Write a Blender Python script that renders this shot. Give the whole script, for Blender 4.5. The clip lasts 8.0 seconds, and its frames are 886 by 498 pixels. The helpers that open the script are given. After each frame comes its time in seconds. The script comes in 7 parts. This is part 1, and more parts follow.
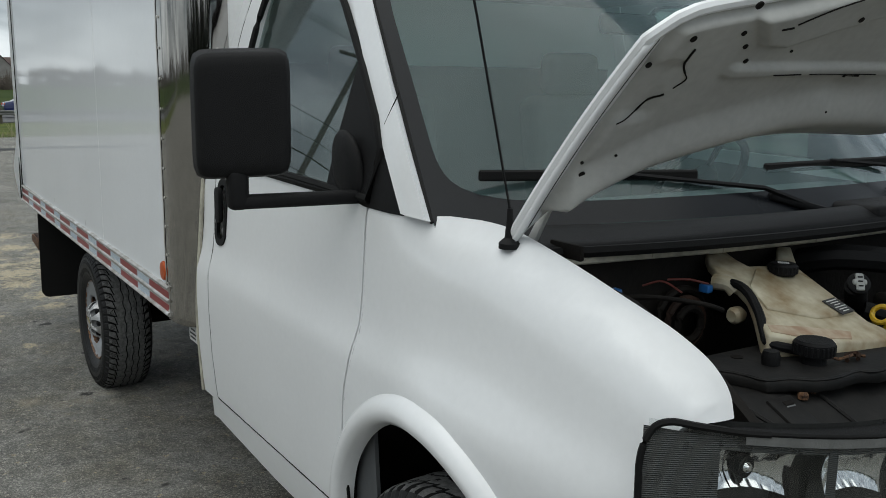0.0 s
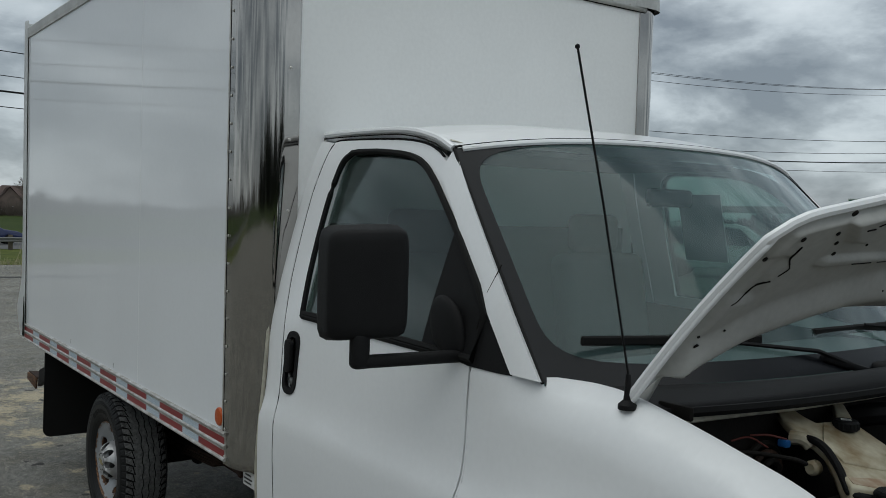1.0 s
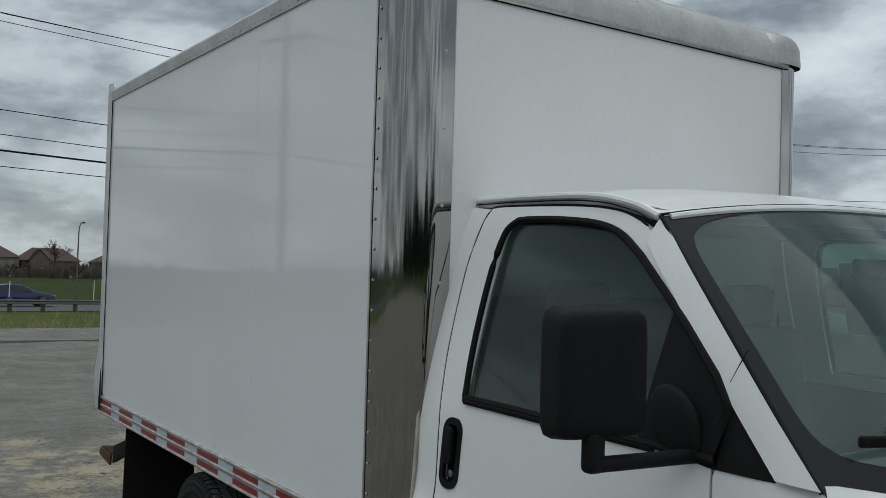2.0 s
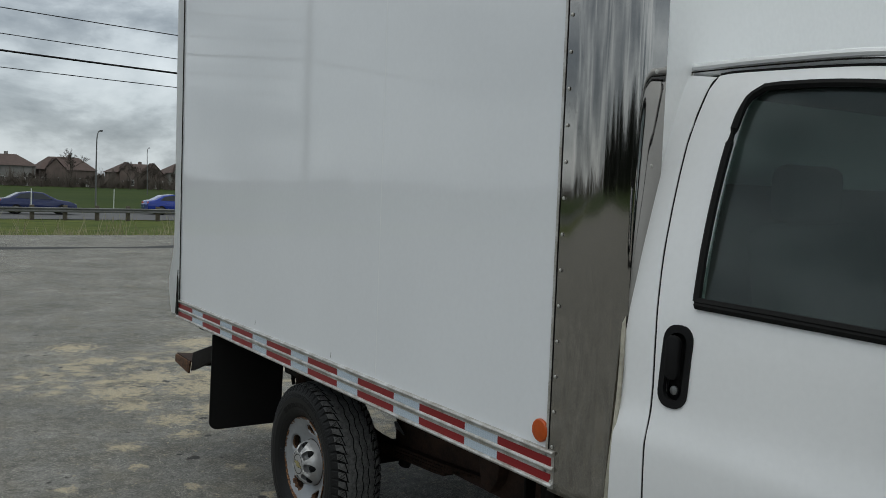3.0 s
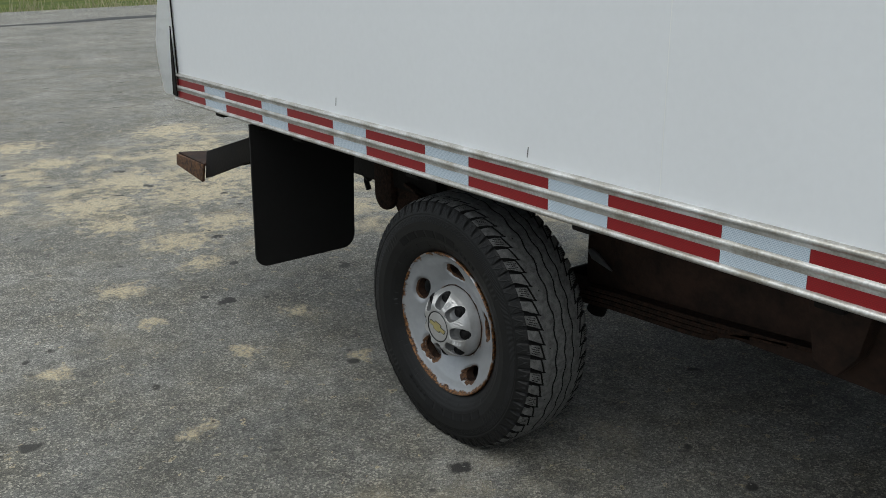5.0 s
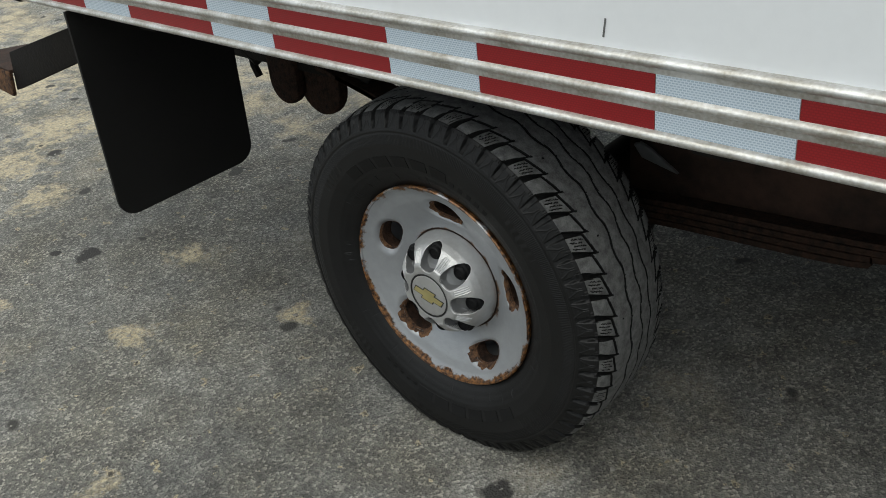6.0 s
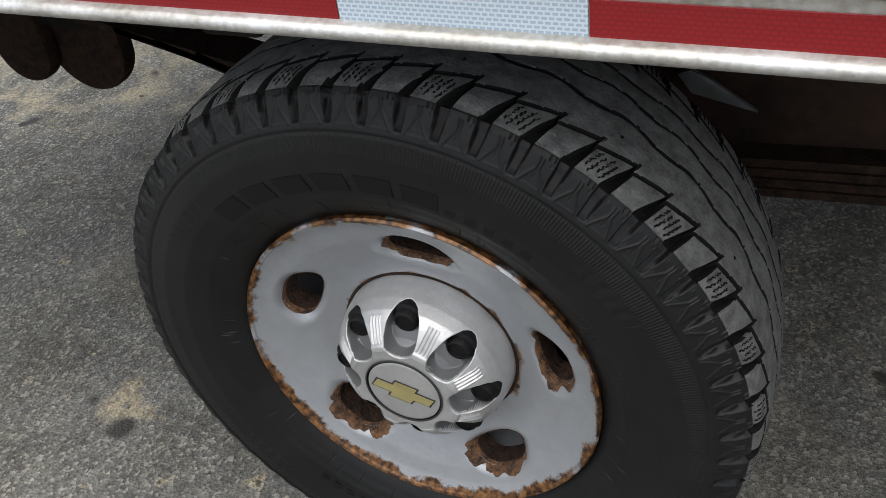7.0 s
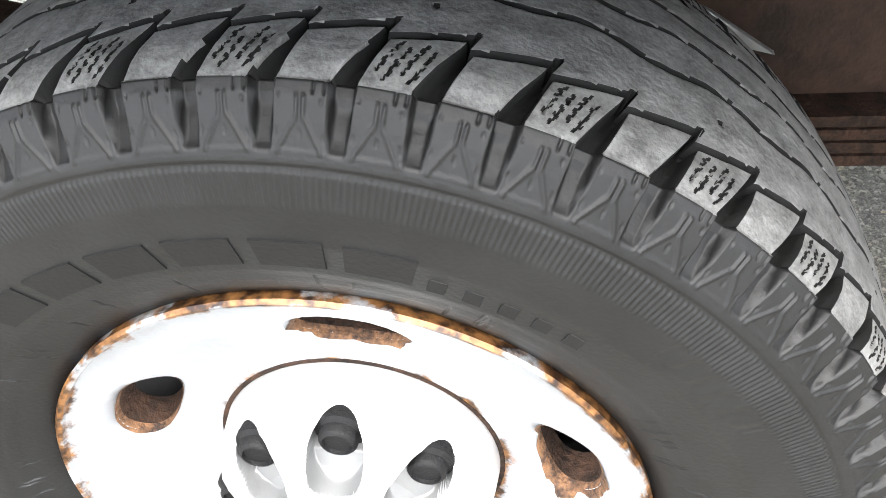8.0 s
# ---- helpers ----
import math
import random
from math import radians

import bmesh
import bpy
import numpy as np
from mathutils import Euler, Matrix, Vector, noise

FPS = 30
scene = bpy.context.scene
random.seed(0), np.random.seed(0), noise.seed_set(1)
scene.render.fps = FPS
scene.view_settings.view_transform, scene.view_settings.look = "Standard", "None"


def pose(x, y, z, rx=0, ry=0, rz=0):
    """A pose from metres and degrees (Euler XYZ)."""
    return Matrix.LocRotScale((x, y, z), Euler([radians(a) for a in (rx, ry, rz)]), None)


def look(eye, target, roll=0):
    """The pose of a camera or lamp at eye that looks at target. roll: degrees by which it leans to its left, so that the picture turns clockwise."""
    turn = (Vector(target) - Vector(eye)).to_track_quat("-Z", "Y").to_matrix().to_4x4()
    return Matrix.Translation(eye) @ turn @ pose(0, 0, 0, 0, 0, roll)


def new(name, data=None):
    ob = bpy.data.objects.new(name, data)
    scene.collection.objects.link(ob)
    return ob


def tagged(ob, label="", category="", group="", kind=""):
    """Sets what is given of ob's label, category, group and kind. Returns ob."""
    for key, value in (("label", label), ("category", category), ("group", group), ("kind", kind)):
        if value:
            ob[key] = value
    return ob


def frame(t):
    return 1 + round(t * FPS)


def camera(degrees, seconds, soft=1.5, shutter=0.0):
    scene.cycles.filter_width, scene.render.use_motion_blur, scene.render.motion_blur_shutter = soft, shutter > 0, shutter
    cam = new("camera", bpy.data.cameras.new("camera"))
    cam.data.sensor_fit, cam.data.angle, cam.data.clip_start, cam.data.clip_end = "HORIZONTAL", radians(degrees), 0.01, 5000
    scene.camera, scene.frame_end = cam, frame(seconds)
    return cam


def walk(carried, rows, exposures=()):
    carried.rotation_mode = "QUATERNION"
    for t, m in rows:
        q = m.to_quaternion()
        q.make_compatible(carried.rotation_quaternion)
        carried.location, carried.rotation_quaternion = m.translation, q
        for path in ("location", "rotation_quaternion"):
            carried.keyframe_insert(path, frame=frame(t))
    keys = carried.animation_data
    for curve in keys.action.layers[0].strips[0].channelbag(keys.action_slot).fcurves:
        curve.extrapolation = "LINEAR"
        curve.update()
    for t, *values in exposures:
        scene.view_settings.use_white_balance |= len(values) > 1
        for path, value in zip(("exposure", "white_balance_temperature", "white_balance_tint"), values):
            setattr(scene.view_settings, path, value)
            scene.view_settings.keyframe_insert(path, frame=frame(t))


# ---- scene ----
cam = camera(51.5, 8.0, 0.85)
EXPOSURES = [(t, ev, kelvin, tint) for t, ev, kelvin, tint in ((0, 0.40, 6480, 4), (0.5, 0.14, 6400, 4), (1.0, -0.10, 6350, 3), (2.5, -0.15, 6350, 3), (3.0, 0.12, 6450, 4), (3.5, 0.40, 6500, 5), (4.2, 0.40, 6450, 7), (5.5, 0.86, 6600, 4), (6.0, 0.92, 6700, 4), (6.5, 1.22, 6600, 8), (7.0, 1.42, 6600, 10), (7.5, 2.17, 6720, 8), (8.0, 4.10, 6800, 10))]
PATH = [
    (0, (5.063, -1.914, 1.598), (3.395, -0.865, 1.25), 0.4),
    (0.5, (5.165, -2.116, 1.663), (3.461, -1.09, 1.452), 0.0),
    (1, (5.04, -2.363, 1.695), (3.417, -1.196, 1.631), 1.3),
    (1.2, (4.963, -2.457, 1.728), (3.338, -1.291, 1.707), 1.3),
    (2.3, (4.348, -2.623, 1.715), (2.692, -1.504, 1.791), 1.2),
    (2.5, (4.217, -2.678, 1.696), (2.553, -1.569, 1.755), 1.3),
    (3, (3.836, -2.749, 1.622), (2.172, -1.647, 1.501), 1.8),
    (3.5, (3.368, -2.69, 1.566), (1.716, -1.591, 1.316), 1.9),
    (4, (2.882, -2.66, 1.513), (1.267, -1.531, 1.168), 2.2),
    (4.2, (2.699, -2.612, 1.507), (1.106, -1.48, 1.085), 1.6),
    (5.3, (1.661, -2.318, 1.352), (0.221, -1.134, 0.636), -2.7),
    (5.5, (1.481, -2.214, 1.381), (0.105, -1.007, 0.574), -4.0),
    (6, (1.05, -1.986, 1.288), (-0.172, -0.754, 0.293), -7.2),
    (6.5, (0.667, -1.769, 1.183), (-0.213, -0.383, 0.04), -5.3),
    (7, (0.381, -1.564, 1.082), (-0.362, -0.166, -0.14), -9.1),
    (7.5, (0.215, -1.385, 0.994), (-0.284, 0.036, -0.322), -7.9),
    (8, (0.144, -1.283, 0.928), (-0.148, 0.157, -0.428), -5.4),
]
walk(cam, [(t, look(e, a, r)) for t, e, a, r in PATH], EXPOSURES)

# ---- world, sun ----
world = bpy.data.worlds.new("overcast_sky")
scene.world = world
world.use_nodes = True
wn, wl = world.node_tree.nodes, world.node_tree.links
wn.clear()
w_out = wn.new("ShaderNodeOutputWorld")
w_bg = wn.new("ShaderNodeBackground")
w_co = wn.new("ShaderNodeTexCoord")
w_map = wn.new("ShaderNodeMapping")
w_map.inputs["Location"].default_value = (3.7, 1.3, 0.4)
w_map.inputs["Scale"].default_value = (1.0, 1.0, 2.3)
w_sky = wn.new("ShaderNodeTexSky")
w_sky.sky_type = "NISHITA"
w_sky.sun_disc = False
w_sky.sun_elevation, w_sky.sun_rotation = radians(76), radians(228)
w_dim = wn.new("ShaderNodeVectorMath")
w_dim.operation = "SCALE"
w_dim.inputs["Scale"].default_value = 0.12
w_n1 = wn.new("ShaderNodeTexNoise")
w_n1.inputs["Scale"].default_value = 5.6
w_n1.inputs["Detail"].default_value = 9.0
w_n1.inputs["Roughness"].default_value = 0.56
w_n1.inputs["Distortion"].default_value = 0.15
w_r1 = wn.new("ShaderNodeValToRGB")
els = w_r1.color_ramp.elements
els[0].position, els[0].color = 0.35, (0.215, 0.235, 0.270, 1)
els[1].position, els[1].color = 0.70, (0.74, 0.765, 0.81, 1)
e = els.new(0.46)
e.color = (0.36, 0.385, 0.425, 1)
e = els.new(0.54)
e.color = (0.54, 0.57, 0.615, 1)
w_mix = wn.new("ShaderNodeMixRGB")
w_mix.inputs["Fac"].default_value = 0.90
w_bg.inputs["Strength"].default_value = 0.90
wl.new(w_co.outputs["Generated"], w_map.inputs["Vector"])
wl.new(w_map.outputs["Vector"], w_n1.inputs["Vector"])
wl.new(w_n1.outputs["Fac"], w_r1.inputs["Fac"])
wl.new(w_sky.outputs["Color"], w_dim.inputs[0])
wl.new(w_dim.outputs["Vector"], w_mix.inputs["Color1"])
wl.new(w_r1.outputs["Color"], w_mix.inputs["Color2"])
# the cloud is thinner, and so brighter, towards the north
w_sep, w_side, w_lit = wn.new("ShaderNodeSeparateXYZ"), wn.new("ShaderNodeMapRange"), wn.new("ShaderNodeVectorMath")
w_side.inputs["From Min"].default_value, w_side.inputs["From Max"].default_value = -1.0, 1.0
w_side.inputs["To Min"].default_value, w_side.inputs["To Max"].default_value = 0.88, 1.28
w_lit.operation = "SCALE"
wl.new(w_co.outputs["Generated"], w_sep.inputs[0])
wl.new(w_sep.outputs["Y"], w_side.inputs["Value"])
wl.new(w_mix.outputs["Color"], w_lit.inputs[0])
wl.new(w_side.outputs["Result"], w_lit.inputs["Scale"])
wl.new(w_lit.outputs["Vector"], w_bg.inputs["Color"])
wl.new(w_bg.outputs["Background"], w_out.inputs["Surface"])

sun_data = bpy.data.lights.new("sun", "SUN")
sun_data.energy, sun_data.angle, sun_data.color = 1.52, radians(90), (1.0, 0.97, 0.93)
sun = new("sun", sun_data)
sun.matrix_world = look((1.2, -2.2, 12), (0, 0, 0))

# ---- materials ----


def mat(name, col, rough=0.5, metal=0.0, var=0.12, scale=6.0, bump=0.0, bscale=120.0, coat=0.0, col2=None, fine=60.0, rvar=0.1, ior=1.5):
    """A Principled surface whose colour wanders at two scales, with fine relief."""
    m = bpy.data.materials.new(name)
    m.use_nodes = True
    n, l = m.node_tree.nodes, m.node_tree.links
    b = n["Principled BSDF"]
    b.inputs["Metallic"].default_value = metal
    b.inputs["Coat Weight"].default_value = coat
    b.inputs["Coat Roughness"].default_value = 0.06
    b.inputs["IOR"].default_value = ior
    co = n.new("ShaderNodeTexCoord")
    big, small = n.new("ShaderNodeTexNoise"), n.new("ShaderNodeTexNoise")
    big.inputs["Scale"].default_value, big.inputs["Detail"].default_value = scale, 5.0
    small.inputs["Scale"].default_value, small.inputs["Detail"].default_value = fine, 3.0
    add = n.new("ShaderNodeMath")
    add.operation = "MULTIPLY_ADD"
    add.inputs[1].default_value, add.inputs[2].default_value = 0.35, 0.0
    l.new(co.outputs["Object"], big.inputs["Vector"])
    l.new(co.outputs["Object"], small.inputs["Vector"])
    l.new(small.outputs["Fac"], add.inputs[0])
    tot = n.new("ShaderNodeMath")
    tot.operation = "MULTIPLY_ADD"
    tot.inputs[1].default_value = 0.65
    l.new(big.outputs["Fac"], tot.inputs[0])
    l.new(add.outputs[0], tot.inputs[2])
    ramp = n.new("ShaderNodeValToRGB")
    c2 = col2 or tuple(min(1.0, c * (1 + var)) for c in col)
    c1 = tuple(c * (1 - var) for c in col) if not col2 else col
    ramp.color_ramp.elements[0].position, ramp.color_ramp.elements[0].color = 0.36, (*c1, 1)
    ramp.color_ramp.elements[1].position, ramp.color_ramp.elements[1].color = 0.64, (*c2, 1)
    l.new(tot.outputs[0], ramp.inputs["Fac"])
    l.new(ramp.outputs["Color"], b.inputs["Base Color"])
    rr = n.new("ShaderNodeMapRange")
    rr.inputs["To Min"].default_value, rr.inputs["To Max"].default_value = max(0.02, rough - rvar * rough), rough + rvar * rough
    l.new(tot.outputs[0], rr.inputs["Value"])
    l.new(rr.outputs["Result"], b.inputs["Roughness"])
    if bump:
        bn, bp = n.new("ShaderNodeTexNoise"), n.new("ShaderNodeBump")
        bn.inputs["Scale"].default_value, bn.inputs["Detail"].default_value = bscale, 4.0
        bp.inputs["Strength"].default_value, bp.inputs["Distance"].default_value = bump, 0.004
        l.new(co.outputs["Object"], bn.inputs["Vector"])
        l.new(bn.outputs["Fac"], bp.inputs["Height"])
        l.new(bp.outputs["Normal"], b.inputs["Normal"])
    return m


def glass_mat(name, tint, rough=0.0, mixed=0.35, haze=0.0, haze_col=(0.3, 0.33, 0.32)):
    """Thin tinted pane: clear transmission mixed with a glossy coat by Fresnel."""
    m = bpy.data.materials.new(name)
    m.use_nodes = True
    n, l = m.node_tree.nodes, m.node_tree.links
    n.clear()
    out, tr, gl, mx, fr = (n.new("ShaderNode" + k) for k in ("OutputMaterial", "BsdfTransparent", "BsdfGlossy", "MixShader", "LayerWeight"))
    tr.inputs["Color"].default_value = (*tint, 1)
    gl.inputs["Roughness"].default_value = rough
    gl.inputs["Color"].default_value = (0.95, 0.98, 1.0, 1)
    fr.inputs["Blend"].default_value = 0.5
    pw, ma = n.new("ShaderNodeMath"), n.new("ShaderNodeMath")
    pw.operation, ma.operation = "POWER", "MULTIPLY_ADD"
    pw.inputs[1].default_value, ma.inputs[1].default_value, ma.inputs[2].default_value = 4.0, 0.9, mixed * 0.25
    l.new(fr.outputs["Facing"], pw.inputs[0])
    l.new(pw.outputs[0], ma.inputs[0])
    l.new(ma.outputs[0], mx.inputs[0])
    l.new(tr.outputs[0], mx.inputs[1])
    l.new(gl.outputs[0], mx.inputs[2])
    # a diffuse film paints the pale haze of reflected sky onto the pane
    film, df, nz, co, rp = (n.new("ShaderNode" + k) for k in ("MixShader", "BsdfDiffuse", "TexNoise", "TexCoord", "MapRange"))
    df.inputs["Color"].default_value = (*haze_col, 1)
    nz.inputs["Scale"].default_value, nz.inputs["Detail"].default_value = 3.0, 5.0
    rp.inputs["To Min"].default_value, rp.inputs["To Max"].default_value = haze * 0.7, haze * 1.3
    l.new(co.outputs["Object"], nz.inputs["Vector"])
    l.new(nz.outputs["Fac"], rp.inputs["Value"])
    l.new(rp.outputs["Result"], film.inputs[0])
    l.new(mx.outputs[0], film.inputs[1])
    l.new(df.outputs[0], film.inputs[2])
    l.new(film.outputs[0], out.inputs["Surface"])
    return m


def sock(m, kind):
    return m.node_tree.nodes.new("ShaderNode" + kind)


# sand drifts on the lot: place and reach
SAND = ((-5.56, -0.83, 0.38), (-4.77, -0.76, 0.30), (-5.43, 0.36, 0.45), (-3.40, -0.90, 0.38), (-2.90, -0.95, 0.26), (-3.30, -0.30, 0.50), (-3.60, 0.0, 0.40), (-2.40, -0.80, 0.28), (-2.0, -0.85, 0.16), (-2.40, 0.15, 0.35), (-0.95, -1.14, 0.10), (-0.65, -0.85, 0.07), (-0.49, -1.53, 0.08), (-1.20, -1.75, 0.09), (-1.44, -1.31, 0.09), (-1.87, -1.27, 0.16), (-1.17, -0.81, 0.10), (-3.85, -0.53, 0.40), (-2.60, -0.45, 0.30), (-4.5, 0.1, 0.4))
# oil stains
STAIN = ((-1.46, -0.98, 0.062), (-1.57, -1.03, 0.030), (0.165, -1.045, 0.055), (-2.35, -0.62, 0.05))


def asphalt_mat():
    """Worn grey asphalt with pale aggregate, sand drifts and damp stains."""
    m = bpy.data.materials.new("worn_asphalt")
    m.use_nodes = True
    n, l = m.node_tree.nodes, m.node_tree.links
    b = n["Principled BSDF"]
    co = sock(m, "TexCoord")

    def noise_node(scale, detail=5.0, rough=0.55, dist=0.0):
        k = sock(m, "TexNoise")
        k.inputs["Scale"].default_value, k.inputs["Detail"].default_value = scale, detail
        k.inputs["Roughness"].default_value, k.inputs["Distortion"].default_value = rough, dist
        l.new(co.outputs["Object"], k.inputs["Vector"])
        return k

    def ramp_of(src, lo, hi, c0=(0, 0, 0), c1=(1, 1, 1)):
        k = sock(m, "ValToRGB")
        k.color_ramp.elements[0].position, k.color_ramp.elements[0].color = lo, (*c0, 1)
        k.color_ramp.elements[1].position, k.color_ramp.elements[1].color = hi, (*c1, 1)
        l.new(src, k.inputs["Fac"])
        return k.outputs["Color"]

    def mix(f, a, c, mode="MIX"):
        k = sock(m, "MixRGB")
        k.blend_type = mode
        if isinstance(f, float):
            k.inputs["Fac"].default_value = f
        else:
            l.new(f, k.inputs["Fac"])
        for s, v in (("Color1", a), ("Color2", c)):
            if isinstance(v, tuple):
                k.inputs[s].default_value = (*v, 1)
            else:
                l.new(v, k.inputs[s])
        return k.outputs["Color"]

    stones = sock(m, "TexVoronoi")
    stones.inputs["Scale"].default_value = 185.0
    l.new(co.outputs["Object"], stones.inputs["Vector"])
    bw = sock(m, "RGBToBW")
    l.new(stones.outputs["Color"], bw.inputs["Color"])
    base = ramp_of(noise_node(0.9, 6).outputs["Fac"], 0.35, 0.65, (0.116, 0.115, 0.110), (0.192, 0.189, 0.180))
    grit = ramp_of(noise_node(420, 3, 0.75).outputs["Fac"], 0.34, 0.66, (0.35, 0.35, 0.35), (1.70, 1.70, 1.68))
    base = mix(1.0, base, grit, "MULTIPLY")
    tone = ramp_of(bw.outputs["Val"], 0.20, 0.80, (0.62, 0.62, 0.62), (1.40, 1.40, 1.37))
    base = mix(1.0, base, tone, "MULTIPLY")
    wear = ramp_of(noise_node(1.6, 6, 0.6).outputs["Fac"], 0.36, 0.64, (0.25, 0.25, 0.25))
    pale = ramp_of(bw.outputs["Val"], 0.73, 0.80)
    base = mix(mix(1.0, pale, wear, "MULTIPLY"), base, (0.40, 0.385, 0.345))
    mott = ramp_of(noise_node(11, 6, 0.7).outputs["Fac"], 0.36, 0.64, (0.70, 0.70, 0.69), (1.22, 1.22, 1.20))
    base = mix(1.0, base, mott, "MULTIPLY")
    tint = ramp_of(noise_node(3.1, 6, 0.62).outputs["Fac"], 0.40, 0.66, (1.0, 1.0, 1.0), (0.80, 0.77, 0.70))
    base = mix(1.0, base, tint, "MULTIPLY")
    # sand lies in drifts, more of it where the big noise is high
    drift = noise_node(0.55, 3, 0.5, 0.4)
    clump = noise_node(4.5, 6, 0.62, 0.3)
    away = sock(m, "VectorMath")
    away.operation = "DISTANCE"
    away.inputs[1].default_value = (-3.4, -0.1, 0)
    l.new(co.outputs["Object"], away.inputs[0])
    heap = sock(m, "MapRange")
    heap.inputs["From Min"].default_value, heap.inputs["From Max"].default_value = 1.2, 4.2
    heap.inputs["To Min"].default_value, heap.inputs["To Max"].default_value = 0.115, -0.16
    l.new(away.outputs["Value"], heap.inputs["Value"])
    more = sock(m, "Math")
    l.new(drift.outputs["Fac"], more.inputs[0])
    l.new(heap.outputs["Result"], more.inputs[1])
    sand = mix(1.0, ramp_of(more.outputs[0], 0.50, 0.62), ramp_of(clump.outputs["Fac"], 0.47, 0.635), "MULTIPLY")
    sand_col = ramp_of(noise_node(70, 3).outputs["Fac"], 0.3, 0.7, (0.32, 0.262, 0.165), (0.55, 0.475, 0.325))
    frag = noise_node(16, 5, 0.65)
    for px, py, pr in SAND:
        spot_d = sock(m, "VectorMath")
        spot_d.operation = "DISTANCE"
        spot_d.inputs[1].default_value = (px, py, 0)
        l.new(co.outputs["Object"], spot_d.inputs[0])
        near = sock(m, "MapRange")
        near.inputs["From Min"].default_value, near.inputs["From Max"].default_value = 0.0, pr * 1.15
        near.inputs["To Min"].default_value, near.inputs["To Max"].default_value = 0.36, 0.0
        l.new(spot_d.outputs["Value"], near.inputs["Value"])
        add = sock(m, "Math")
        l.new(near.outputs["Result"], add.inputs[0])
        l.new(frag.outputs["Fac"], add.inputs[1])
        sand = mix(1.0, sand, ramp_of(add.outputs[0], 0.635, 0.79), "SCREEN")
    grains = ramp_of(noise_node(95, 4, 0.7).outputs["Fac"], 0.40, 0.56)
    sand = mix(0.75, sand, mix(1.0, sand, grains, "MULTIPLY"))
    base = mix(sand, base, sand_col)
    spot = noise_node(7.5, 2, 0.4)
    base = mix(ramp_of(spot.outputs["Fac"], 0.70, 0.74), base, (0.040, 0.038, 0.034))
    for px, py, pr in STAIN:
        spot_d = sock(m, "VectorMath")
        spot_d.operation = "DISTANCE"
        spot_d.inputs[1].default_value = (px, py, 0)
        l.new(co.outputs["Object"], spot_d.inputs[0])
        near = sock(m, "MapRange")
        near.inputs["From Min"].default_value, near.inputs["From Max"].default_value = 0.0, pr
        near.inputs["To Min"].default_value, near.inputs["To Max"].default_value = 0.5, 0.0
        l.new(spot_d.outputs["Value"], near.inputs["Value"])
        add = sock(m, "Math")
        l.new(near.outputs["Result"], add.inputs[0])
        l.new(frag.outputs["Fac"], add.inputs[1])
        base = mix(ramp_of(add.outputs[0], 0.66, 0.78), base, (0.030, 0.028, 0.026))
    l.new(base, b.inputs["Base Color"])
    b.inputs["Roughness"].default_value = 0.88
    bp = sock(m, "Bump")
    bp.inputs["Strength"].default_value, bp.inputs["Distance"].default_value = 0.9, 0.006
    hh = mix(0.5, stones.outputs["Distance"], noise_node(190, 4, 0.7).outputs["Fac"])
    l.new(hh, bp.inputs["Height"])
    l.new(bp.outputs["Normal"], b.inputs["Normal"])
    return m


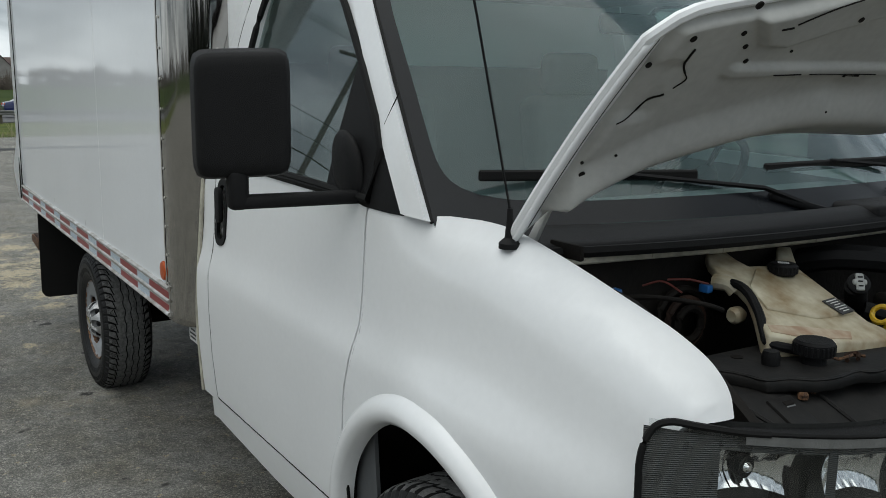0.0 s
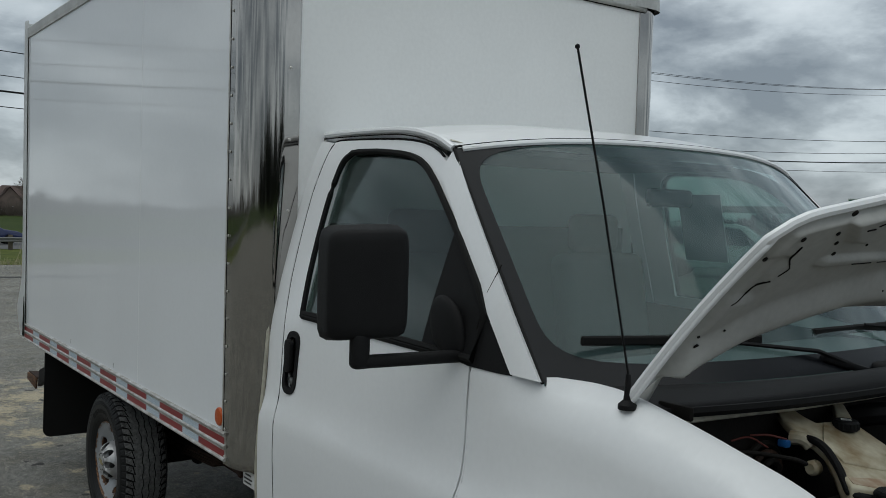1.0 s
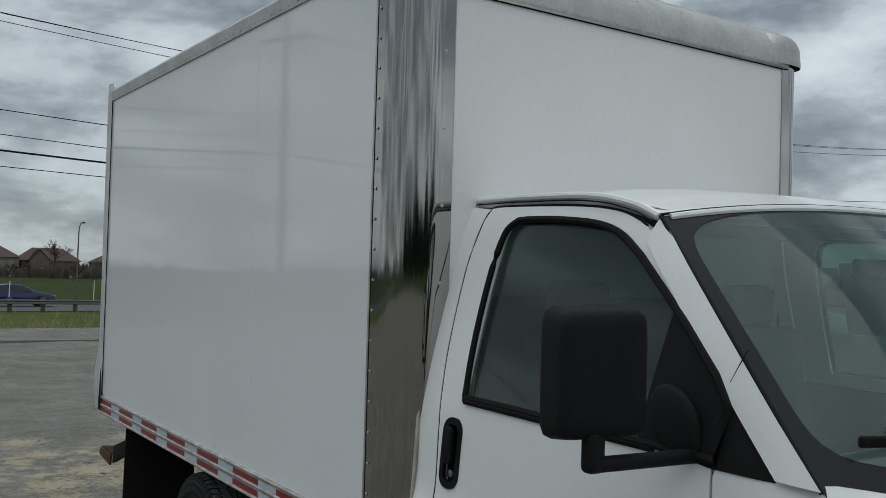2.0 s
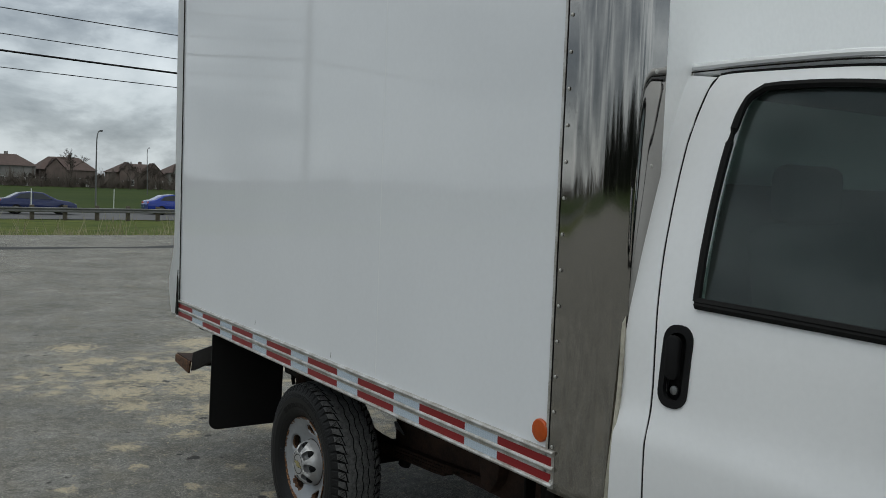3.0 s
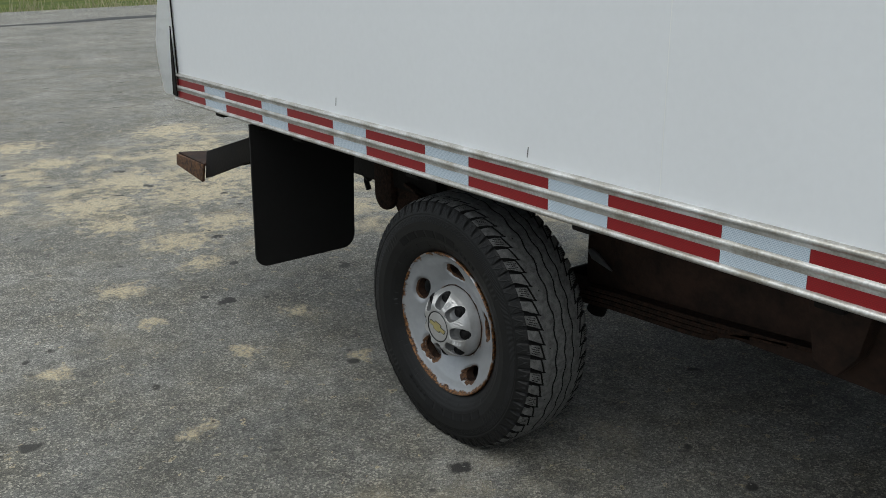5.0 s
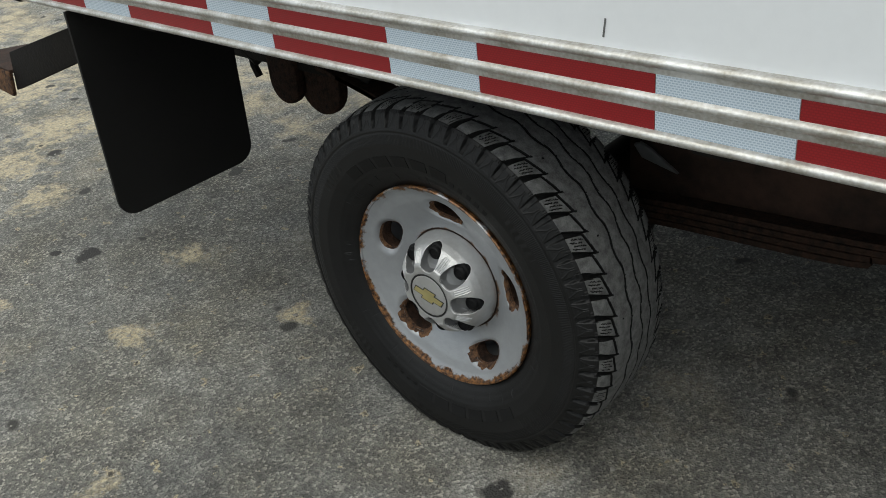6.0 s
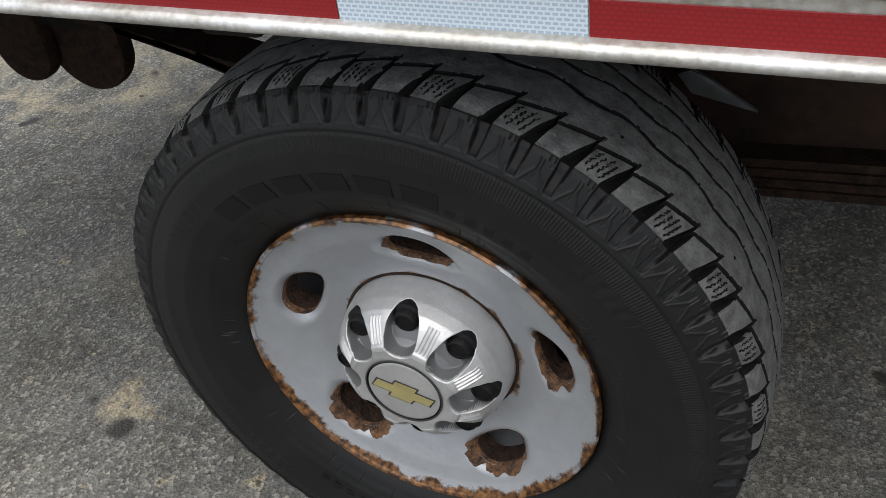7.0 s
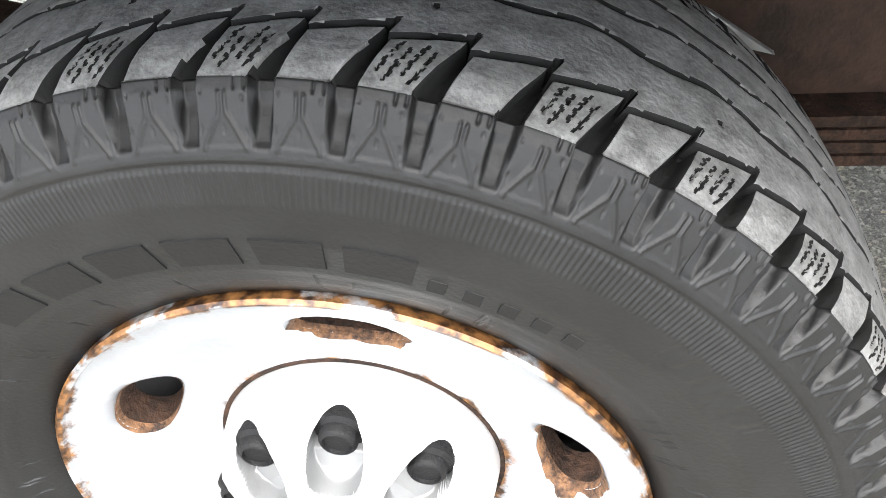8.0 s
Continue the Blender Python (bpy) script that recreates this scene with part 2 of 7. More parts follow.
def rim_mat():
    """Silver wheel paint with rust that eats in from the flange and in blots."""
    m = mat("silver_wheel_paint", (0.33, 0.343, 0.362), 0.36, 0.36, 0.08, 9, 0.12, 150)
    n, l = m.node_tree.nodes, m.node_tree.links
    b = n["Principled BSDF"]
    paint = b.inputs["Base Color"].links[0].from_socket
    co, sep = sock(m, "TexCoord"), sock(m, "SeparateXYZ")
    l.new(co.outputs["Object"], sep.inputs[0])
    flat = sock(m, "CombineXYZ")
    l.new(sep.outputs["X"], flat.inputs["X"])
    l.new(sep.outputs["Z"], flat.inputs["Z"])
    ln = sock(m, "VectorMath")
    ln.operation = "LENGTH"
    l.new(flat.outputs[0], ln.inputs[0])
    edge = sock(m, "MapRange")
    edge.inputs["From Min"].default_value, edge.inputs["From Max"].default_value = 0.194, 0.217
    edge.inputs["To Min"].default_value, edge.inputs["To Max"].default_value = 0.0, 0.42
    l.new(ln.outputs["Value"], edge.inputs["Value"])
    nz = sock(m, "TexNoise")
    nz.inputs["Scale"].default_value, nz.inputs["Detail"].default_value, nz.inputs["Roughness"].default_value = 22, 7, 0.65
    l.new(co.outputs["Object"], nz.inputs["Vector"])
    low = sock(m, "MapRange")
    low.inputs["From Min"].default_value, low.inputs["From Max"].default_value = 0.05, -0.2
    low.inputs["To Min"].default_value, low.inputs["To Max"].default_value = 0.0, 0.07
    l.new(sep.outputs["Z"], low.inputs["Value"])
    s1, s2 = sock(m, "Math"), sock(m, "Math")
    l.new(edge.outputs["Result"], s1.inputs[0])
    l.new(nz.outputs["Fac"], s1.inputs[1])
    cup = sock(m, "MapRange")
    cup.inputs["From Min"].default_value, cup.inputs["From Max"].default_value = 0.122, 0.108
    cup.inputs["To Min"].default_value, cup.inputs["To Max"].default_value = 0.0, 0.26
    l.new(ln.outputs["Value"], cup.inputs["Value"])
    s3 = sock(m, "Math")
    l.new(s1.outputs[0], s3.inputs[0])
    l.new(cup.outputs["Result"], s3.inputs[1])
    l.new(s3.outputs[0], s2.inputs[0])
    l.new(low.outputs["Result"], s2.inputs[1])
    mask = sock(m, "ValToRGB")
    mask.color_ramp.elements[0].position, mask.color_ramp.elements[1].position = 0.725, 0.80
    l.new(s2.outputs[0], mask.inputs["Fac"])
    rust = sock(m, "ValToRGB")
    rust.color_ramp.elements[0].position, rust.color_ramp.elements[0].color = 0.38, (0.022, 0.010, 0.006, 1)
    rust.color_ramp.elements[1].position, rust.color_ramp.elements[1].color = 0.66, (0.26, 0.12, 0.042, 1)
    n2 = sock(m, "TexNoise")
    n2.inputs["Scale"].default_value, n2.inputs["Detail"].default_value = 130, 5
    l.new(co.outputs["Object"], n2.inputs["Vector"])
    l.new(n2.outputs["Fac"], rust.inputs["Fac"])
    mx = sock(m, "MixRGB")
    l.new(mask.outputs["Color"], mx.inputs["Fac"])
    l.new(paint, mx.inputs["Color1"])
    l.new(rust.outputs["Color"], mx.inputs["Color2"])
    l.new(mx.outputs["Color"], b.inputs["Base Color"])
    return m


def tape_mat(name, col, line):
    """Prismatic reflective tape: small sealed cells with thin ridges."""
    m = bpy.data.materials.new(name)
    m.use_nodes = True
    n, l = m.node_tree.nodes, m.node_tree.links
    b = n["Principled BSDF"]
    b.inputs["Roughness"].default_value = 0.32
    co, brick = sock(m, "TexCoord"), sock(m, "TexBrick")
    mp = sock(m, "Mapping")
    mp.inputs["Rotation"].default_value = (radians(90), 0, 0)
    brick.inputs["Scale"].default_value = 1.0
    brick.inputs["Mortar Size"].default_value = 0.0007
    brick.inputs["Brick Width"].default_value, brick.inputs["Row Height"].default_value = 0.0050, 0.0032
    brick.inputs["Color1"].default_value = (*col, 1)
    brick.inputs["Color2"].default_value = (*(c * 0.93 for c in col), 1)
    brick.inputs["Mortar"].default_value = (*line, 1)
    l.new(co.outputs["Object"], mp.inputs["Vector"])
    l.new(mp.outputs["Vector"], brick.inputs["Vector"])
    l.new(brick.outputs["Color"], b.inputs["Base Color"])
    return m


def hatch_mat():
    """Smoked grey lens plastic with fine moulded lines."""
    m = mat("fine_ribbed_lamp_plastic", (0.055, 0.056, 0.055), 0.28, 0.0, 0.12, 30)
    l = m.node_tree.links
    co, wv, bp, mx = sock(m, "TexCoord"), sock(m, "TexWave"), sock(m, "Bump"), sock(m, "MixRGB")
    wv.bands_direction = "Z"
    wv.inputs["Scale"].default_value, wv.inputs["Distortion"].default_value = 100.0, 0.0
    bp.inputs["Strength"].default_value, bp.inputs["Distance"].default_value = 0.6, 0.002
    l.new(co.outputs["Object"], wv.inputs["Vector"])
    l.new(wv.outputs["Fac"], bp.inputs["Height"])
    b = m.node_tree.nodes["Principled BSDF"]
    base = b.inputs["Base Color"].links[0].from_socket
    mx.blend_type = "MULTIPLY"
    mx.inputs["Fac"].default_value = 0.6
    l.new(base, mx.inputs["Color1"])
    l.new(wv.outputs["Color"], mx.inputs["Color2"])
    l.new(mx.outputs["Color"], b.inputs["Base Color"])
    l.new(bp.outputs["Normal"], b.inputs["Normal"])
    return m


HATCH = hatch_mat()
WHITE = mat("white_truck_paint", (0.80, 0.81, 0.82), 0.30, 0, 0.025, 2.5, 0.02, 60, 0.5)
FRP = mat("white_gloss_panel", (0.77, 0.79, 0.815), 0.040, 0, 0.02, 1.4, 0.07, 5)
FRP_FRONT = mat("white_front_panel", (0.80, 0.81, 0.805), 0.34, 0, 0.04, 1.6, 0.06, 7)
STEEL = mat("polished_stainless", (0.40, 0.385, 0.365), 0.06, 1.0, 0.05, 2.0, 0.03, 3)
ALU = mat("weathered_aluminium", (0.36, 0.335, 0.29), 0.44, 0.75, 0.16, 16, 0.2, 120, col2=(0.68, 0.68, 0.67), fine=190)
CORNER_ALU = mat("dull_cast_aluminium", (0.50, 0.50, 0.48), 0.45, 0.6, 0.16, 7, 0.1, 80)
BLACK = mat("black_plastic", (0.0065, 0.0065, 0.007), 0.60, 0, 0.25, 14, 0.25, 420, ior=1.28)
MIRROR_PLASTIC = mat("grained_black_plastic", (0.0075, 0.0075, 0.008), 0.62, 0, 0.15, 10, 0.45, 700, ior=1.28)
RUBBER = mat("black_rubber", (0.007, 0.007, 0.007), 0.75, 0, 0.2, 20, 0.2, 300, ior=1.28)
FLAP = mat("dull_flap_rubber", (0.0105, 0.0102, 0.0100), 0.65, 0, 0.15, 6, 0.1, 300, ior=1.33)
FRIT = mat("black_glass_border", (0.008, 0.009, 0.011), 0.25, 0, 0.1, 6, ior=1.25)
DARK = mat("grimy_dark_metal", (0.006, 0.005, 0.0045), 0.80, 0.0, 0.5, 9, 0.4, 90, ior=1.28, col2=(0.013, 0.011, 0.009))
RUSTY = mat("rusty_frame_steel", (0.021, 0.014, 0.011), 0.85, 0.0, 0.4, 12, 0.5, 140, col2=(0.055, 0.031, 0.022), ior=1.3)
RUST = mat("flaking_rust", (0.018, 0.009, 0.006), 0.9, 0.0, 0.4, 75, 0.9, 170, col2=(0.165, 0.082, 0.038), fine=300)
RUST_DEEP = mat("dark_pitted_rust", (0.009, 0.006, 0.0045), 0.9, 0.0, 0.4, 70, 0.9, 170, col2=(0.042, 0.022, 0.014), fine=260, ior=1.3)
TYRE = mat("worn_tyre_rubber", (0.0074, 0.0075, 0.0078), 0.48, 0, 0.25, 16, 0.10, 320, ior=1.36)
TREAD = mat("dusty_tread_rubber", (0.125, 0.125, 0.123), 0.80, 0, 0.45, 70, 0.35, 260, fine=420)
RIM = rim_mat()
CAP = mat("silver_plastic_cap", (0.50, 0.50, 0.50), 0.40, 0.60, 0.10, 14, 0.08, 500, fine=120)
# cap silver darkened to paint the shade inside the nut slots
CAP_SLOT = mat("shaded_cap_silver", (0.16, 0.163, 0.165), 0.38, 0.4, 0.10, 14, 0.05, 500)
GROOVE = mat("dark_groove_rubber", (0.010, 0.010, 0.010), 0.85, 0, 0.3, 40, 0.1, 300, ior=1.25)
GOLD = mat("gold_emblem", (0.42, 0.36, 0.16), 0.35, 0.4, 0.1, 40)
LETTER = mat("moulded_tyre_lettering", (0.0050, 0.0050, 0.0052), 0.60, 0, 0.15, 40, 0.1, 300, ior=1.33)
TAPE_RED = tape_mat("red_reflective_tape", (0.26, 0.009, 0.013), (0.20, 0.006, 0.009))
TAPE_WHITE = tape_mat("silver_reflective_tape", (0.36, 0.45, 0.54), (0.56, 0.63, 0.70))
AMBER = mat("amber_lens", (0.44, 0.068, 0.003), 0.35, 0, 0.08, 60, 0.2, 400)
RED_LENS = mat("red_lens", (0.45, 0.05, 0.02), 0.3, 0, 0.1, 60)
GLASS = glass_mat("tinted_door_glass", (0.46, 0.55, 0.52), 0.0, 0.13, 0.06)
WINDSHIELD = glass_mat("green_windshield_glass", (0.58, 0.76, 0.73), 0.0, 0.14, 0.18, (0.155, 0.238, 0.240))
LENS = glass_mat("clear_headlamp_lens", (0.86, 0.88, 0.88), 0.03, 0.22)
CHROME = mat("bright_reflector", (0.80, 0.80, 0.80), 0.12, 1.0, 0.05, 20)
LAMP_GREY = mat("grey_ribbed_lamp_plastic", (0.20, 0.205, 0.205), 0.30, 0.5, 0.1, 30, 0.3, 200)
LAMP_PALE = mat("pale_grey_plastic", (0.34, 0.35, 0.34), 0.5, 0, 0.15, 30)
# dark lamp housing, also the painted dark reflection in the silver bowls
LAMP_DARK = mat("dark_lamp_interior", (0.030, 0.031, 0.030), 0.22, 0, 0.2, 12)
TANK_PINK = mat("pink_stained_plastic", (0.33, 0.21, 0.13), 0.45, 0, 0.2, 20, 0.05, 60, col2=(0.50, 0.42, 0.31), fine=40)
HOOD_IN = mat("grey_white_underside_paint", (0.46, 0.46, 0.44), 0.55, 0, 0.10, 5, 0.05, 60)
TANK = mat("yellowed_translucent_plastic", (0.26, 0.19, 0.10), 0.45, 0, 0.2, 13, 0.08, 60, col2=(0.58, 0.54, 0.41), fine=30)
CREAM = mat("cream_firewall_paint", (0.40, 0.38, 0.31), 0.6, 0, 0.3, 14, 0.2, 90)
BAY_STEEL = mat("dusty_black_steel", (0.0065, 0.0065, 0.0065), 0.62, 0, 0.5, 22, 0.2, 60, col2=(0.016, 0.015, 0.014), fine=70, ior=1.33)
DASH = mat("grey_dashboard_vinyl", (0.10, 0.105, 0.11), 0.7, 0, 0.1, 8)
SEAT = mat("grey_seat_cloth", (0.105, 0.112, 0.112), 0.85, 0, 0.12, 10)
PAPER = mat("grey_cardboard_sheet", (0.52, 0.54, 0.52), 0.8, 0, 0.05, 10)
CHALK = mat("white_print", (0.62, 0.62, 0.60), 0.6, 0, 0.05, 30)
PRINT = mat("dark_print", (0.03, 0.03, 0.03), 0.6, 0, 0.1, 30)
YELLOW = mat("yellow_plastic", (0.60, 0.38, 0.02), 0.45, 0, 0.1, 20)
BLUE = mat("blue_plastic", (0.02, 0.12, 0.35), 0.4, 0, 0.1, 20)
RED_WIRE = mat("faded_red_wire", (0.12, 0.022, 0.015), 0.5, 0, 0.2, 20)
ASPHALT = asphalt_mat()
ROADTOP = mat("grey_road_asphalt", (0.075, 0.075, 0.077), 0.9, 0, 0.15, 0.3, 0.3, 60)
GRASS = mat("spring_grass", (0.032, 0.055, 0.010), 0.95, 0, 0.4, 0.7, 0.9, 30, col2=(0.105, 0.115, 0.028), fine=7, ior=1.2)
FIELD = mat("mown_far_grass", (0.018, 0.036, 0.004), 0.95, 0, 0.2, 0.05, 0.5, 8, col2=(0.038, 0.054, 0.010), fine=1.5, ior=1.2)
STRAW = mat("dry_straw_stalks", (0.30, 0.28, 0.17), 0.9, 0, 0.2, 5)
GALV = mat("galvanised_rail", (0.15, 0.15, 0.15), 0.5, 0.4, 0.15, 3)
WOOD_POST = mat("weathered_wood_post", (0.10, 0.085, 0.065), 0.9, 0, 0.25, 4)
BARK = mat("grey_brown_bark", (0.085, 0.070, 0.058), 0.95, 0, 0.25, 2)
TWIG = mat("bare_brown_twigs", (0.098, 0.080, 0.068), 0.95, 0, 0.25, 0.4)
BRICKWORK = mat("brown_brick_facade", (0.15, 0.115, 0.10), 0.9, 0, 0.2, 0.8)
STONEWORK = mat("grey_stone_facade", (0.25, 0.24, 0.225), 0.9, 0, 0.15, 0.8)
SHINGLE = mat("brown_roof_shingles", (0.078, 0.054, 0.047), 0.95, 0, 0.2, 1.2)
EVERGREEN = mat("dark_evergreen", (0.010, 0.014, 0.008), 0.95, 0, 0.3, 0.3)
SAPLING = mat("brown_saplings", (0.13, 0.108, 0.092), 0.95, 0, 0.3, 0.3)
PANE = mat("dark_house_pane", (0.03, 0.035, 0.04), 0.1, 0, 0.1, 3)
TRIM_WHITE = mat("white_house_trim", (0.55, 0.55, 0.53), 0.6, 0, 0.05, 3)
CAR_BLUE = mat("blue_car_paint", (0.010, 0.035, 0.28), 0.25, 0.2, 0.05, 3, coat=0.8)
CAR_NAVY = mat("navy_car_paint", (0.010, 0.018, 0.085), 0.25, 0.2, 0.05, 3, coat=0.8)
CAR_WHITE = mat("white_van_paint", (0.72, 0.73, 0.74), 0.3, 0, 0.03, 3, coat=0.4)
SIGN_GREEN = mat("green_sign_sheet", (0.006, 0.085, 0.045), 0.45, 0, 0.06, 3)
SIGN_WHITE = mat("white_sign_letters", (0.72, 0.74, 0.72), 0.5, 0, 0.03, 3)
SIGN_YELLOW = mat("yellow_sign_panel", (0.70, 0.45, 0.02), 0.45, 0, 0.05, 3)
CONCRETE = mat("pale_concrete", (0.36, 0.35, 0.33), 0.9, 0, 0.12, 0.5)

# ---- mesh helpers ----


def mesh_of(bm, material, smooth=35.0):
    """Turns a bmesh into mesh data; edges sharper than the angle stay sharp."""
    bmesh.ops.recalc_face_normals(bm, faces=bm.faces)
    for f in bm.faces:
        f.smooth = True
    for ed in bm.edges:
        if len(ed.link_faces) == 2 and ed.calc_face_angle(0) > radians(smooth):
            ed.smooth = False
    me = bpy.data.meshes.new("mesh")
    bm.to_mesh(me)
    bm.free()
    me.materials.append(material)
    return me


def part(name, bm, material, parent=None, label="", at=None, smooth=35.0):
    """Links a bmesh as one mesh object under a thing or a part."""
    ob = new(name, mesh_of(bm, material, smooth))
    if at is not None:
        ob.matrix_basis = at
    if parent:
        ob.parent = parent
    return tagged(ob, label)


def thing(name, label, category, at=None, group="", kind=""):
    ob = new(name)
    if at is not None:
        ob.matrix_basis = at
    return tagged(ob, label, category, group, kind)


def box(size, at=(0, 0, 0), bevel=0.0, seg=2, rot=None, bm=None):
    """A box of that size centred at a point, its edges rounded."""
    b2 = bmesh.new()
    bmesh.ops.create_cube(b2, size=1.0)
    for v in b2.verts:
        v.co = Vector((v.co.x * size[0], v.co.y * size[1], v.co.z * size[2]))
    if bevel:
        bmesh.ops.bevel(b2, geom=b2.edges[:], offset=bevel, segments=seg, affect="EDGES", profile=0.5)
    m = Matrix.Translation(at) @ (rot.to_4x4() if rot else Matrix())
    b2.transform(m)
    return join(bm, b2)


def join(bm, b2):
    if bm is None:
        return b2
    me = bpy.data.meshes.new("tmp")
    b2.to_mesh(me)
    b2.free()
    bm.from_mesh(me)
    bpy.data.meshes.remove(me)
    return bm


def tube(points, radius, sides=8, bm=None, taper=None, caps=True):
    """A round bar that follows the points; taper gives the end's share of the radius."""
    b2 = bmesh.new()
    pts = [Vector(p) for p in points]
    rings = []
    up = Vector((0, 0, 1))
    for i, p in enumerate(pts):
        d = (pts[min(i + 1, len(pts) - 1)] - pts[max(i - 1, 0)]).normalized()
        a = d.cross(up if abs(d.z) < 0.95 else Vector((1, 0, 0))).normalized()
        c = d.cross(a)
        r = radius * (1 + ((taper or 1) - 1) * i / max(1, len(pts) - 1))
        rings.append([b2.verts.new(p + r * (math.cos(k * math.tau / sides) * a + math.sin(k * math.tau / sides) * c)) for k in range(sides)])
    for r0, r1 in zip(rings, rings[1:]):
        for k in range(sides):
            b2.faces.new((r0[k], r0[(k + 1) % sides], r1[(k + 1) % sides], r1[k]))
    if caps:
        b2.faces.new(rings[0][::-1])
        b2.faces.new(rings[-1])
    return join(bm, b2)


def spline(points, n=24):
    """Points along a smooth curve through the given ones."""
    p = [Vector(q) for q in points]
    p = [2 * p[0] - p[1]] + p + [2 * p[-1] - p[-2]]
    out = []
    k = len(p) - 3
    for i in range(n + 1):
        u = min(i / n * k, k - 1e-6)
        j, f = int(u), u - int(u)
        a, b, c, d = p[j:j + 4]
        out.append(0.5 * ((2 * b) + (c - a) * f + (2 * a - 5 * b + 4 * c - d) * f * f + (3 * b - a - 3 * c + d) * f ** 3))
    return out


def lathe(profile, seg=48, axis="y", bm=None, at=(0, 0, 0)):
    """A surface of revolution: rows of (radius, height along the axis)."""
    b2 = bmesh.new()
    rings = []
    for r, h in profile:
        ring = []
        for k in range(seg):
            a = k * math.tau / seg
            c, s = r * math.cos(a), r * math.sin(a)
            ring.append(b2.verts.new((c, h, s) if axis == "y" else (c, s, h) if axis == "z" else (h, c, s)))
        rings.append(ring)
    for r0, r1 in zip(rings, rings[1:]):
        for k in range(seg):
            b2.faces.new((r0[k], r0[(k + 1) % seg], r1[(k + 1) % seg], r1[k]))
    if profile[0][0] > 1e-4:
        b2.faces.new(rings[0][::-1])
    if profile[-1][0] > 1e-4:
        b2.faces.new(rings[-1])
    bmesh.ops.remove_doubles(b2, verts=b2.verts, dist=1e-5)
    b2.transform(Matrix.Translation(at))
    return join(bm, b2)


def prism(outline, depth, axis="y", at=0.0, bevel=0.0):
    """A flat outline given in two axes, drawn out along the third from at to at + depth."""
    b2 = bmesh.new()
    vs = []
    for a, c in outline:
        vs.append(b2.verts.new((a, at, c) if axis == "y" else (at, a, c) if axis == "x" else (a, c, at)))
    f = b2.faces.new(vs)
    r = bmesh.ops.extrude_face_region(b2, geom=[f])
    off = Vector((0, depth, 0) if axis == "y" else (depth, 0, 0) if axis == "x" else (0, 0, depth))
    for v in r["geom"]:
        if isinstance(v, bmesh.types.BMVert):
            v.co += off
    if bevel:
        bmesh.ops.recalc_face_normals(b2, faces=b2.faces)
        bmesh.ops.bevel(b2, geom=b2.edges[:], offset=bevel, segments=2, affect="EDGES", profile=0.5)
    return b2


def rounded(x0, x1, z0, z1, r, n=5):
    """The outline of a rectangle with round corners."""
    out = []
    for cx, cz, a0 in ((x1 - r, z1 - r, 0), (x0 + r, z1 - r, 90), (x0 + r, z0 + r, 180), (x1 - r, z0 + r, 270)):
        for k in range(n + 1):
            a = radians(a0 + 90 * k / n)
            out.append((cx + r * math.cos(a), cz + r * math.sin(a)))
    return out


def grid_mesh(co, closed_u=False, closed_v=False):
    """Mesh data over an array of points [u, v, 3]."""
    nu, nv = co.shape[:2]
    idx = np.arange(nu * nv).reshape(nu, nv)
    iu = np.arange(nu if closed_u else nu - 1)
    iv = np.arange(nv if closed_v else nv - 1)
    a = idx[np.ix_(iu, iv)]
    b = idx[np.ix_((iu + 1) % nu, iv)]
    c = idx[np.ix_((iu + 1) % nu, (iv + 1) % nv)]
    d = idx[np.ix_(iu, (iv + 1) % nv)]
    quads = np.stack([a, b, c, d], -1).reshape(-1, 4)
    return co.reshape(-1, 3), quads


def from_arrays(name, verts, quads, material, parent=None, label="", at=None, smooth=True):
    me = bpy.data.meshes.new("mesh")
    me.from_pydata(verts.tolist(), [], quads.tolist())
    me.polygons.foreach_set("use_smooth", [smooth] * len(me.polygons))
    me.materials.append(material)
    ob = new(name, me)
    if at is not None:
        ob.matrix_basis = at
    if parent:
        ob.parent = parent
    return tagged(ob, label)

# ---- ground: one sheet to the horizon, lot and road laid on it ----
PROF_X = [-2500, -600, -240, -120, -72, -66.5, -51.5, -48, -30, -25.8, 60, 2500]
PROF_Z = [0.3, 0.3, 0.3, -0.30, -0.56, -0.57, -0.57, -0.54, -0.28, -0.03, -0.03, -0.03]


def land_z(x):
    return float(np.interp(x, PROF_X, PROF_Z))


def land(name, x0, x1, y0, y1, material, label, lift=0.0, nx=40, ny=8, category="ground"):
    xs = np.array(sorted(set(np.linspace(x0, x1, nx).tolist() + [p for p in PROF_X if x0 < p < x1])))
    ys = np.linspace(y0, y1, ny)
    co = np.array([[(x, y, land_z(x) + lift) for y in ys] for x in xs])
    vv, qq = grid_mesh(co)
    return tagged(from_arrays(name, vv, qq, material), label, category, kind="structure")


land("ground", -2500, 2500, -2500, 2500, FIELD, "wide flat green fields", nx=120, ny=40)
lot = land("pavement", -25.6, 45, -60, 70, ASPHALT, "worn grey asphalt lot with sand drifts and gravel", 0.03, 60, 60, "pavement")
land("road", -66.0, -52.0, -400, 500, ROADTOP, "grey two-lane highway beyond the verge", 0.03, 6, 30, "road")
land("verge", -51.6, -25.8, -200, 300, GRASS, "rough green grass verge with dry stalks", 0.012, 30, 60, "grass")
rg = random.Random(5)
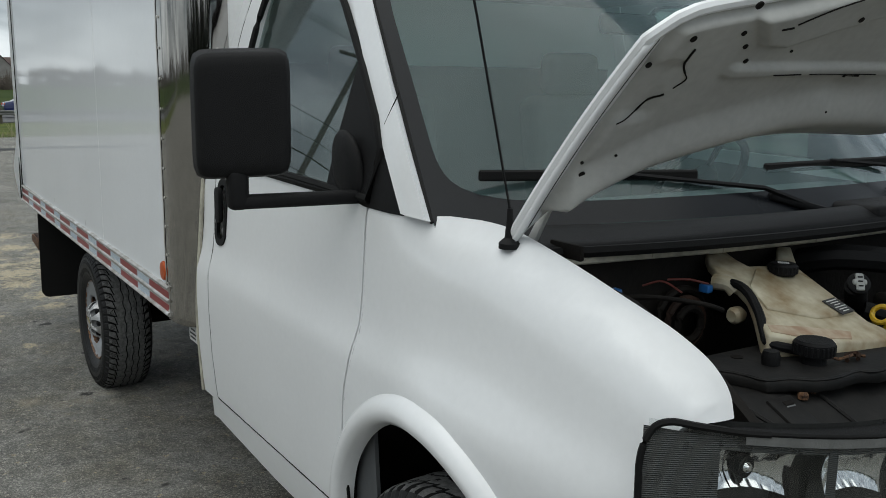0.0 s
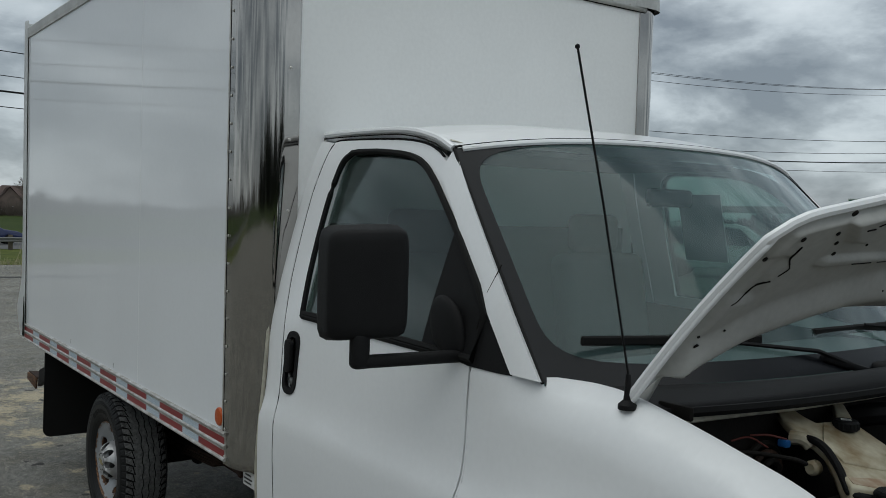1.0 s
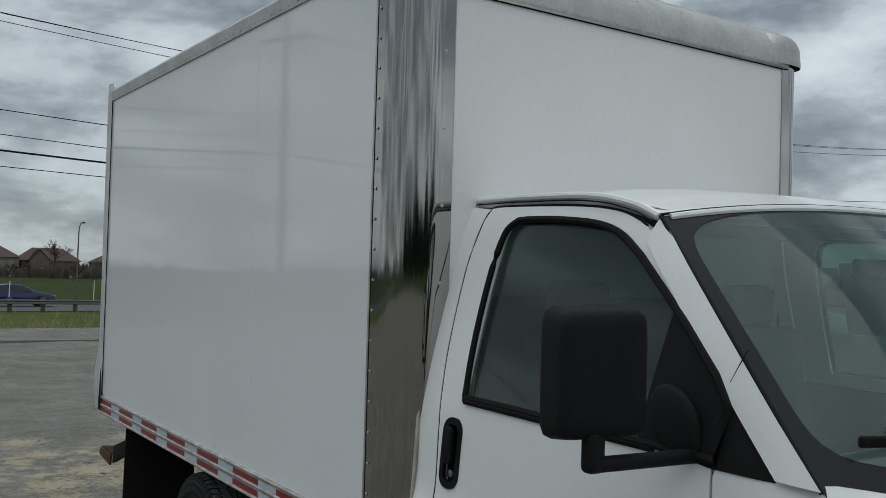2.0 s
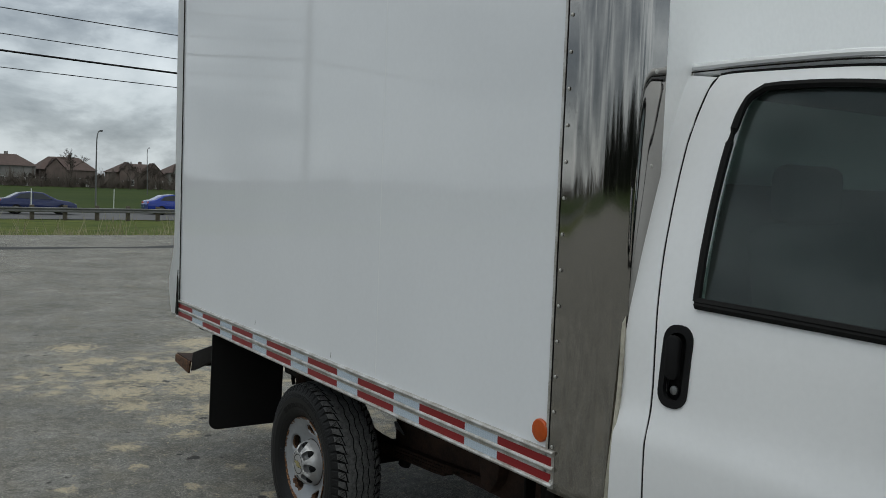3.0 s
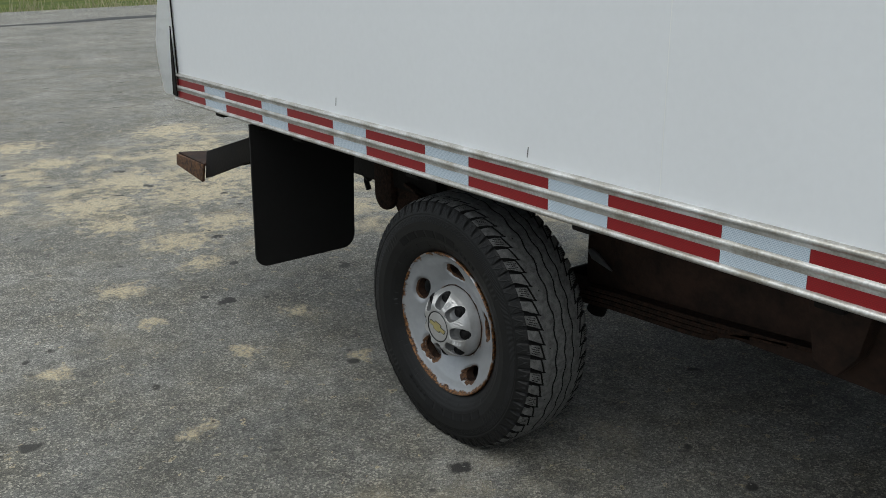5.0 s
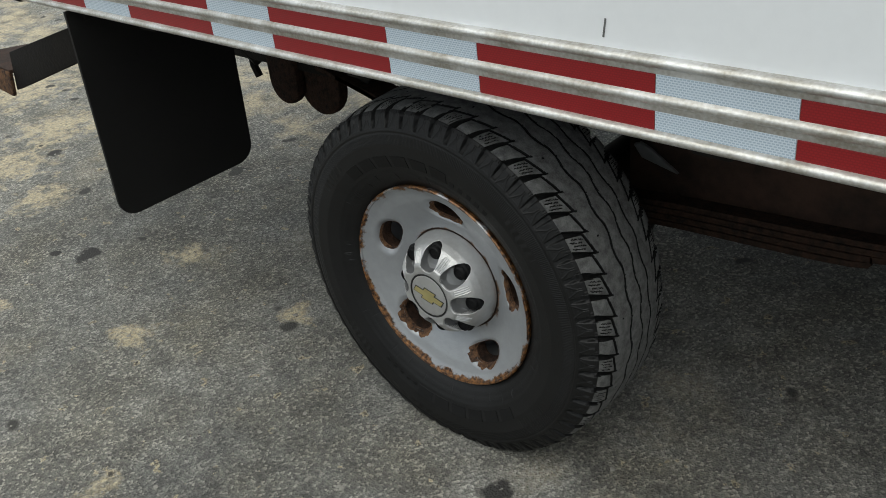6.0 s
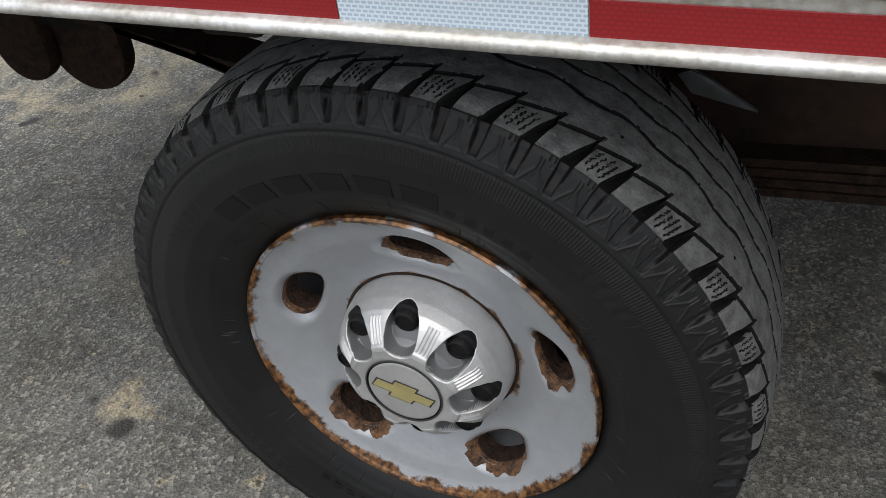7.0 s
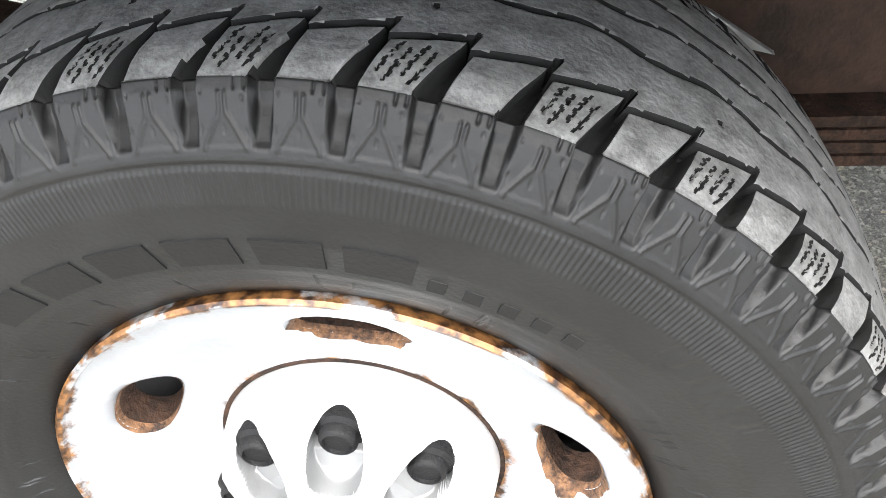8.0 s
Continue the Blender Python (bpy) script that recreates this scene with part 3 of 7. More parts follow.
# patched tar seam that crosses the lot
seam = bmesh.new()
rows = []
for k in range(61):
    y = -30 + 70 * k / 60
    x = -20.1 + 0.22 * math.sin(y * 0.7) + 0.12 * math.sin(y * 2.1)
    w = 0.34 + 0.16 * math.sin(y * 1.3 + 1)
    rows.append((seam.verts.new((x - w, y, 0.004)), seam.verts.new((x + w, y, 0.004))))
for r0, r1 in zip(rows, rows[1:]):
    seam.faces.new((r0[0], r0[1], r1[1], r1[0]))
tagged(part("tar_seam", seam, mat("dark_tar_patch", (0.022, 0.022, 0.023), 0.85, 0, 0.2, 3, 0.4, 60)), "dark tar patch across the lot", "tar patch", kind="structure")

# loose gravel near the truck
stones = bmesh.new()
for k in range(3200):
    x, y = rg.uniform(-3.0, 2.2), rg.uniform(-2.2, 0.6)
    r = rg.choice((0.0018, 0.0024, 0.003, 0.0045)) * rg.uniform(0.7, 1.3)
    b3 = bmesh.new()
    bmesh.ops.create_icosphere(b3, subdivisions=1, radius=r)
    for vt in b3.verts:
        vt.co = Vector((x + vt.co.x * rg.uniform(0.8, 1.5), y + vt.co.y * rg.uniform(0.8, 1.4), 0.001 + r * 0.20 + vt.co.z * 0.45))
    me = bpy.data.meshes.new("t")
    b3.to_mesh(me)
    b3.free()
    stones.from_mesh(me)
    bpy.data.meshes.remove(me)
tagged(part("gravel", stones, mat("dusty_gravel", (0.24, 0.23, 0.205), 0.9, 0, 0.3, 9)), "loose pale gravel on the asphalt", "gravel", kind="stuff")

# dry stalks and tufts on the verge
tuft = bmesh.new()
for k in range(620):
    cx, cy = -26.2 - 9 * rg.random() ** 2, rg.uniform(-16, 34)
    n = rg.randint(2, 6)
    tall = rg.random() < 0.16
    for j in range(n):
        hgt = rg.uniform(0.5, 1.0) if tall else rg.uniform(0.10, 0.3)
        lean_x, lean_y = rg.uniform(-0.3, 0.3) * hgt, rg.uniform(-0.5, 0.5) * hgt
        x, y, z = cx + rg.uniform(-0.2, 0.2), cy + rg.uniform(-0.25, 0.25), land_z(cx)
        w = 0.013
        a = [tuft.verts.new(p) for p in ((x, y - w, z), (x, y + w, z), (x + lean_x, y + lean_y + 0.002, z + hgt))]
        tuft.faces.new(a)
tagged(part("dry_stalks", tuft, STRAW), "dry straw stalks in the grass", "dry grass", kind="stuff")

# guardrail
# posts stand well apart
rail_prof = [(0, 0.0), (0.04, 0.03), (0.04, 0.09), (0.0, 0.13), (0.0, 0.18), (0.04, 0.22), (0.04, 0.28), (0, 0.31), (-0.006, 0.31), (-0.006, 0.0)]
guard = thing("guardrail", "galvanised guardrail on wooden posts beside the road", "guardrail")
b2 = bmesh.new()
ra = [b2.verts.new((-50.6 + a, -180, -0.54 + 0.44 + c * 0.85)) for a, c in rail_prof]
rb = [b2.verts.new((-50.6 + a, 260, -0.54 + 0.44 + c * 0.85)) for a, c in rail_prof]
for k in range(len(rail_prof)):
    j = (k + 1) % len(rail_prof)
    b2.faces.new((ra[k], ra[j], rb[j], rb[k]))
part("beam", b2, GALV, guard)
post_me = mesh_of(box((0.18, 0.22, 0.95), (0, 0, 0), 0.01), WOOD_POST)
for k in range(66):
    ob = new("post", post_me)
    ob.parent = guard
    ob.location = (-50.78, 6.24 + 1.72 * (k - 26), -0.54 + 0.36)


# street lamps, delineator sticks, light poles
def street_lamp(x, y, h, base, lean=0.0, label="tall grey street lamp with a curved arm"):
    t = thing("street_lamp", label, "street lamp", pose(x, y, base), "street lamps")
    part("pole", tube([(0, -lean * h * 0, 0), (0, lean * 0.5, h * 0.6), (0, lean, h * 0.86)], 0.075, 8, taper=0.7), GALV, t)
    part("arm", tube(spline([(0, lean, h * 0.86), (0, lean + 0.05, h * 0.93), (0, lean + 0.14, h * 0.975), (0, lean + 0.28, h * 0.99)], 10), 0.05, 8), GALV, t)
    part("lamp_head", box((0.16, 0.26, 0.12), (0, lean + 0.36, h * 0.99 - 0.02), 0.03), DARK, t)
    return t


street_lamp(-80.0, 16.2, 6.75, -0.55, 0.05)
street_lamp(-150, 40.2, 7.9, -0.25, -0.1, "slim pale street lamp among the houses")
street_lamp(-168, 52.4, 9.4, -0.2, -0.1, "slim pale street lamp among the houses")
stick_me = mesh_of(tube([(0, 0, 0), (0.02, 0.02, 1.75)], 0.030, 6), SIGN_WHITE)
for x, y in ((-51.3, 6.27), (-68.0, 14.8), (-68.0, 25.0), (-51.3, -2.5)):
    ob = tagged(new("marker_stick", stick_me), "thin white marker stick in the grass", "marker stick", "marker sticks")
    ob.location = (x, y, -0.58)

# utility poles and wires along the verge
POLE_X, POLES = -28.2, (-90.4, -14.2, 62.0, 138.2)
for y in POLES:
    t = thing("utility_pole", "weathered wooden utility pole with a crossarm", "utility pole", pose(POLE_X, y, -0.30), "utility poles")
    part("pole", tube([(0, 0, 0), (0.02, 0, 5.5), (0, 0, 12.1)], 0.16, 10, taper=0.65), WOOD_POST, t)
    part("crossarm", box((0.12, 2.4, 0.12), (0.12, 0, 11.25), 0.01, 1, Euler((0, 0, radians(62))).to_matrix()), WOOD_POST, t)
    part("brace", tube([(0.1, 0.0, 10.2), (0.45, 0.28, 11.18)], 0.02, 6), GALV, t)
    part("brace", tube([(0.1, 0.0, 10.2), (-0.45, -0.28, 11.18)], 0.02, 6), GALV, t)
    for k in (-1, 0, 1):
        part("insulator", lathe([(0.05, 0), (0.06, 0.06), (0.03, 0.14), (0.00001, 0.16)], 8, "z", at=(0.12 + 0.85 * k, 0.45 * k, 11.31)), DARK, t)
for dx, z_at, sag, r in ((-0.75, 11.60, 1.90, 0.012), (0.15, 11.50, 2.07, 0.012), (0.95, 11.10, 2.20, 0.012), (0.18, 7.90, 1.42, 0.016), (0.18, 7.10, 1.42, 0.014), (0.2, 6.43, 1.20, 0.034), (0.2, 5.75, 0.96, 0.014)):
    w = bmesh.new()
    for y0, y1 in ((-160, POLES[0]), *zip(POLES, POLES[1:])):
        n = 32
        pts = [(POLE_X + dx, y0 + (y1 - y0) * k / n, z_at - 4 * sag * (k / n) * (1 - k / n)) for k in range(n + 1)]
        w = tube(pts, r, 5, w, caps=False)
    tagged(part("overhead_wire", w, RUBBER), "black overhead wire between the poles", "wire", "overhead wires")


# ---- houses ----
def house(x, y, w, d, eave, ridge, material, label, gables=1, turn=0.0):
    """Suburban house: walls, hip roof with front gables, windows with frames."""
    t = thing("house", label, "house", pose(x, y, land_z(x), 0, 0, turn), "houses across the road")
    part("wall", box((d, w, eave), (-d / 2, 0, eave / 2)), material, t)
    rf = bmesh.new()
    o = 0.5
    c = [rf.verts.new(p) for p in ((o, -w / 2 - o, eave), (o, w / 2 + o, eave), (-d - o, w / 2 + o, eave), (-d - o, -w / 2 - o, eave))]
    r = [rf.verts.new((-d * 0.45, -w * 0.27, ridge)), rf.verts.new((-d * 0.45, w * 0.27, ridge))]
    for f in ((c[0], c[1], r[1], r[0]), (c[1], c[2], r[1]), (c[2], c[3], r[0], r[1]), (c[3], c[0], r[0]), (c[3], c[2], c[1], c[0])):
        rf.faces.new(f)
    part("roof", rf, SHINGLE, t, "brown shingle hip roof")
    for g in range(gables):
        gy = (-0.27 + 0.54 * g) * w if gables > 1 else -0.22 * w
        gw = w * 0.17
        gb = prism([(gy - gw, eave - 2.2), (gy + gw, eave - 2.2), (gy + gw, eave + 0.2), (gy, eave + gw * 1.15), (gy - gw, eave + 0.2)], 0.9, "x", 0.0)
        part("gable", gb, material, t)
        gr = bmesh.new()
        for sgn in (-1, 1):
            a = [gr.verts.new(p) for p in ((1.15, gy + sgn * (gw + 0.35), eave - 0.05), (1.15, gy, eave + gw * 1.15 + 0.25), (-3.5, gy, eave + gw * 1.15 + 0.25), (-3.5, gy + sgn * (gw + 0.35), eave - 0.05))]
            gr.faces.new(a)
        bmesh.ops.solidify(gr, geom=gr.faces[:], thickness=0.15)
        part("gable_roof", gr, SHINGLE, t)
    for lv in range(2):
        for k in range(5):
            wy = (-0.40 + 0.2 * k) * w
            wz = 1.5 + 2.9 * lv
            if wz + 0.8 > eave:
                continue
            wo = part("window", box((0.12, 1.5, 1.55), (0.95 if abs(abs(wy) - 0.22 * w) < 0.1 * w and gables else 0.02, wy, wz)), TRIM_WHITE, t)
            part("pane", box((0.05, 1.2, 1.25), (wo.data.vertices[0].co.x * 0 + (1.02 if abs(abs(wy) - 0.22 * w) < 0.1 * w and gables else 0.09), wy, wz)), PANE, wo)
    part("garage_door", box((0.1, 2.6, 2.2), (0.03, 0.42 * w, 1.15)), TRIM_WHITE, t)
    part("chimney", box((0.8, 0.8, 1.5), (-d * 0.5, w * 0.12, ridge - 0.1)), material, t)


house(-236, 30.0, 15, 12, 4.8, 7.6, STONEWORK, "grey stone house with brown hip roof", 1)
house(-240, 45.6, 13.4, 12, 4.2, 7.5, BRICKWORK, "brown brick house with a tall hip roof", 1)
house(-244, 64.5, 12.5, 12, 4.2, 6.6, BRICKWORK, "brown brick house behind bare trees", 2)
house(-242, 78.5, 13.5, 12, 4.5, 7.1, STONEWORK, "grey stone house with brown roof", 2)
house(-240, 8.0, 16, 12, 5.0, 8.5, BRICKWORK, "brown brick house with brown hip roof", 2)
house(-240, -14.0, 16, 12, 5.0, 8.4, STONEWORK, "grey stone house with brown hip roof", 1)
house(-236, 103.0, 16, 12, 5.0, 8.6, BRICKWORK, "brown brick house with brown hip roof", 2)


# ---- bare spring trees ----
def tree(name, x, y, h, seed, label, spread=0.45, depth=5):
    """Bare tree: a forked trunk whose limbs part again and again into twigs."""
    r0 = random.Random(seed)
    t = thing(name, label, "tree", pose(x, y, land_z(x)), "bare trees")
    wood = bmesh.new()
    out_v, out_f = [], []

    def grow(p, d, ln, rad, lv):
        nonlocal wood
        q = p + d * ln * 0.5 + Vector((r0.uniform(-1, 1), r0.uniform(-1, 1), 0)) * ln * 0.05
        e = p + d * ln
        if lv >= depth - 3:
            wv = max(rad, 0.028)
            a = d.cross(Vector((1, 0, 0.2))).normalized() * wv
            c = d.cross(Vector((0.2, 1, 0))).normalized() * wv
            for side in (a, c):
                i = len(out_v)
                out_v.extend([tuple(p - side), tuple(p + side), tuple(e + side * 0.4), tuple(e - side * 0.4)])
                out_f.append((i, i + 1, i + 2, i + 3))
        else:
            wood = tube([p, q, e], rad, 6, wood, taper=0.65)
        if lv == depth:
            return
        n = r0.choice((2, 3, 3)) if lv else r0.choice((3, 4))
        for k in range(n):
            nd = (d + Vector((r0.gauss(0, spread), r0.gauss(0, spread), r0.uniform(-0.05, 0.35)))).normalized()
            grow(p + d * ln * r0.uniform(0.6, 1.0), nd, ln * r0.uniform(0.6, 0.82), rad * 0.62, lv + 1)

    grow(Vector((0, 0, 0)), Vector((0, 0, 1)), h * 0.27, h * 0.018, 0)
    part("trunk", wood, BARK, t)
    from_arrays("crown", np.array(out_v), np.array(out_f), TWIG, t, "bare brown twigs", smooth=False)
    return t


for k, (x, y, h, sd) in enumerate(((-225, 43.5, 11.8, 3), (-215, 54.5, 7.6, 7), (-222, 58.0, 8.4, 9), (-226, 62.2, 8.0, 12), (-222, 36.5, 5.0, 14), (-222, 47.5, 5.5, 15), (-218, 65.0, 6.6, 17), (-224, 69.0, 7.2, 18), (-222, 74.0, 7.0, 21), (-226, 78.0, 6.2, 24), (-224, 88.0, 8.0, 25), (-222, 20.0, 7.5, 26), (-220, 33.5, 4.6, 28), (-190, 40.0, 4.4, 31), (-192, 52.0, 4.2, 32), (-214, 60.5, 6.5, 33), (-212, 71.5, 6.8, 34))):
    tree("tree", x, y, h, sd, "bare brown spring tree before the houses", 0.48, 6)


# far tree line all round: many thin clumps with an uneven top
def far_woods(name, pts, hmin, hmax, seed, step=1.6, material=TWIG, label="far brown woods on the horizon", scatter=9.0):
    r0 = random.Random(seed)
    vs, fs = [], []
    for (xa, ya), (xb, yb) in zip(pts, pts[1:]):
        ln = math.hypot(xb - xa, yb - ya)
        n = int(ln / step)
        for k in range(n):
            t = k / n
            x, y = xa + (xb - xa) * t + r0.uniform(-scatter, scatter), ya + (yb - ya) * t + r0.uniform(-scatter, scatter)
            z, hh = land_z(x), r0.uniform(hmin, hmax) * (0.75 + 0.25 * math.sin(k * 0.13 + seed))
            for j in range(16):
                a, w = r0.uniform(0, math.tau), r0.uniform(0.5, 1.6)
                cx, cy = x + r0.gauss(0, 1.8), y + r0.gauss(0, 1.8)
                zb = z + hh * r0.uniform(0, 0.55)
                zt = zb + hh * r0.uniform(0.25, 0.5)
                i = len(vs)
                vs.extend([(cx - w * math.cos(a), cy - w * math.sin(a), zb), (cx + w * math.cos(a), cy + w * math.sin(a), zb), (cx + r0.uniform(-0.6, 0.6), cy + r0.uniform(-0.6, 0.6), min(zt, z + hh))])
                fs.append((i, i + 1, i + 2))
    me = bpy.data.meshes.new("mesh")
    me.from_pydata(vs, [], fs)
    me.materials.append(material)
    return tagged(new(name, me), label, "woods", kind="stuff")


far_woods("near_woods", [(120, 40), (130, -30), (105, -85), (50, -120)], 14, 22, 6, 1.2, EVERGREEN, "dark evergreen trees behind the lot")
def shrubs(name, label, places, strips, seed):
    """Bare shrubs and saplings: sheaves of thin rising twigs with a ragged round top."""
    r0 = random.Random(seed)
    vs, fs = [], []
    for x, y, hh, wd in places:
        z = land_z(x)
        for k in range(strips):
            a, rr, up = r0.uniform(0, math.tau), wd * r0.random() ** 0.6, r0.uniform(0.45, 1.0)
            up *= math.sqrt(max(0.15, 1 - 0.8 * (rr / wd) ** 2))
            b0 = Vector((x + 0.35 * rr * math.cos(a), y + 0.35 * rr * math.sin(a), z + hh * r0.uniform(0.0, 0.45) * up))
            e0 = Vector((x + rr * math.cos(a), y + rr * math.sin(a), z + hh * up))
            w = Vector((0.0, r0.uniform(0.018, 0.045), 0.0))
            i = len(vs)
            vs.extend([tuple(b0 - w), tuple(b0 + w), tuple(e0 + w * 0.4), tuple(e0 - w * 0.4)])
            fs.append((i, i + 1, i + 2, i + 3))
    return tagged(from_arrays(name, np.array(vs), np.array(fs), SAPLING, smooth=False), label, "shrubs", kind="stuff")


rs_ = random.Random(31)
shrubs("saplings", "bare brown shrubs and saplings before the houses", [(-226 + rs_.uniform(-5, 6), 12 + 0.62 * k + rs_.uniform(-0.8, 0.8), rs_.uniform(2.2, 5.8), rs_.uniform(0.8, 2.2)) for k in range(150)], 90, 9)
far_woods("far_woods", [(-300, -260), (-290, 20), (-300, 150), (-220, 330)], 6, 9.5, 2, 2.2)
far_woods("far_woods", [(-220, 330), (-60, 420), (140, 400), (330, 200)], 9, 14, 3, 3.2)
far_woods("far_woods", [(330, 200), (330, -100), (180, -300), (-120, -330), (-300, -260)], 9, 15, 4, 3.2)


# ---- road sign ----
def flat_text(name, body_text, size, material, parent, m, label=""):
    cu = bpy.data.curves.new("text", "FONT")
    cu.body, cu.size, cu.align_x, cu.align_y, cu.extrude = body_text, size, "CENTER", "CENTER", 0.006
    ob = new("text", cu)
    me = bpy.data.meshes.new_from_object(ob.evaluated_get(bpy.context.evaluated_depsgraph_get()))
    bpy.data.objects.remove(ob)
    me.materials.append(material)
    t = new(name, me)
    t.parent = parent
    t.matrix_basis = m
    return tagged(t, label)


sign = thing("road_sign", "green highway exit sign with white place names", "road sign", pose(-39.7, 75.65, 3.05, 90, 0, 30))
part("panel", prism(rounded(-1.17, 1.17, -1.34, 1.34, 0.10), 0.05, "z", -0.05), SIGN_GREEN, sign)
part("border", prism(rounded(-1.15, 1.15, -1.32, 1.32, 0.09), 0.004, "z", 0.001), SIGN_WHITE, sign)
part("face", prism(rounded(-1.11, 1.11, -1.28, 1.28, 0.07), 0.006, "z", 0.002), SIGN_GREEN, sign)
part("shield", prism(rounded(-0.36, 0.36, 0.72, 1.14, 0.08), 0.004, "z", 0.008), SIGN_WHITE, sign)
part("shield_face", prism(rounded(-0.33, 0.33, 0.75, 1.11, 0.07), 0.006, "z", 0.009), SIGN_GREEN, sign)
flat_text("legend", "229", 0.34, SIGN_WHITE, sign, pose(0, 0.92, 0.02))
flat_text("legend", "St-Basile", 0.40, SIGN_WHITE, sign, pose(0, 0.46, 0.012))
flat_text("legend", "McMasterville", 0.335, SIGN_WHITE, sign, pose(0, 0.06, 0.012))
flat_text("legend", "St-Mathieu", 0.40, SIGN_WHITE, sign, pose(0, -0.34, 0.012))
part("exit_panel", prism([(-0.85, -1.08), (0.0, -1.08), (0.16, -0.66), (-0.85, -0.66)], 0.006, "z", 0.009), SIGN_YELLOW, sign)
flat_text("legend", "105", 0.38, PRINT, sign, pose(-0.40, -0.87, 0.018))
ar = prism([(-0.035, -0.2), (0.035, -0.2), (0.035, 0.06), (0.14, 0.06), (0, 0.22), (-0.14, 0.06), (-0.035, 0.06)], 0.006, "z", 0.0)
part("arrow", ar, SIGN_WHITE, sign, "", pose(0.62, -0.86, 0.009, 0, 0, -45))
for s in (-0.7, 0.7):
    part("sign_post", box((0.14, 3.6, 0.14), (s, -1.6, -0.13)), GALV, sign)

# overpass far behind the sign
ov = thing("overpass", "low dark concrete overpass far behind the sign", "overpass", pose(-105, 205, 0, 0, 0, 28))
part("deck", box((90, 8, 1.6), (0, 0, 5.8)), CONCRETE, ov)
for k in (-30, -10, 10, 30):
    part("pier", box((1.6, 6, 5.2), (k, 0, 2.5)), CONCRETE, ov)


# ---- vehicles ----
def car(name, at, paint, label, prof, width, wheels, wr, glass_prof, category="car"):
    """A closed car body from its side outline, with tumblehome, windows, wheels and lamps."""
    t = thing(name, label, category, at)
    b3 = prism(prof, width, "y", -width / 2, 0.03)
    top = max(p[1] for p in prof)
    for vt in b3.verts:
        k = max(0.0, (vt.co.z - 0.85) / (top - 0.85))
        vt.co.y *= 1 - 0.17 * k
    part("body", b3, paint, t, smooth=50)
    for s in (-1, 1):
        for gp in glass_prof:
            g3 = prism(gp, 0.02, "y", 0)
            for vt in g3.verts:
                k = max(0.0, (vt.co.z - 0.85) / (top - 0.85))
                vt.co.y = s * (width / 2 * (1 - 0.17 * k) + 0.004) + (vt.co.y - 0.01)
            part("side_window", g3, PANE, t)
    for wx in wheels:
        for s in (-1, 1):
            wo = part("wheel", lathe([(wr, -0.1), (wr, 0.1), (wr * 0.9, 0.115), (wr * 0.64, 0.105)], 20, "y", at=(wx, s * (width / 2 - 0.09), wr)), RUBBER, t)
            part("rim", lathe([(wr * 0.64, 0), (wr * 0.6, 0.02), (wr * 0.2, 0.012), (0.00001, 0.02)], 12, "y"), GALV, wo, "", pose(wx, s * (width / 2 + 0.008), wr, 0, 0, 0 if s > 0 else 180))
    xs = [p[0] for p in prof]
    for s in (-1, 1):
        part("tail_lamp", box((0.05, 0.28, 0.14), (min(xs) + 0.05, s * width * 0.38, 0.85), 0.01), RED_LENS, t)
        part("head_lamp", box((0.08, 0.34, 0.13), (max(xs) - 0.10, s * width * 0.36, 0.66), 0.02), CHROME, t)
    return t


SEDAN = [(-2.3, 0.30), (-2.32, 0.75), (-2.2, 0.98), (-1.75, 1.06), (-1.15, 1.38), (-0.4, 1.46), (0.25, 1.40), (1.05, 0.98), (1.9, 0.84), (2.25, 0.66), (2.3, 0.32)]
SEDAN_G = [[(-1.45, 1.03), (-1.08, 1.30), (-0.40, 1.38), (-0.40, 1.0)], [(-0.34, 1.0), (-0.34, 1.38), (0.2, 1.33), (0.78, 0.99)]]
car("sedan", pose(-60.2, 8.1, -0.54, 0, 0, 90), CAR_NAVY, "dark navy sedan on the highway", SEDAN, 1.78, (-1.35, 1.38), 0.32, SEDAN_G)
car("sedan", pose(-62.5, 17.9, -0.54, 0, 0, 90), CAR_BLUE, "bright blue sedan on the highway", SEDAN, 1.78, (-1.35, 1.38), 0.32, SEDAN_G)
VAN = [(-2.4, 0.32), (-2.42, 1.0), (-2.3, 1.55), (-2.15, 1.74), (-1.2, 1.80), (0.2, 1.76), (0.55, 1.66), (1.35, 1.06), (2.1, 0.92), (2.35, 0.72), (2.38, 0.35)]
VAN_G = [[(-2.2, 1.10), (-2.08, 1.60), (-1.25, 1.68), (-1.25, 1.08)], [(-1.18, 1.08), (-1.18, 1.68), (-0.2, 1.68), (-0.2, 1.07)], [(-0.14, 1.07), (-0.14, 1.68), (0.4, 1.60), (1.0, 1.08)]]
car("parked_van", pose(-14.0, 22.9, 0, 0, 0, 32), CAR_WHITE, "white minivan parked on the lot", VAN, 1.9, (-1.5, 1.4), 0.33, VAN_G, "van")

# ---- the truck ----
RAKE = 0.0125  # the empty truck stands a little higher at the back
truck = thing("box_truck", "white box truck with open hood and polished steel corners", "truck", Matrix.Rotation(RAKE, 4, "Y"))

BOX_Y, BOX_X0, BOX_X1, BOX_Z0, BOX_Z1 = 1.040, -1.585, 1.845, 0.915, 2.84
FRONT_X, FRONT_Y = 2.035, 0.895

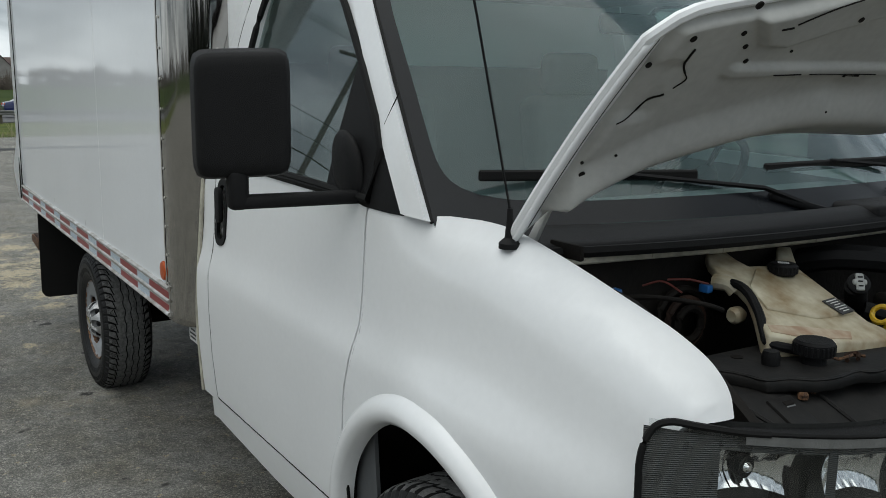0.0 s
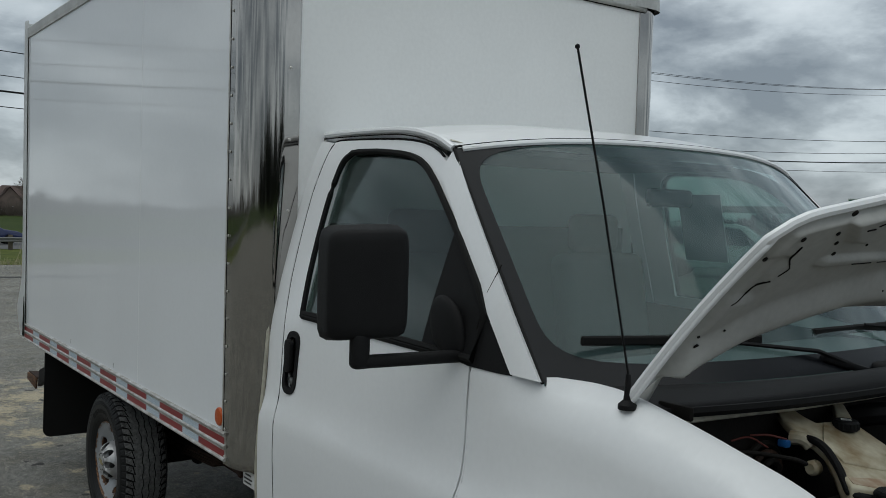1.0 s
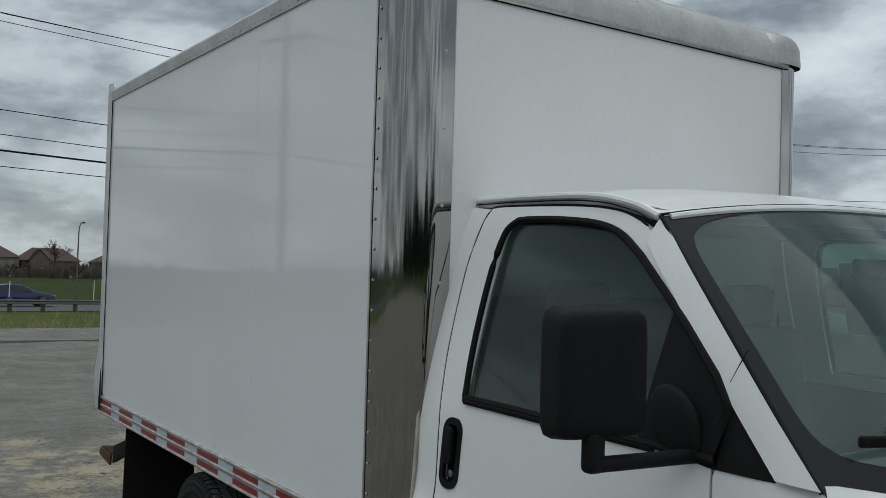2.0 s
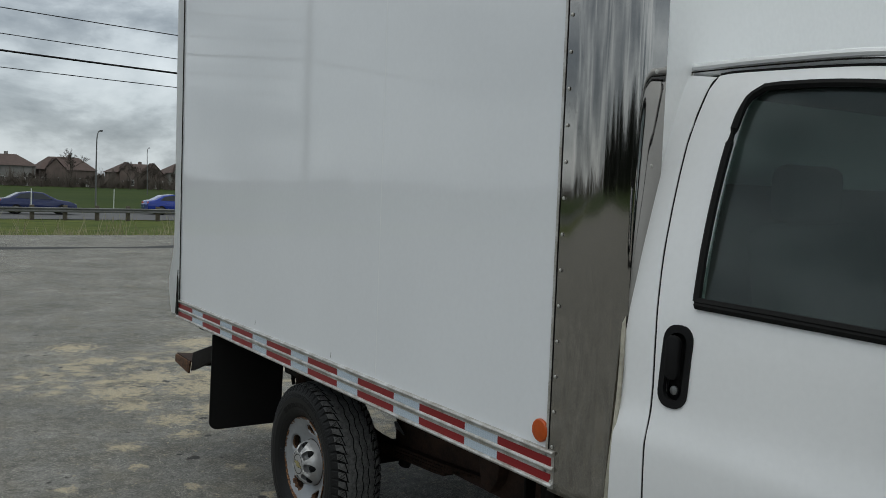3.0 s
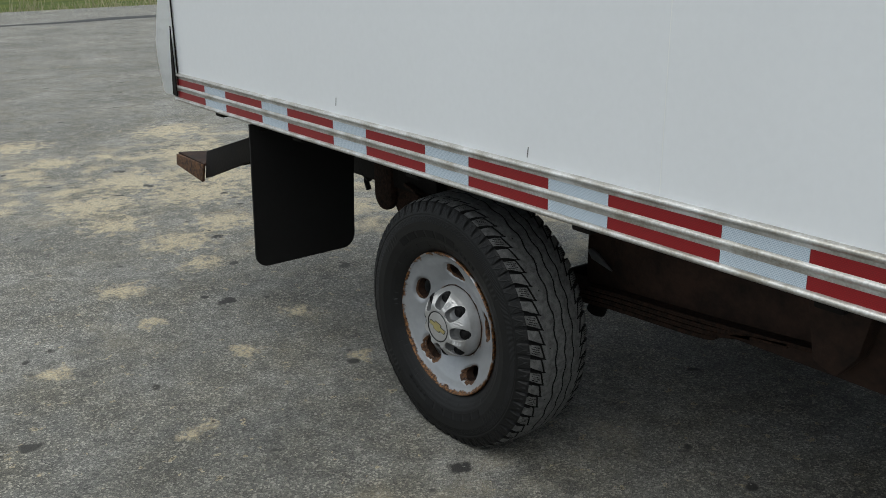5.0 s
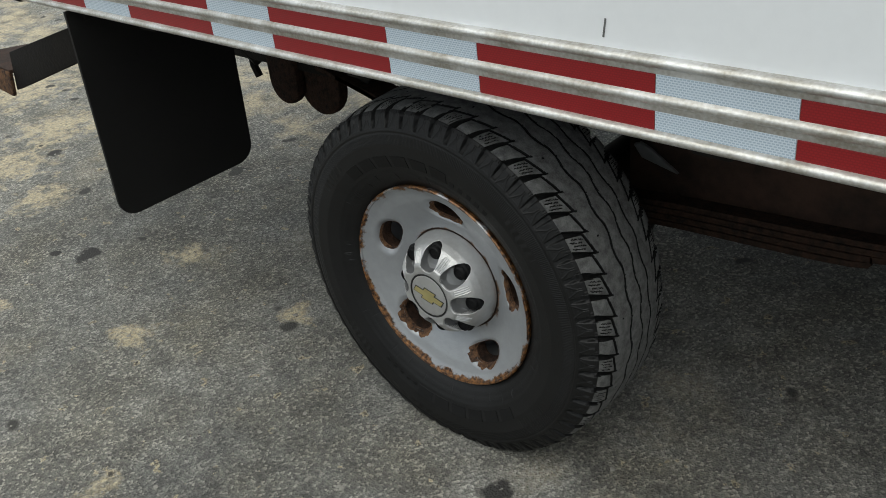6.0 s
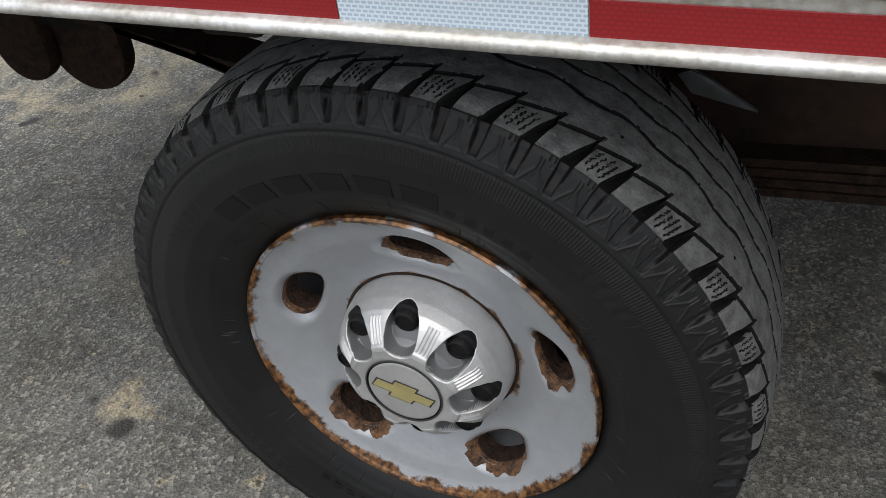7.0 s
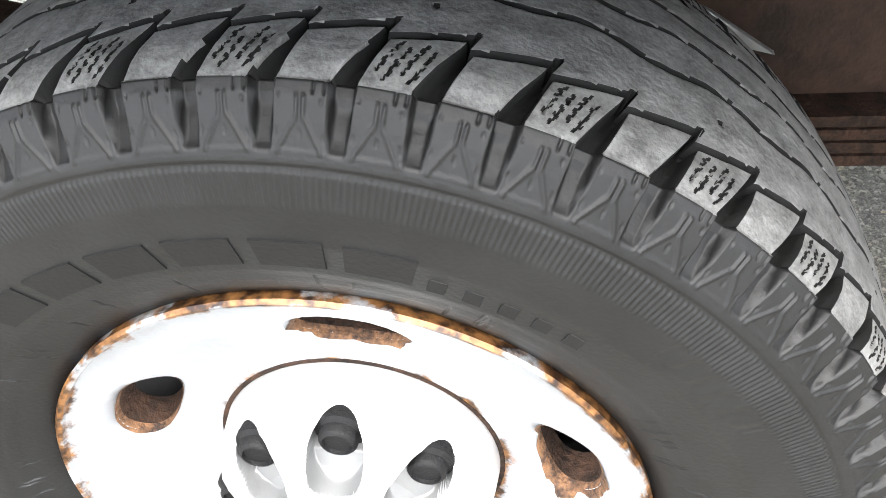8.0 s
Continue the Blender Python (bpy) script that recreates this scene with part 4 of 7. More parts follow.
# cargo body: panels, roof, front wall, floor
bm = box((BOX_X1 - BOX_X0, 0.03, BOX_Z1 - BOX_Z0 + 0.03), ((BOX_X0 + BOX_X1) / 2, -BOX_Y + 0.015, (BOX_Z0 + BOX_Z1) / 2))
body = part("cargo_body", bm, FRP, truck, "glossy white side wall of the cargo body")
part("side_wall", box((BOX_X1 - BOX_X0, 0.03, BOX_Z1 - BOX_Z0 + 0.03), ((BOX_X0 + BOX_X1) / 2, BOX_Y - 0.015, (BOX_Z0 + BOX_Z1) / 2)), FRP, body)
part("front_wall", box((0.03, 2 * FRONT_Y, 2.00), (FRONT_X - 0.015, 0, 1.78)), FRP_FRONT, body, "matt white front wall above the cab")
part("roof_panel", box((BOX_X1 - BOX_X0 + 0.10, 2 * BOX_Y - 0.14, 0.02), ((BOX_X0 + BOX_X1) / 2 + 0.05, 0, 2.885)), FRP_FRONT, body)
part("floor_panel", box((BOX_X1 - BOX_X0 + 0.15, 2 * BOX_Y - 0.08, 0.05), ((BOX_X0 + BOX_X1) / 2 + 0.07, 0, 0.875)), DARK, body)
part("rear_door", box((0.03, 2 * BOX_Y - 0.16, 1.85), (BOX_X0 + 0.0, 0, 1.86)), FRP_FRONT, body)
part("panel_seam", box((0.0016, 0.002, BOX_Z1 - BOX_Z0 - 0.02), (0.805, -BOX_Y + 0.0006, (BOX_Z0 + BOX_Z1) / 2)), FRP_FRONT, body)

# rounded stainless corners, rippled a little as thin sheet is
for s, nm in ((-1, "corner_sheet"), (1, "corner_sheet")):
    nu, nv = 90, 70
    u, v = np.meshgrid(np.linspace(0, 1, nu), np.linspace(0, 1, nv), indexing="ij")
    z = 0.80 + (2.735 - 0.80) * v
    arc = np.clip((u - 0.16) / 0.62, 0, 1) * math.pi / 2
    rx, ry = 0.160, 0.122
    x = np.where(u < 0.16, BOX_X1 - 0.012 + 0.047 * u / 0.16, 0) + np.where(u >= 0.16, BOX_X1 + 0.035 + rx * np.sin(arc), 0)
    y = -(BOX_Y + 0.004) + ry * (1 - np.cos(arc)) + np.where(u > 0.78, (u - 0.78) / 0.22 * 0.055, 0)
    wave = (0.0007 * np.sin(19 * u + 0.9 * np.sin(1.3 * z)) + 0.00022 * np.sin(47 * u + 1.3 * np.sin(0.9 * z)) + 0.0003 * np.sin(5 * z)) * np.sin(math.pi * np.clip((u - 0.12) / 0.72, 0, 1))
    x, y = x + wave, y - wave
    co = np.stack([x, y if s < 0 else -y, z], -1)
    vv, qq = grid_mesh(co)
    corner = from_arrays(nm, vv, qq if s < 0 else qq[:, ::-1], STEEL, body, "polished stainless rounded corner sheet")
    md = corner.modifiers.new("thickness", "SOLIDIFY")
    md.thickness, md.offset = 0.003, -1
part("corner_trim", box((0.011, 0.006, 1.92), (BOX_X1 - 0.021, -BOX_Y - 0.003, 1.78), 0.002, 1), ALU, body, "thin aluminium edge trim")
part("corner_joint", box((0.003, 0.004, 1.92), (BOX_X1 - 0.0135, -BOX_Y - 0.003, 1.78)), DARK, body)


RIVET = {}


def rivet_row(name, places, r=0.0055, normal=(0, -1, 0), parent=None):
    """Low domed rivet heads along one strip."""
    q = Vector((0, 0, 1)).rotation_difference(Vector(normal)).to_matrix().to_4x4()
    if r not in RIVET:
        RIVET[r] = mesh_of(lathe([(r, 0), (r * 0.9, r * 0.35), (r * 0.5, r * 0.62), (0.00001, r * 0.7)], 8, "z"), ALU)
    for p in places:
        ob = new("rivet", RIVET[r])
        ob.parent = parent
        ob.matrix_basis = Matrix.Translation(p) @ q


rivet_row("rivet_row", [(BOX_X1 + 0.004, -BOX_Y - 0.006, 0.83 + 0.1015 * k) for k in range(19)], parent=body)
rivet_row("rivet_row", [(FRONT_X + 0.003, -0.905, 0.98 + 0.253 * k) for k in range(7)], 0.007, (1, 0, 0), body)

# front roof curve, cast corners, roof rails
nu, nv = 14, 24
u, v = np.meshgrid(np.linspace(0, 1, nu), np.linspace(0, 1, nv), indexing="ij")
a = np.clip((u - 0.15) / 0.85, 0, 1) * math.pi / 2
co = np.stack([FRONT_X + 0.006 - 0.155 * (1 - np.cos(a)), (v * 2 - 1) * 0.905, 2.705 + 0.035 * np.minimum(u / 0.15, 1) + 0.155 * np.sin(a)], -1)
vv, qq = grid_mesh(co)
rt = from_arrays("roof_front_trim", vv, qq, CORNER_ALU, body, "dull aluminium curved roof front trim")
md = rt.modifiers.new("thickness", "SOLIDIFY")
md.thickness = 0.004
for s in (-1, 1):
    b2 = bmesh.new()
    bmesh.ops.create_icosphere(b2, subdivisions=3, radius=1.0)
    for vt in b2.verts:
        c = vt.co.copy()
        p = [math.copysign(abs(k) ** 0.62, k) for k in c]
        vt.co = Vector((FRONT_X - 0.150 + 0.166 * p[0], s * (FRONT_Y + 0.008) + 0.150 * p[1], 2.735 + 0.150 * p[2]))
    bmesh.ops.bisect_plane(b2, geom=b2.verts[:] + b2.edges[:] + b2.faces[:], plane_co=(0, 0, 2.725), plane_no=(0, 0, 1), clear_inner=True)
    part("roof_corner_cap", b2, CORNER_ALU, body, "dull cast aluminium roof corner")
part("trim_joint", tube([(FRONT_X + 0.004, -0.90, 2.703), (FRONT_X + 0.004, 0.90, 2.703)], 0.003, 5), DARK, body)
for s in (-1, 1):
    part("wall_joint", tube([(FRONT_X + 0.001, s * 0.8945, 0.85), (FRONT_X + 0.001, s * 0.8945, 2.70)], 0.0025, 5), DARK, body)
rivet_row("rivet_row", [(FRONT_X + 0.008, -0.86 + 0.118 * k, 2.728) for k in range(15)], 0.006, (1, 0, 0), body)
for s in (-1, 1):
    rail = prism([(s * (BOX_Y + 0.008), 2.815), (s * (BOX_Y + 0.010), 2.875), (s * (BOX_Y - 0.02), 2.905), (s * (BOX_Y - 0.075), 2.905), (s * (BOX_Y - 0.075), 2.895), (s * (BOX_Y - 0.022), 2.893), (s * (BOX_Y + 0.000), 2.868), (s * BOX_Y, 2.815)], FRONT_X - 0.15 - BOX_X0, "x", BOX_X0)
    part("roof_rail", rail, CORNER_ALU, body, "grey aluminium roof edge rail")
rivet_row("rivet_row", [(BOX_X0 + 0.06 + 0.085 * k, -BOX_Y - 0.010, 2.832) for k in range(40)], 0.005, parent=body)
for k, yy in enumerate((-0.25, 0.0, 0.25)):
    part("clearance_lamp", lathe([(0.03, 0), (0.028, 0.018), (0.015, 0.026), (0.00001, 0.028)], 16, "x", at=(FRONT_X - 0.045, yy, 2.815)), RED_LENS, body, "small red-orange clearance lamp")

# rear frame, bent and lifted a little at its foot
for s in (-1, 1):
    nz = 30
    b2 = bmesh.new()
    rows = []
    for k in range(nz + 1):
        z = 0.83 + (2.93 - 0.83) * k / nz
        bulge = 0.028 * math.exp(-((z - 1.02) / 0.13) ** 2)
        y0 = s * (BOX_Y + 0.012 + bulge)
        x0 = BOX_X0 - 0.125 - 0.03 * math.exp(-((z - 0.86) / 0.1) ** 2)
        rows.append([b2.verts.new(p) for p in ((BOX_X0 + 0.015, s * (BOX_Y + 0.003), z), (x0 + 0.05, y0, z), (x0, y0 - s * 0.012, z), (x0, s * (BOX_Y - 0.09), z))])
    for r0, r1 in zip(rows, rows[1:]):
        for k in range(3):
            b2.faces.new((r0[k], r0[k + 1], r1[k + 1], r1[k]))
    bmesh.ops.solidify(b2, geom=b2.faces[:], thickness=0.004)
    part("rear_post", b2, FRP_FRONT, body, "white rear corner post bent at its foot")
part("post_seal", box((0.006, 0.004, 1.98), (BOX_X0 + 0.012, -BOX_Y - 0.006, 1.86)), DARK, body)
part("split_edge", prism([(BOX_X0 - 0.028, 0.835), (BOX_X0 + 0.012, 0.83), (BOX_X0 + 0.008, 1.10), (BOX_X0 - 0.006, 1.02)], 0.004, "y", -BOX_Y - 0.018), DARK, body, "torn dark edge of the rear post")
part("rear_header", box((0.08, 2 * BOX_Y - 0.1, 0.12), (BOX_X0 - 0.035, 0, 2.87), 0.01), FRP_FRONT, body)

# lower side rail: three beads with two reflective bands between
RAIL_Y = BOX_Y + 0.004
for s in (-1, 1):
    prof = []
    n = 60
    for k in range(n + 1):
        z = 0.812 + 0.108 * k / n
        d = 0.0
        for c, h, w in ((0.8185, 0.011, 0.0075), (0.8665, 0.008, 0.0070), (0.9135, 0.009, 0.0065)):
            t = abs(z - c) / w
            d = max(d, h * math.sqrt(max(0.0, 1 - t * t)) if t < 1 else 0.0)
        prof.append((s * (RAIL_Y + 0.002 + d), z))
    prof += [(s * (RAIL_Y - 0.02), 0.920), (s * (RAIL_Y - 0.02), 0.812)]
    rail = part("lower_rail", prism(prof, BOX_X1 - BOX_X0 + 0.03, "x", BOX_X0 - 0.015), ALU, truck, "weathered aluminium lower side rail with three beads")
    if s > 0:
        continue
    strip_mesh = {}
    for k in range(8):
        for red in (True, False):
            x0 = 0.222 + (k - 4) * 0.4572 + (0 if red else 0.2794)
            w = 0.2794 if red else 0.1778
            x1 = min(x0 + w, BOX_X1 + 0.004)
            x0 = max(x0, BOX_X0 - 0.012)
            if x1 - x0 < 0.02:
                continue
            for zc in (0.8382, 0.8859):
                key = (red, round(x1 - x0, 3))
                if key not in strip_mesh:
                    strip_mesh[key] = mesh_of(box((x1 - x0 - 0.0008, 0.0012, 0.0254), bevel=0.0004, seg=1), TAPE_RED if red else TAPE_WHITE)
                ob = new("reflective_strip", strip_mesh[key])
                ob.parent = rail
                ob.location = ((x0 + x1) / 2, -RAIL_Y - 0.0027, zc)
                tagged(ob, "red reflective tape" if red else "silver honeycomb reflective tape")
part("marker_lamp", lathe([(0.034, 0), (0.034, -0.006), (0.031, -0.009), (0.015, -0.011), (0.00001, -0.0115)], 28, "y", at=(1.792, -BOX_Y - 0.001, 0.966)), AMBER, body, "round amber side marker")
for sx, sz in ((-0.400, 0.955), (0.426, 0.944)):
    part("scratch", box((0.0022, 0.001, 0.024), (sx, -BOX_Y - 0.0007, sz), 0, 1, Euler((0, radians(8), 0)).to_matrix()), GALV, body)

# ---- cab surfaces ----
Z_TAB = [0.40, 0.48, 0.60, 0.75, 0.92, 1.03, 1.085, 1.16, 1.25, 1.36, 1.50, 1.65, 1.80, 1.93, 2.02, 2.06]
W_TAB = [0.935, 0.962, 0.985, 0.998, 1.003, 1.000, 0.981, 0.972, 0.965, 0.953, 0.925, 0.886, 0.845, 0.802, 0.760, 0.735]
TOP_X = [3.40, 3.55, 3.66, 3.80, 3.93, 4.05, 4.12, 4.155, 4.176, 4.186]
TOP_Z = [1.375, 1.378, 1.373, 1.348, 1.319, 1.288, 1.259, 1.234, 1.206, 1.172]


def side_y(x, z):
    """Half width of the cab's side at a length and height."""
    w = float(np.interp(z, Z_TAB, W_TAB))
    w = (w + float(np.interp(z - 0.018, Z_TAB, W_TAB)) + float(np.interp(z + 0.018, Z_TAB, W_TAB))) / 3
    if x > 3.30:
        k = min(1.0, (x - 3.30) / 0.25)
        zt = float(np.interp(x, TOP_X, TOP_Z))
        t = (z - (zt - 0.13)) / 0.13
        if t > 0:
            t = min(t, 1.0)
            w -= k * 0.085 * (1 - math.sqrt(1 - t * t * 0.90))
        w += k * 0.020 * math.exp(-((z - 1.0) / 0.10) ** 2) * max(0.0, min(1.0, (4.1 - x) / 0.4))
    if x > 3.95:
        w -= 0.55 * (x - 3.95) ** 2
    return w


def sheet(outline, side=-1, thick=0.022, step=0.05, holes=(), lift=0.0, surf=side_y, hem=0.006):
    """A pressed panel: an outline in length and height laid on the cab's side, with returned edges."""
    b2 = bmesh.new()
    edges = []
    for loop in (outline, *holes):
        vs = [b2.verts.new((x, 0, z)) for x, z in loop]
        edges += [b2.edges.new((vs[i], vs[(i + 1) % len(vs)])) for i in range(len(vs))]
    bmesh.ops.triangle_fill(b2, edges=edges, use_beauty=True)
    xs, zs = [p[0] for p in outline], [p[1] for p in outline]
    for lo, hi, no in ((min(xs), max(xs), (1, 0, 0)), (min(zs), max(zs), (0, 0, 1))):
        n = int((hi - lo) / step) + 1
        for k in range(1, n):
            c = lo + (hi - lo) * k / n
            bmesh.ops.bisect_plane(b2, geom=b2.verts[:] + b2.edges[:] + b2.faces[:], plane_co=Vector(no) * c, plane_no=no)
    bmesh.ops.dissolve_degenerate(b2, edges=b2.edges[:], dist=1e-5)
    for vt in b2.verts:
        vt.co.y = side * (surf(vt.co.x, vt.co.z) + lift)
    bmesh.ops.recalc_face_normals(b2, faces=b2.faces)
    f0 = next(iter(b2.faces))
    if f0.normal.y * side < 0:
        bmesh.ops.reverse_faces(b2, faces=b2.faces[:])
    r = bmesh.ops.extrude_face_region(b2, geom=b2.faces[:], use_keep_orig=True)
    for g in r["geom"]:
        if isinstance(g, bmesh.types.BMVert):
            g.co.y -= side * thick
    return b2


def even_shade(ob, side, surf=side_y, d=0.035):
    """Shades a pressed panel by the surface it lies on, so that its triangles do not show."""
    me = ob.data
    out = [(0.0, 0.0, 0.0)] * len(me.loops)
    for f in me.polygons:
        for li in f.loop_indices:
            p = me.vertices[me.loops[li].vertex_index].co
            n = Vector(((surf(p.x - d, p.z) - surf(p.x + d, p.z)) / (2 * d), side, (surf(p.x, p.z - d) - surf(p.x, p.z + d)) / (2 * d))).normalized()
            k = n.dot(f.normal)
            out[li] = tuple(n if k > 0.4 else -n if k < -0.4 else f.normal)
    me.normals_split_custom_set(out)
    return ob


def curve2(points, n=24):
    return [(p.x, p.y) for p in spline([(a, b, 0) for a, b in points], n)]


WIN = curve2([(2.262, 1.400), (2.250, 1.62), (2.252, 1.80), (2.268, 1.905), (2.315, 1.942)], 14) + curve2([(2.36, 1.944), (2.50, 1.940), (2.66, 1.924), (2.765, 1.893), (2.86, 1.833)], 14) + [(3.048, 1.675), (3.165, 1.565), (3.215, 1.50), (3.20, 1.385), (2.85, 1.392), (2.5, 1.398)]
DOOR = curve2([(3.144, 0.60), (3.144, 0.78), (3.159, 0.92), (3.195, 1.06), (3.197, 1.20), (3.186, 1.35), (3.192, 1.45)], 22) + curve2([(3.185, 1.615), (3.05, 1.742), (2.905, 1.873), (2.80, 1.932), (2.70, 1.960), (2.536, 1.977), (2.22, 1.988), (2.145, 1.985)], 22) + curve2([(2.128, 1.95), (2.110, 1.80), (2.118, 1.55), (2.144, 1.29), (2.158, 1.10), (2.165, 0.85), (2.172, 0.60)], 18)
# handle recess cut into the door
HANDLE = rounded(2.178, 2.262, 1.128, 1.328, 0.034)
SAIL = [(2.965, 1.395), (3.08, 1.378), (3.182, 1.366), (3.345, 1.366), (3.24, 1.512), (3.10, 1.636), (3.005, 1.712), (2.998, 1.66)]

cab = part("cab_body", sheet(curve2([(2.018, 0.58), (2.030, 0.85), (2.044, 1.12), (2.020, 1.40), (2.002, 1.64), (2.014, 1.85), (2.036, 1.995)], 16) + curve2([(2.139, 1.982), (2.121, 1.95), (2.103, 1.80), (2.111, 1.55), (2.137, 1.29), (2.151, 1.10), (2.158, 0.85), (2.165, 0.58)], 18)), WHITE, truck, "white painted cab of a full-size van")
even_shade(cab, -1)
part("rear_pillar", sheet(curve2([(2.018, 0.58), (2.030, 0.85), (2.044, 1.12), (2.020, 1.40), (2.002, 1.64), (2.014, 1.85), (2.036, 1.995)], 16) + curve2([(2.139, 1.982), (2.121, 1.95), (2.103, 1.80), (2.111, 1.55), (2.137, 1.29), (2.151, 1.10), (2.158, 0.85), (2.165, 0.58)], 18), 1), WHITE, cab)
for s in (-1, 1):
    door = part("door", sheet(DOOR, s, holes=(WIN[:], HANDLE) if s < 0 else (WIN[:],)), WHITE, truck, "closed white cab door")
    even_shade(door, s)
    # thick rounded window seal
    loop3 = [(x, s * (side_y(x, z) + 0.006), z) for x, z in WIN] + [(WIN[0][0], s * (side_y(*WIN[0]) + 0.006), WIN[0][1])]
    part("window_seal", tube(loop3, 0.0105, 6), RUBBER, door, "black rubber window seal")
    part("window_pane", sheet(WIN, s, 0.004, lift=-0.003, surf=lambda x, z: float(np.interp(z, [1.3, 2.0], [0.972, 0.775]))), GLASS, door, "tinted closed door window").visible_shadow = False
    part("belt_strip", tube([(x, s * (side_y(x, 1.394) + 0.004), 1.392 - 0.012 * (x - 2.27) / 0.9) for x in np.linspace(2.262, 3.02, 14)], 0.013, 6), RUBBER, door)
    part("sail_panel", sheet(SAIL, s, 0.03, lift=0.003), MIRROR_PLASTIC, door, "black triangular mirror sail panel")
    part("rocker", sheet([(2.07, 0.50), (2.10, 0.575), (2.17, 0.592), (3.148, 0.592), (3.135, 0.50), (3.10, 0.465), (2.6, 0.475), (2.12, 0.505)], s, 0.05), WHITE, cab)
    # inner shell that closes the gaps
    part("door_lining", sheet([(2.06, 0.60), (3.25, 0.60), (3.25, 1.33), (2.06, 1.36)], s, 0.01, 0.12, lift=-0.035), DASH, door)
part("handle_cup", sheet(HANDLE, -1, 0.004, lift=-0.030), BLACK, cab)
part("handle_rim", sheet(rounded(2.172, 2.268, 1.122, 1.334, 0.040), -1, 0.012, holes=(rounded(2.190, 2.250, 1.142, 1.314, 0.026),), lift=0.005), BLACK, cab, "black plastic door handle bezel")
part("handle_pull", prism([(p, q) for p, q in rounded(2.196, 2.240, 1.195, 1.308, 0.018)], 0.016, "y", -0.985, 0.004), BLACK, cab, "black pull handle")
part("door_lock", lathe([(0.012, 0), (0.012, -0.006), (0.008, -0.008), (0.00001, -0.008)], 16, "y", at=(2.216, -0.960, 1.165)), LAMP_GREY, cab, "round key lock")

# shadow gaps round the door
gap_front = curve2([(3.153, 0.60), (3.155, 0.78), (3.1715, 0.92), (3.2085, 1.06), (3.2095, 1.20), (3.1935, 1.36)], 26)
gap_rear = curve2([(2.1405, 1.98), (2.1245, 1.95), (2.1065, 1.80), (2.1145, 1.55), (2.1405, 1.29), (2.1545, 1.10), (2.1615, 0.85), (2.1685, 0.60)], 30)
gap_low = [(x, 0.596) for x in np.linspace(2.17, 3.15, 14)]
gap_top = curve2([(2.845, 1.912), (2.80, 1.936), (2.70, 1.963), (2.536, 1.980), (2.22, 1.991), (2.145, 1.988)], 24)
for loop in (gap_front, gap_rear, gap_low, gap_top):
    part("door_gap", tube([(x, -(side_y(x, z) - 0.0045), z) for x, z in loop], 0.0045, 6), RUBBER, cab)

# fender with arch lip
arch = [(3.53 + 0.445 * math.cos(a), 0.553 + 0.443 * math.sin(a)) for a in np.linspace(radians(188), radians(-8), 40)]
arch = [(x, z) for x, z in arch if x > 3.08]
FENDER = [(3.150, 0.78)] + [p for p in arch if p[1] > 0.56 and (p[0] > 3.16 or p[1] > 0.80)]
FENDER = [p for p in FENDER if p[0] > 3.145] + [(4.02, 0.54), (4.14, 0.70), (4.135, 0.92), (4.138, 1.10), (4.146, 1.148), (4.160, 1.166), (4.186, 1.172)]
FENDER += curve2(list(zip(TOP_X, TOP_Z))[::-1], 48)[1:] + [(3.36, 1.372), (3.197, 1.366)] + curve2([(3.193, 1.35), (3.204, 1.20), (3.202, 1.06), (3.166, 0.92), (3.152, 0.80)], 14)
for s in (-1, 1):
    fender = part("fender", sheet(FENDER, s, 0.02, 0.03), WHITE, truck, "smooth white front fender", smooth=50)
    even_shade(fender, s)
    lip = bmesh.new()
    prof = [(0.392, -0.02), (0.398, 0.014), (0.412, 0.028), (0.432, 0.027), (0.452, 0.012), (0.462, -0.004)]
    rows = []
    for a in np.linspace(radians(196), radians(-14), 54):
        row = []
        for r, d in prof:
            x, z = 3.53 + r * math.cos(a), 0.553 + r * math.sin(a)
            row.append(lip.verts.new((x, s * (side_y(min(x, 4.05), max(z, 0.5)) + d), z)))
        rows.append(row)
    for r0, r1 in zip(rows, rows[1:]):
        for k in range(len(prof) - 1):
            lip.faces.new((r0[k], r0[k + 1], r1[k + 1], r1[k]))
    part("arch_lip", lip, WHITE, fender, smooth=60)
    liner = bmesh.new()
    ra = [[liner.verts.new((3.53 + 0.405 * math.cos(a), s * d, 0.56 + 0.405 * math.sin(a))) for d in (0.55, 0.75, 0.985)] for a in np.linspace(radians(196), radians(-16), 30)]
    for r0, r1 in zip(ra, ra[1:]):
        for k in range(2):
            liner.faces.new((r0[k], r0[k + 1], r1[k + 1], r1[k]))
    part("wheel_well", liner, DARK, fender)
    # pillar between windshield and door
    low, high = [], []
    for k in range(15):
        t = k / 14
        low.append(Vector((3.352 + (2.862 - 3.352) * t, s * 0.0, 1.372 + (1.872 - 1.372) * t)))
        high.append(Vector((3.452 + (2.890 - 3.452) * t, 0, 1.370 + (1.938 - 1.370) * t)))
    pl = bmesh.new()
    rows = []
    for a, b in zip(low, high):
        row = []
        for j in range(5):
            p = a.lerp(b, j / 4)
            row.append(pl.verts.new((p.x, s * (side_y(min(p.x, 3.3), p.z) + 0.006 - 0.005 * (j / 4) ** 2), p.z)))
        p = b
        row.append(pl.verts.new((p.x - 0.03, s * (side_y(min(p.x, 3.3), p.z) - 0.045), p.z - 0.01)))
        rows.append(row)
    for r0, r1 in zip(rows, rows[1:]):
        for k in range(5):
            pl.faces.new((r0[k], r0[k + 1], r1[k + 1], r1[k]))
    part("windshield_pillar", pl, WHITE, cab, smooth=60)
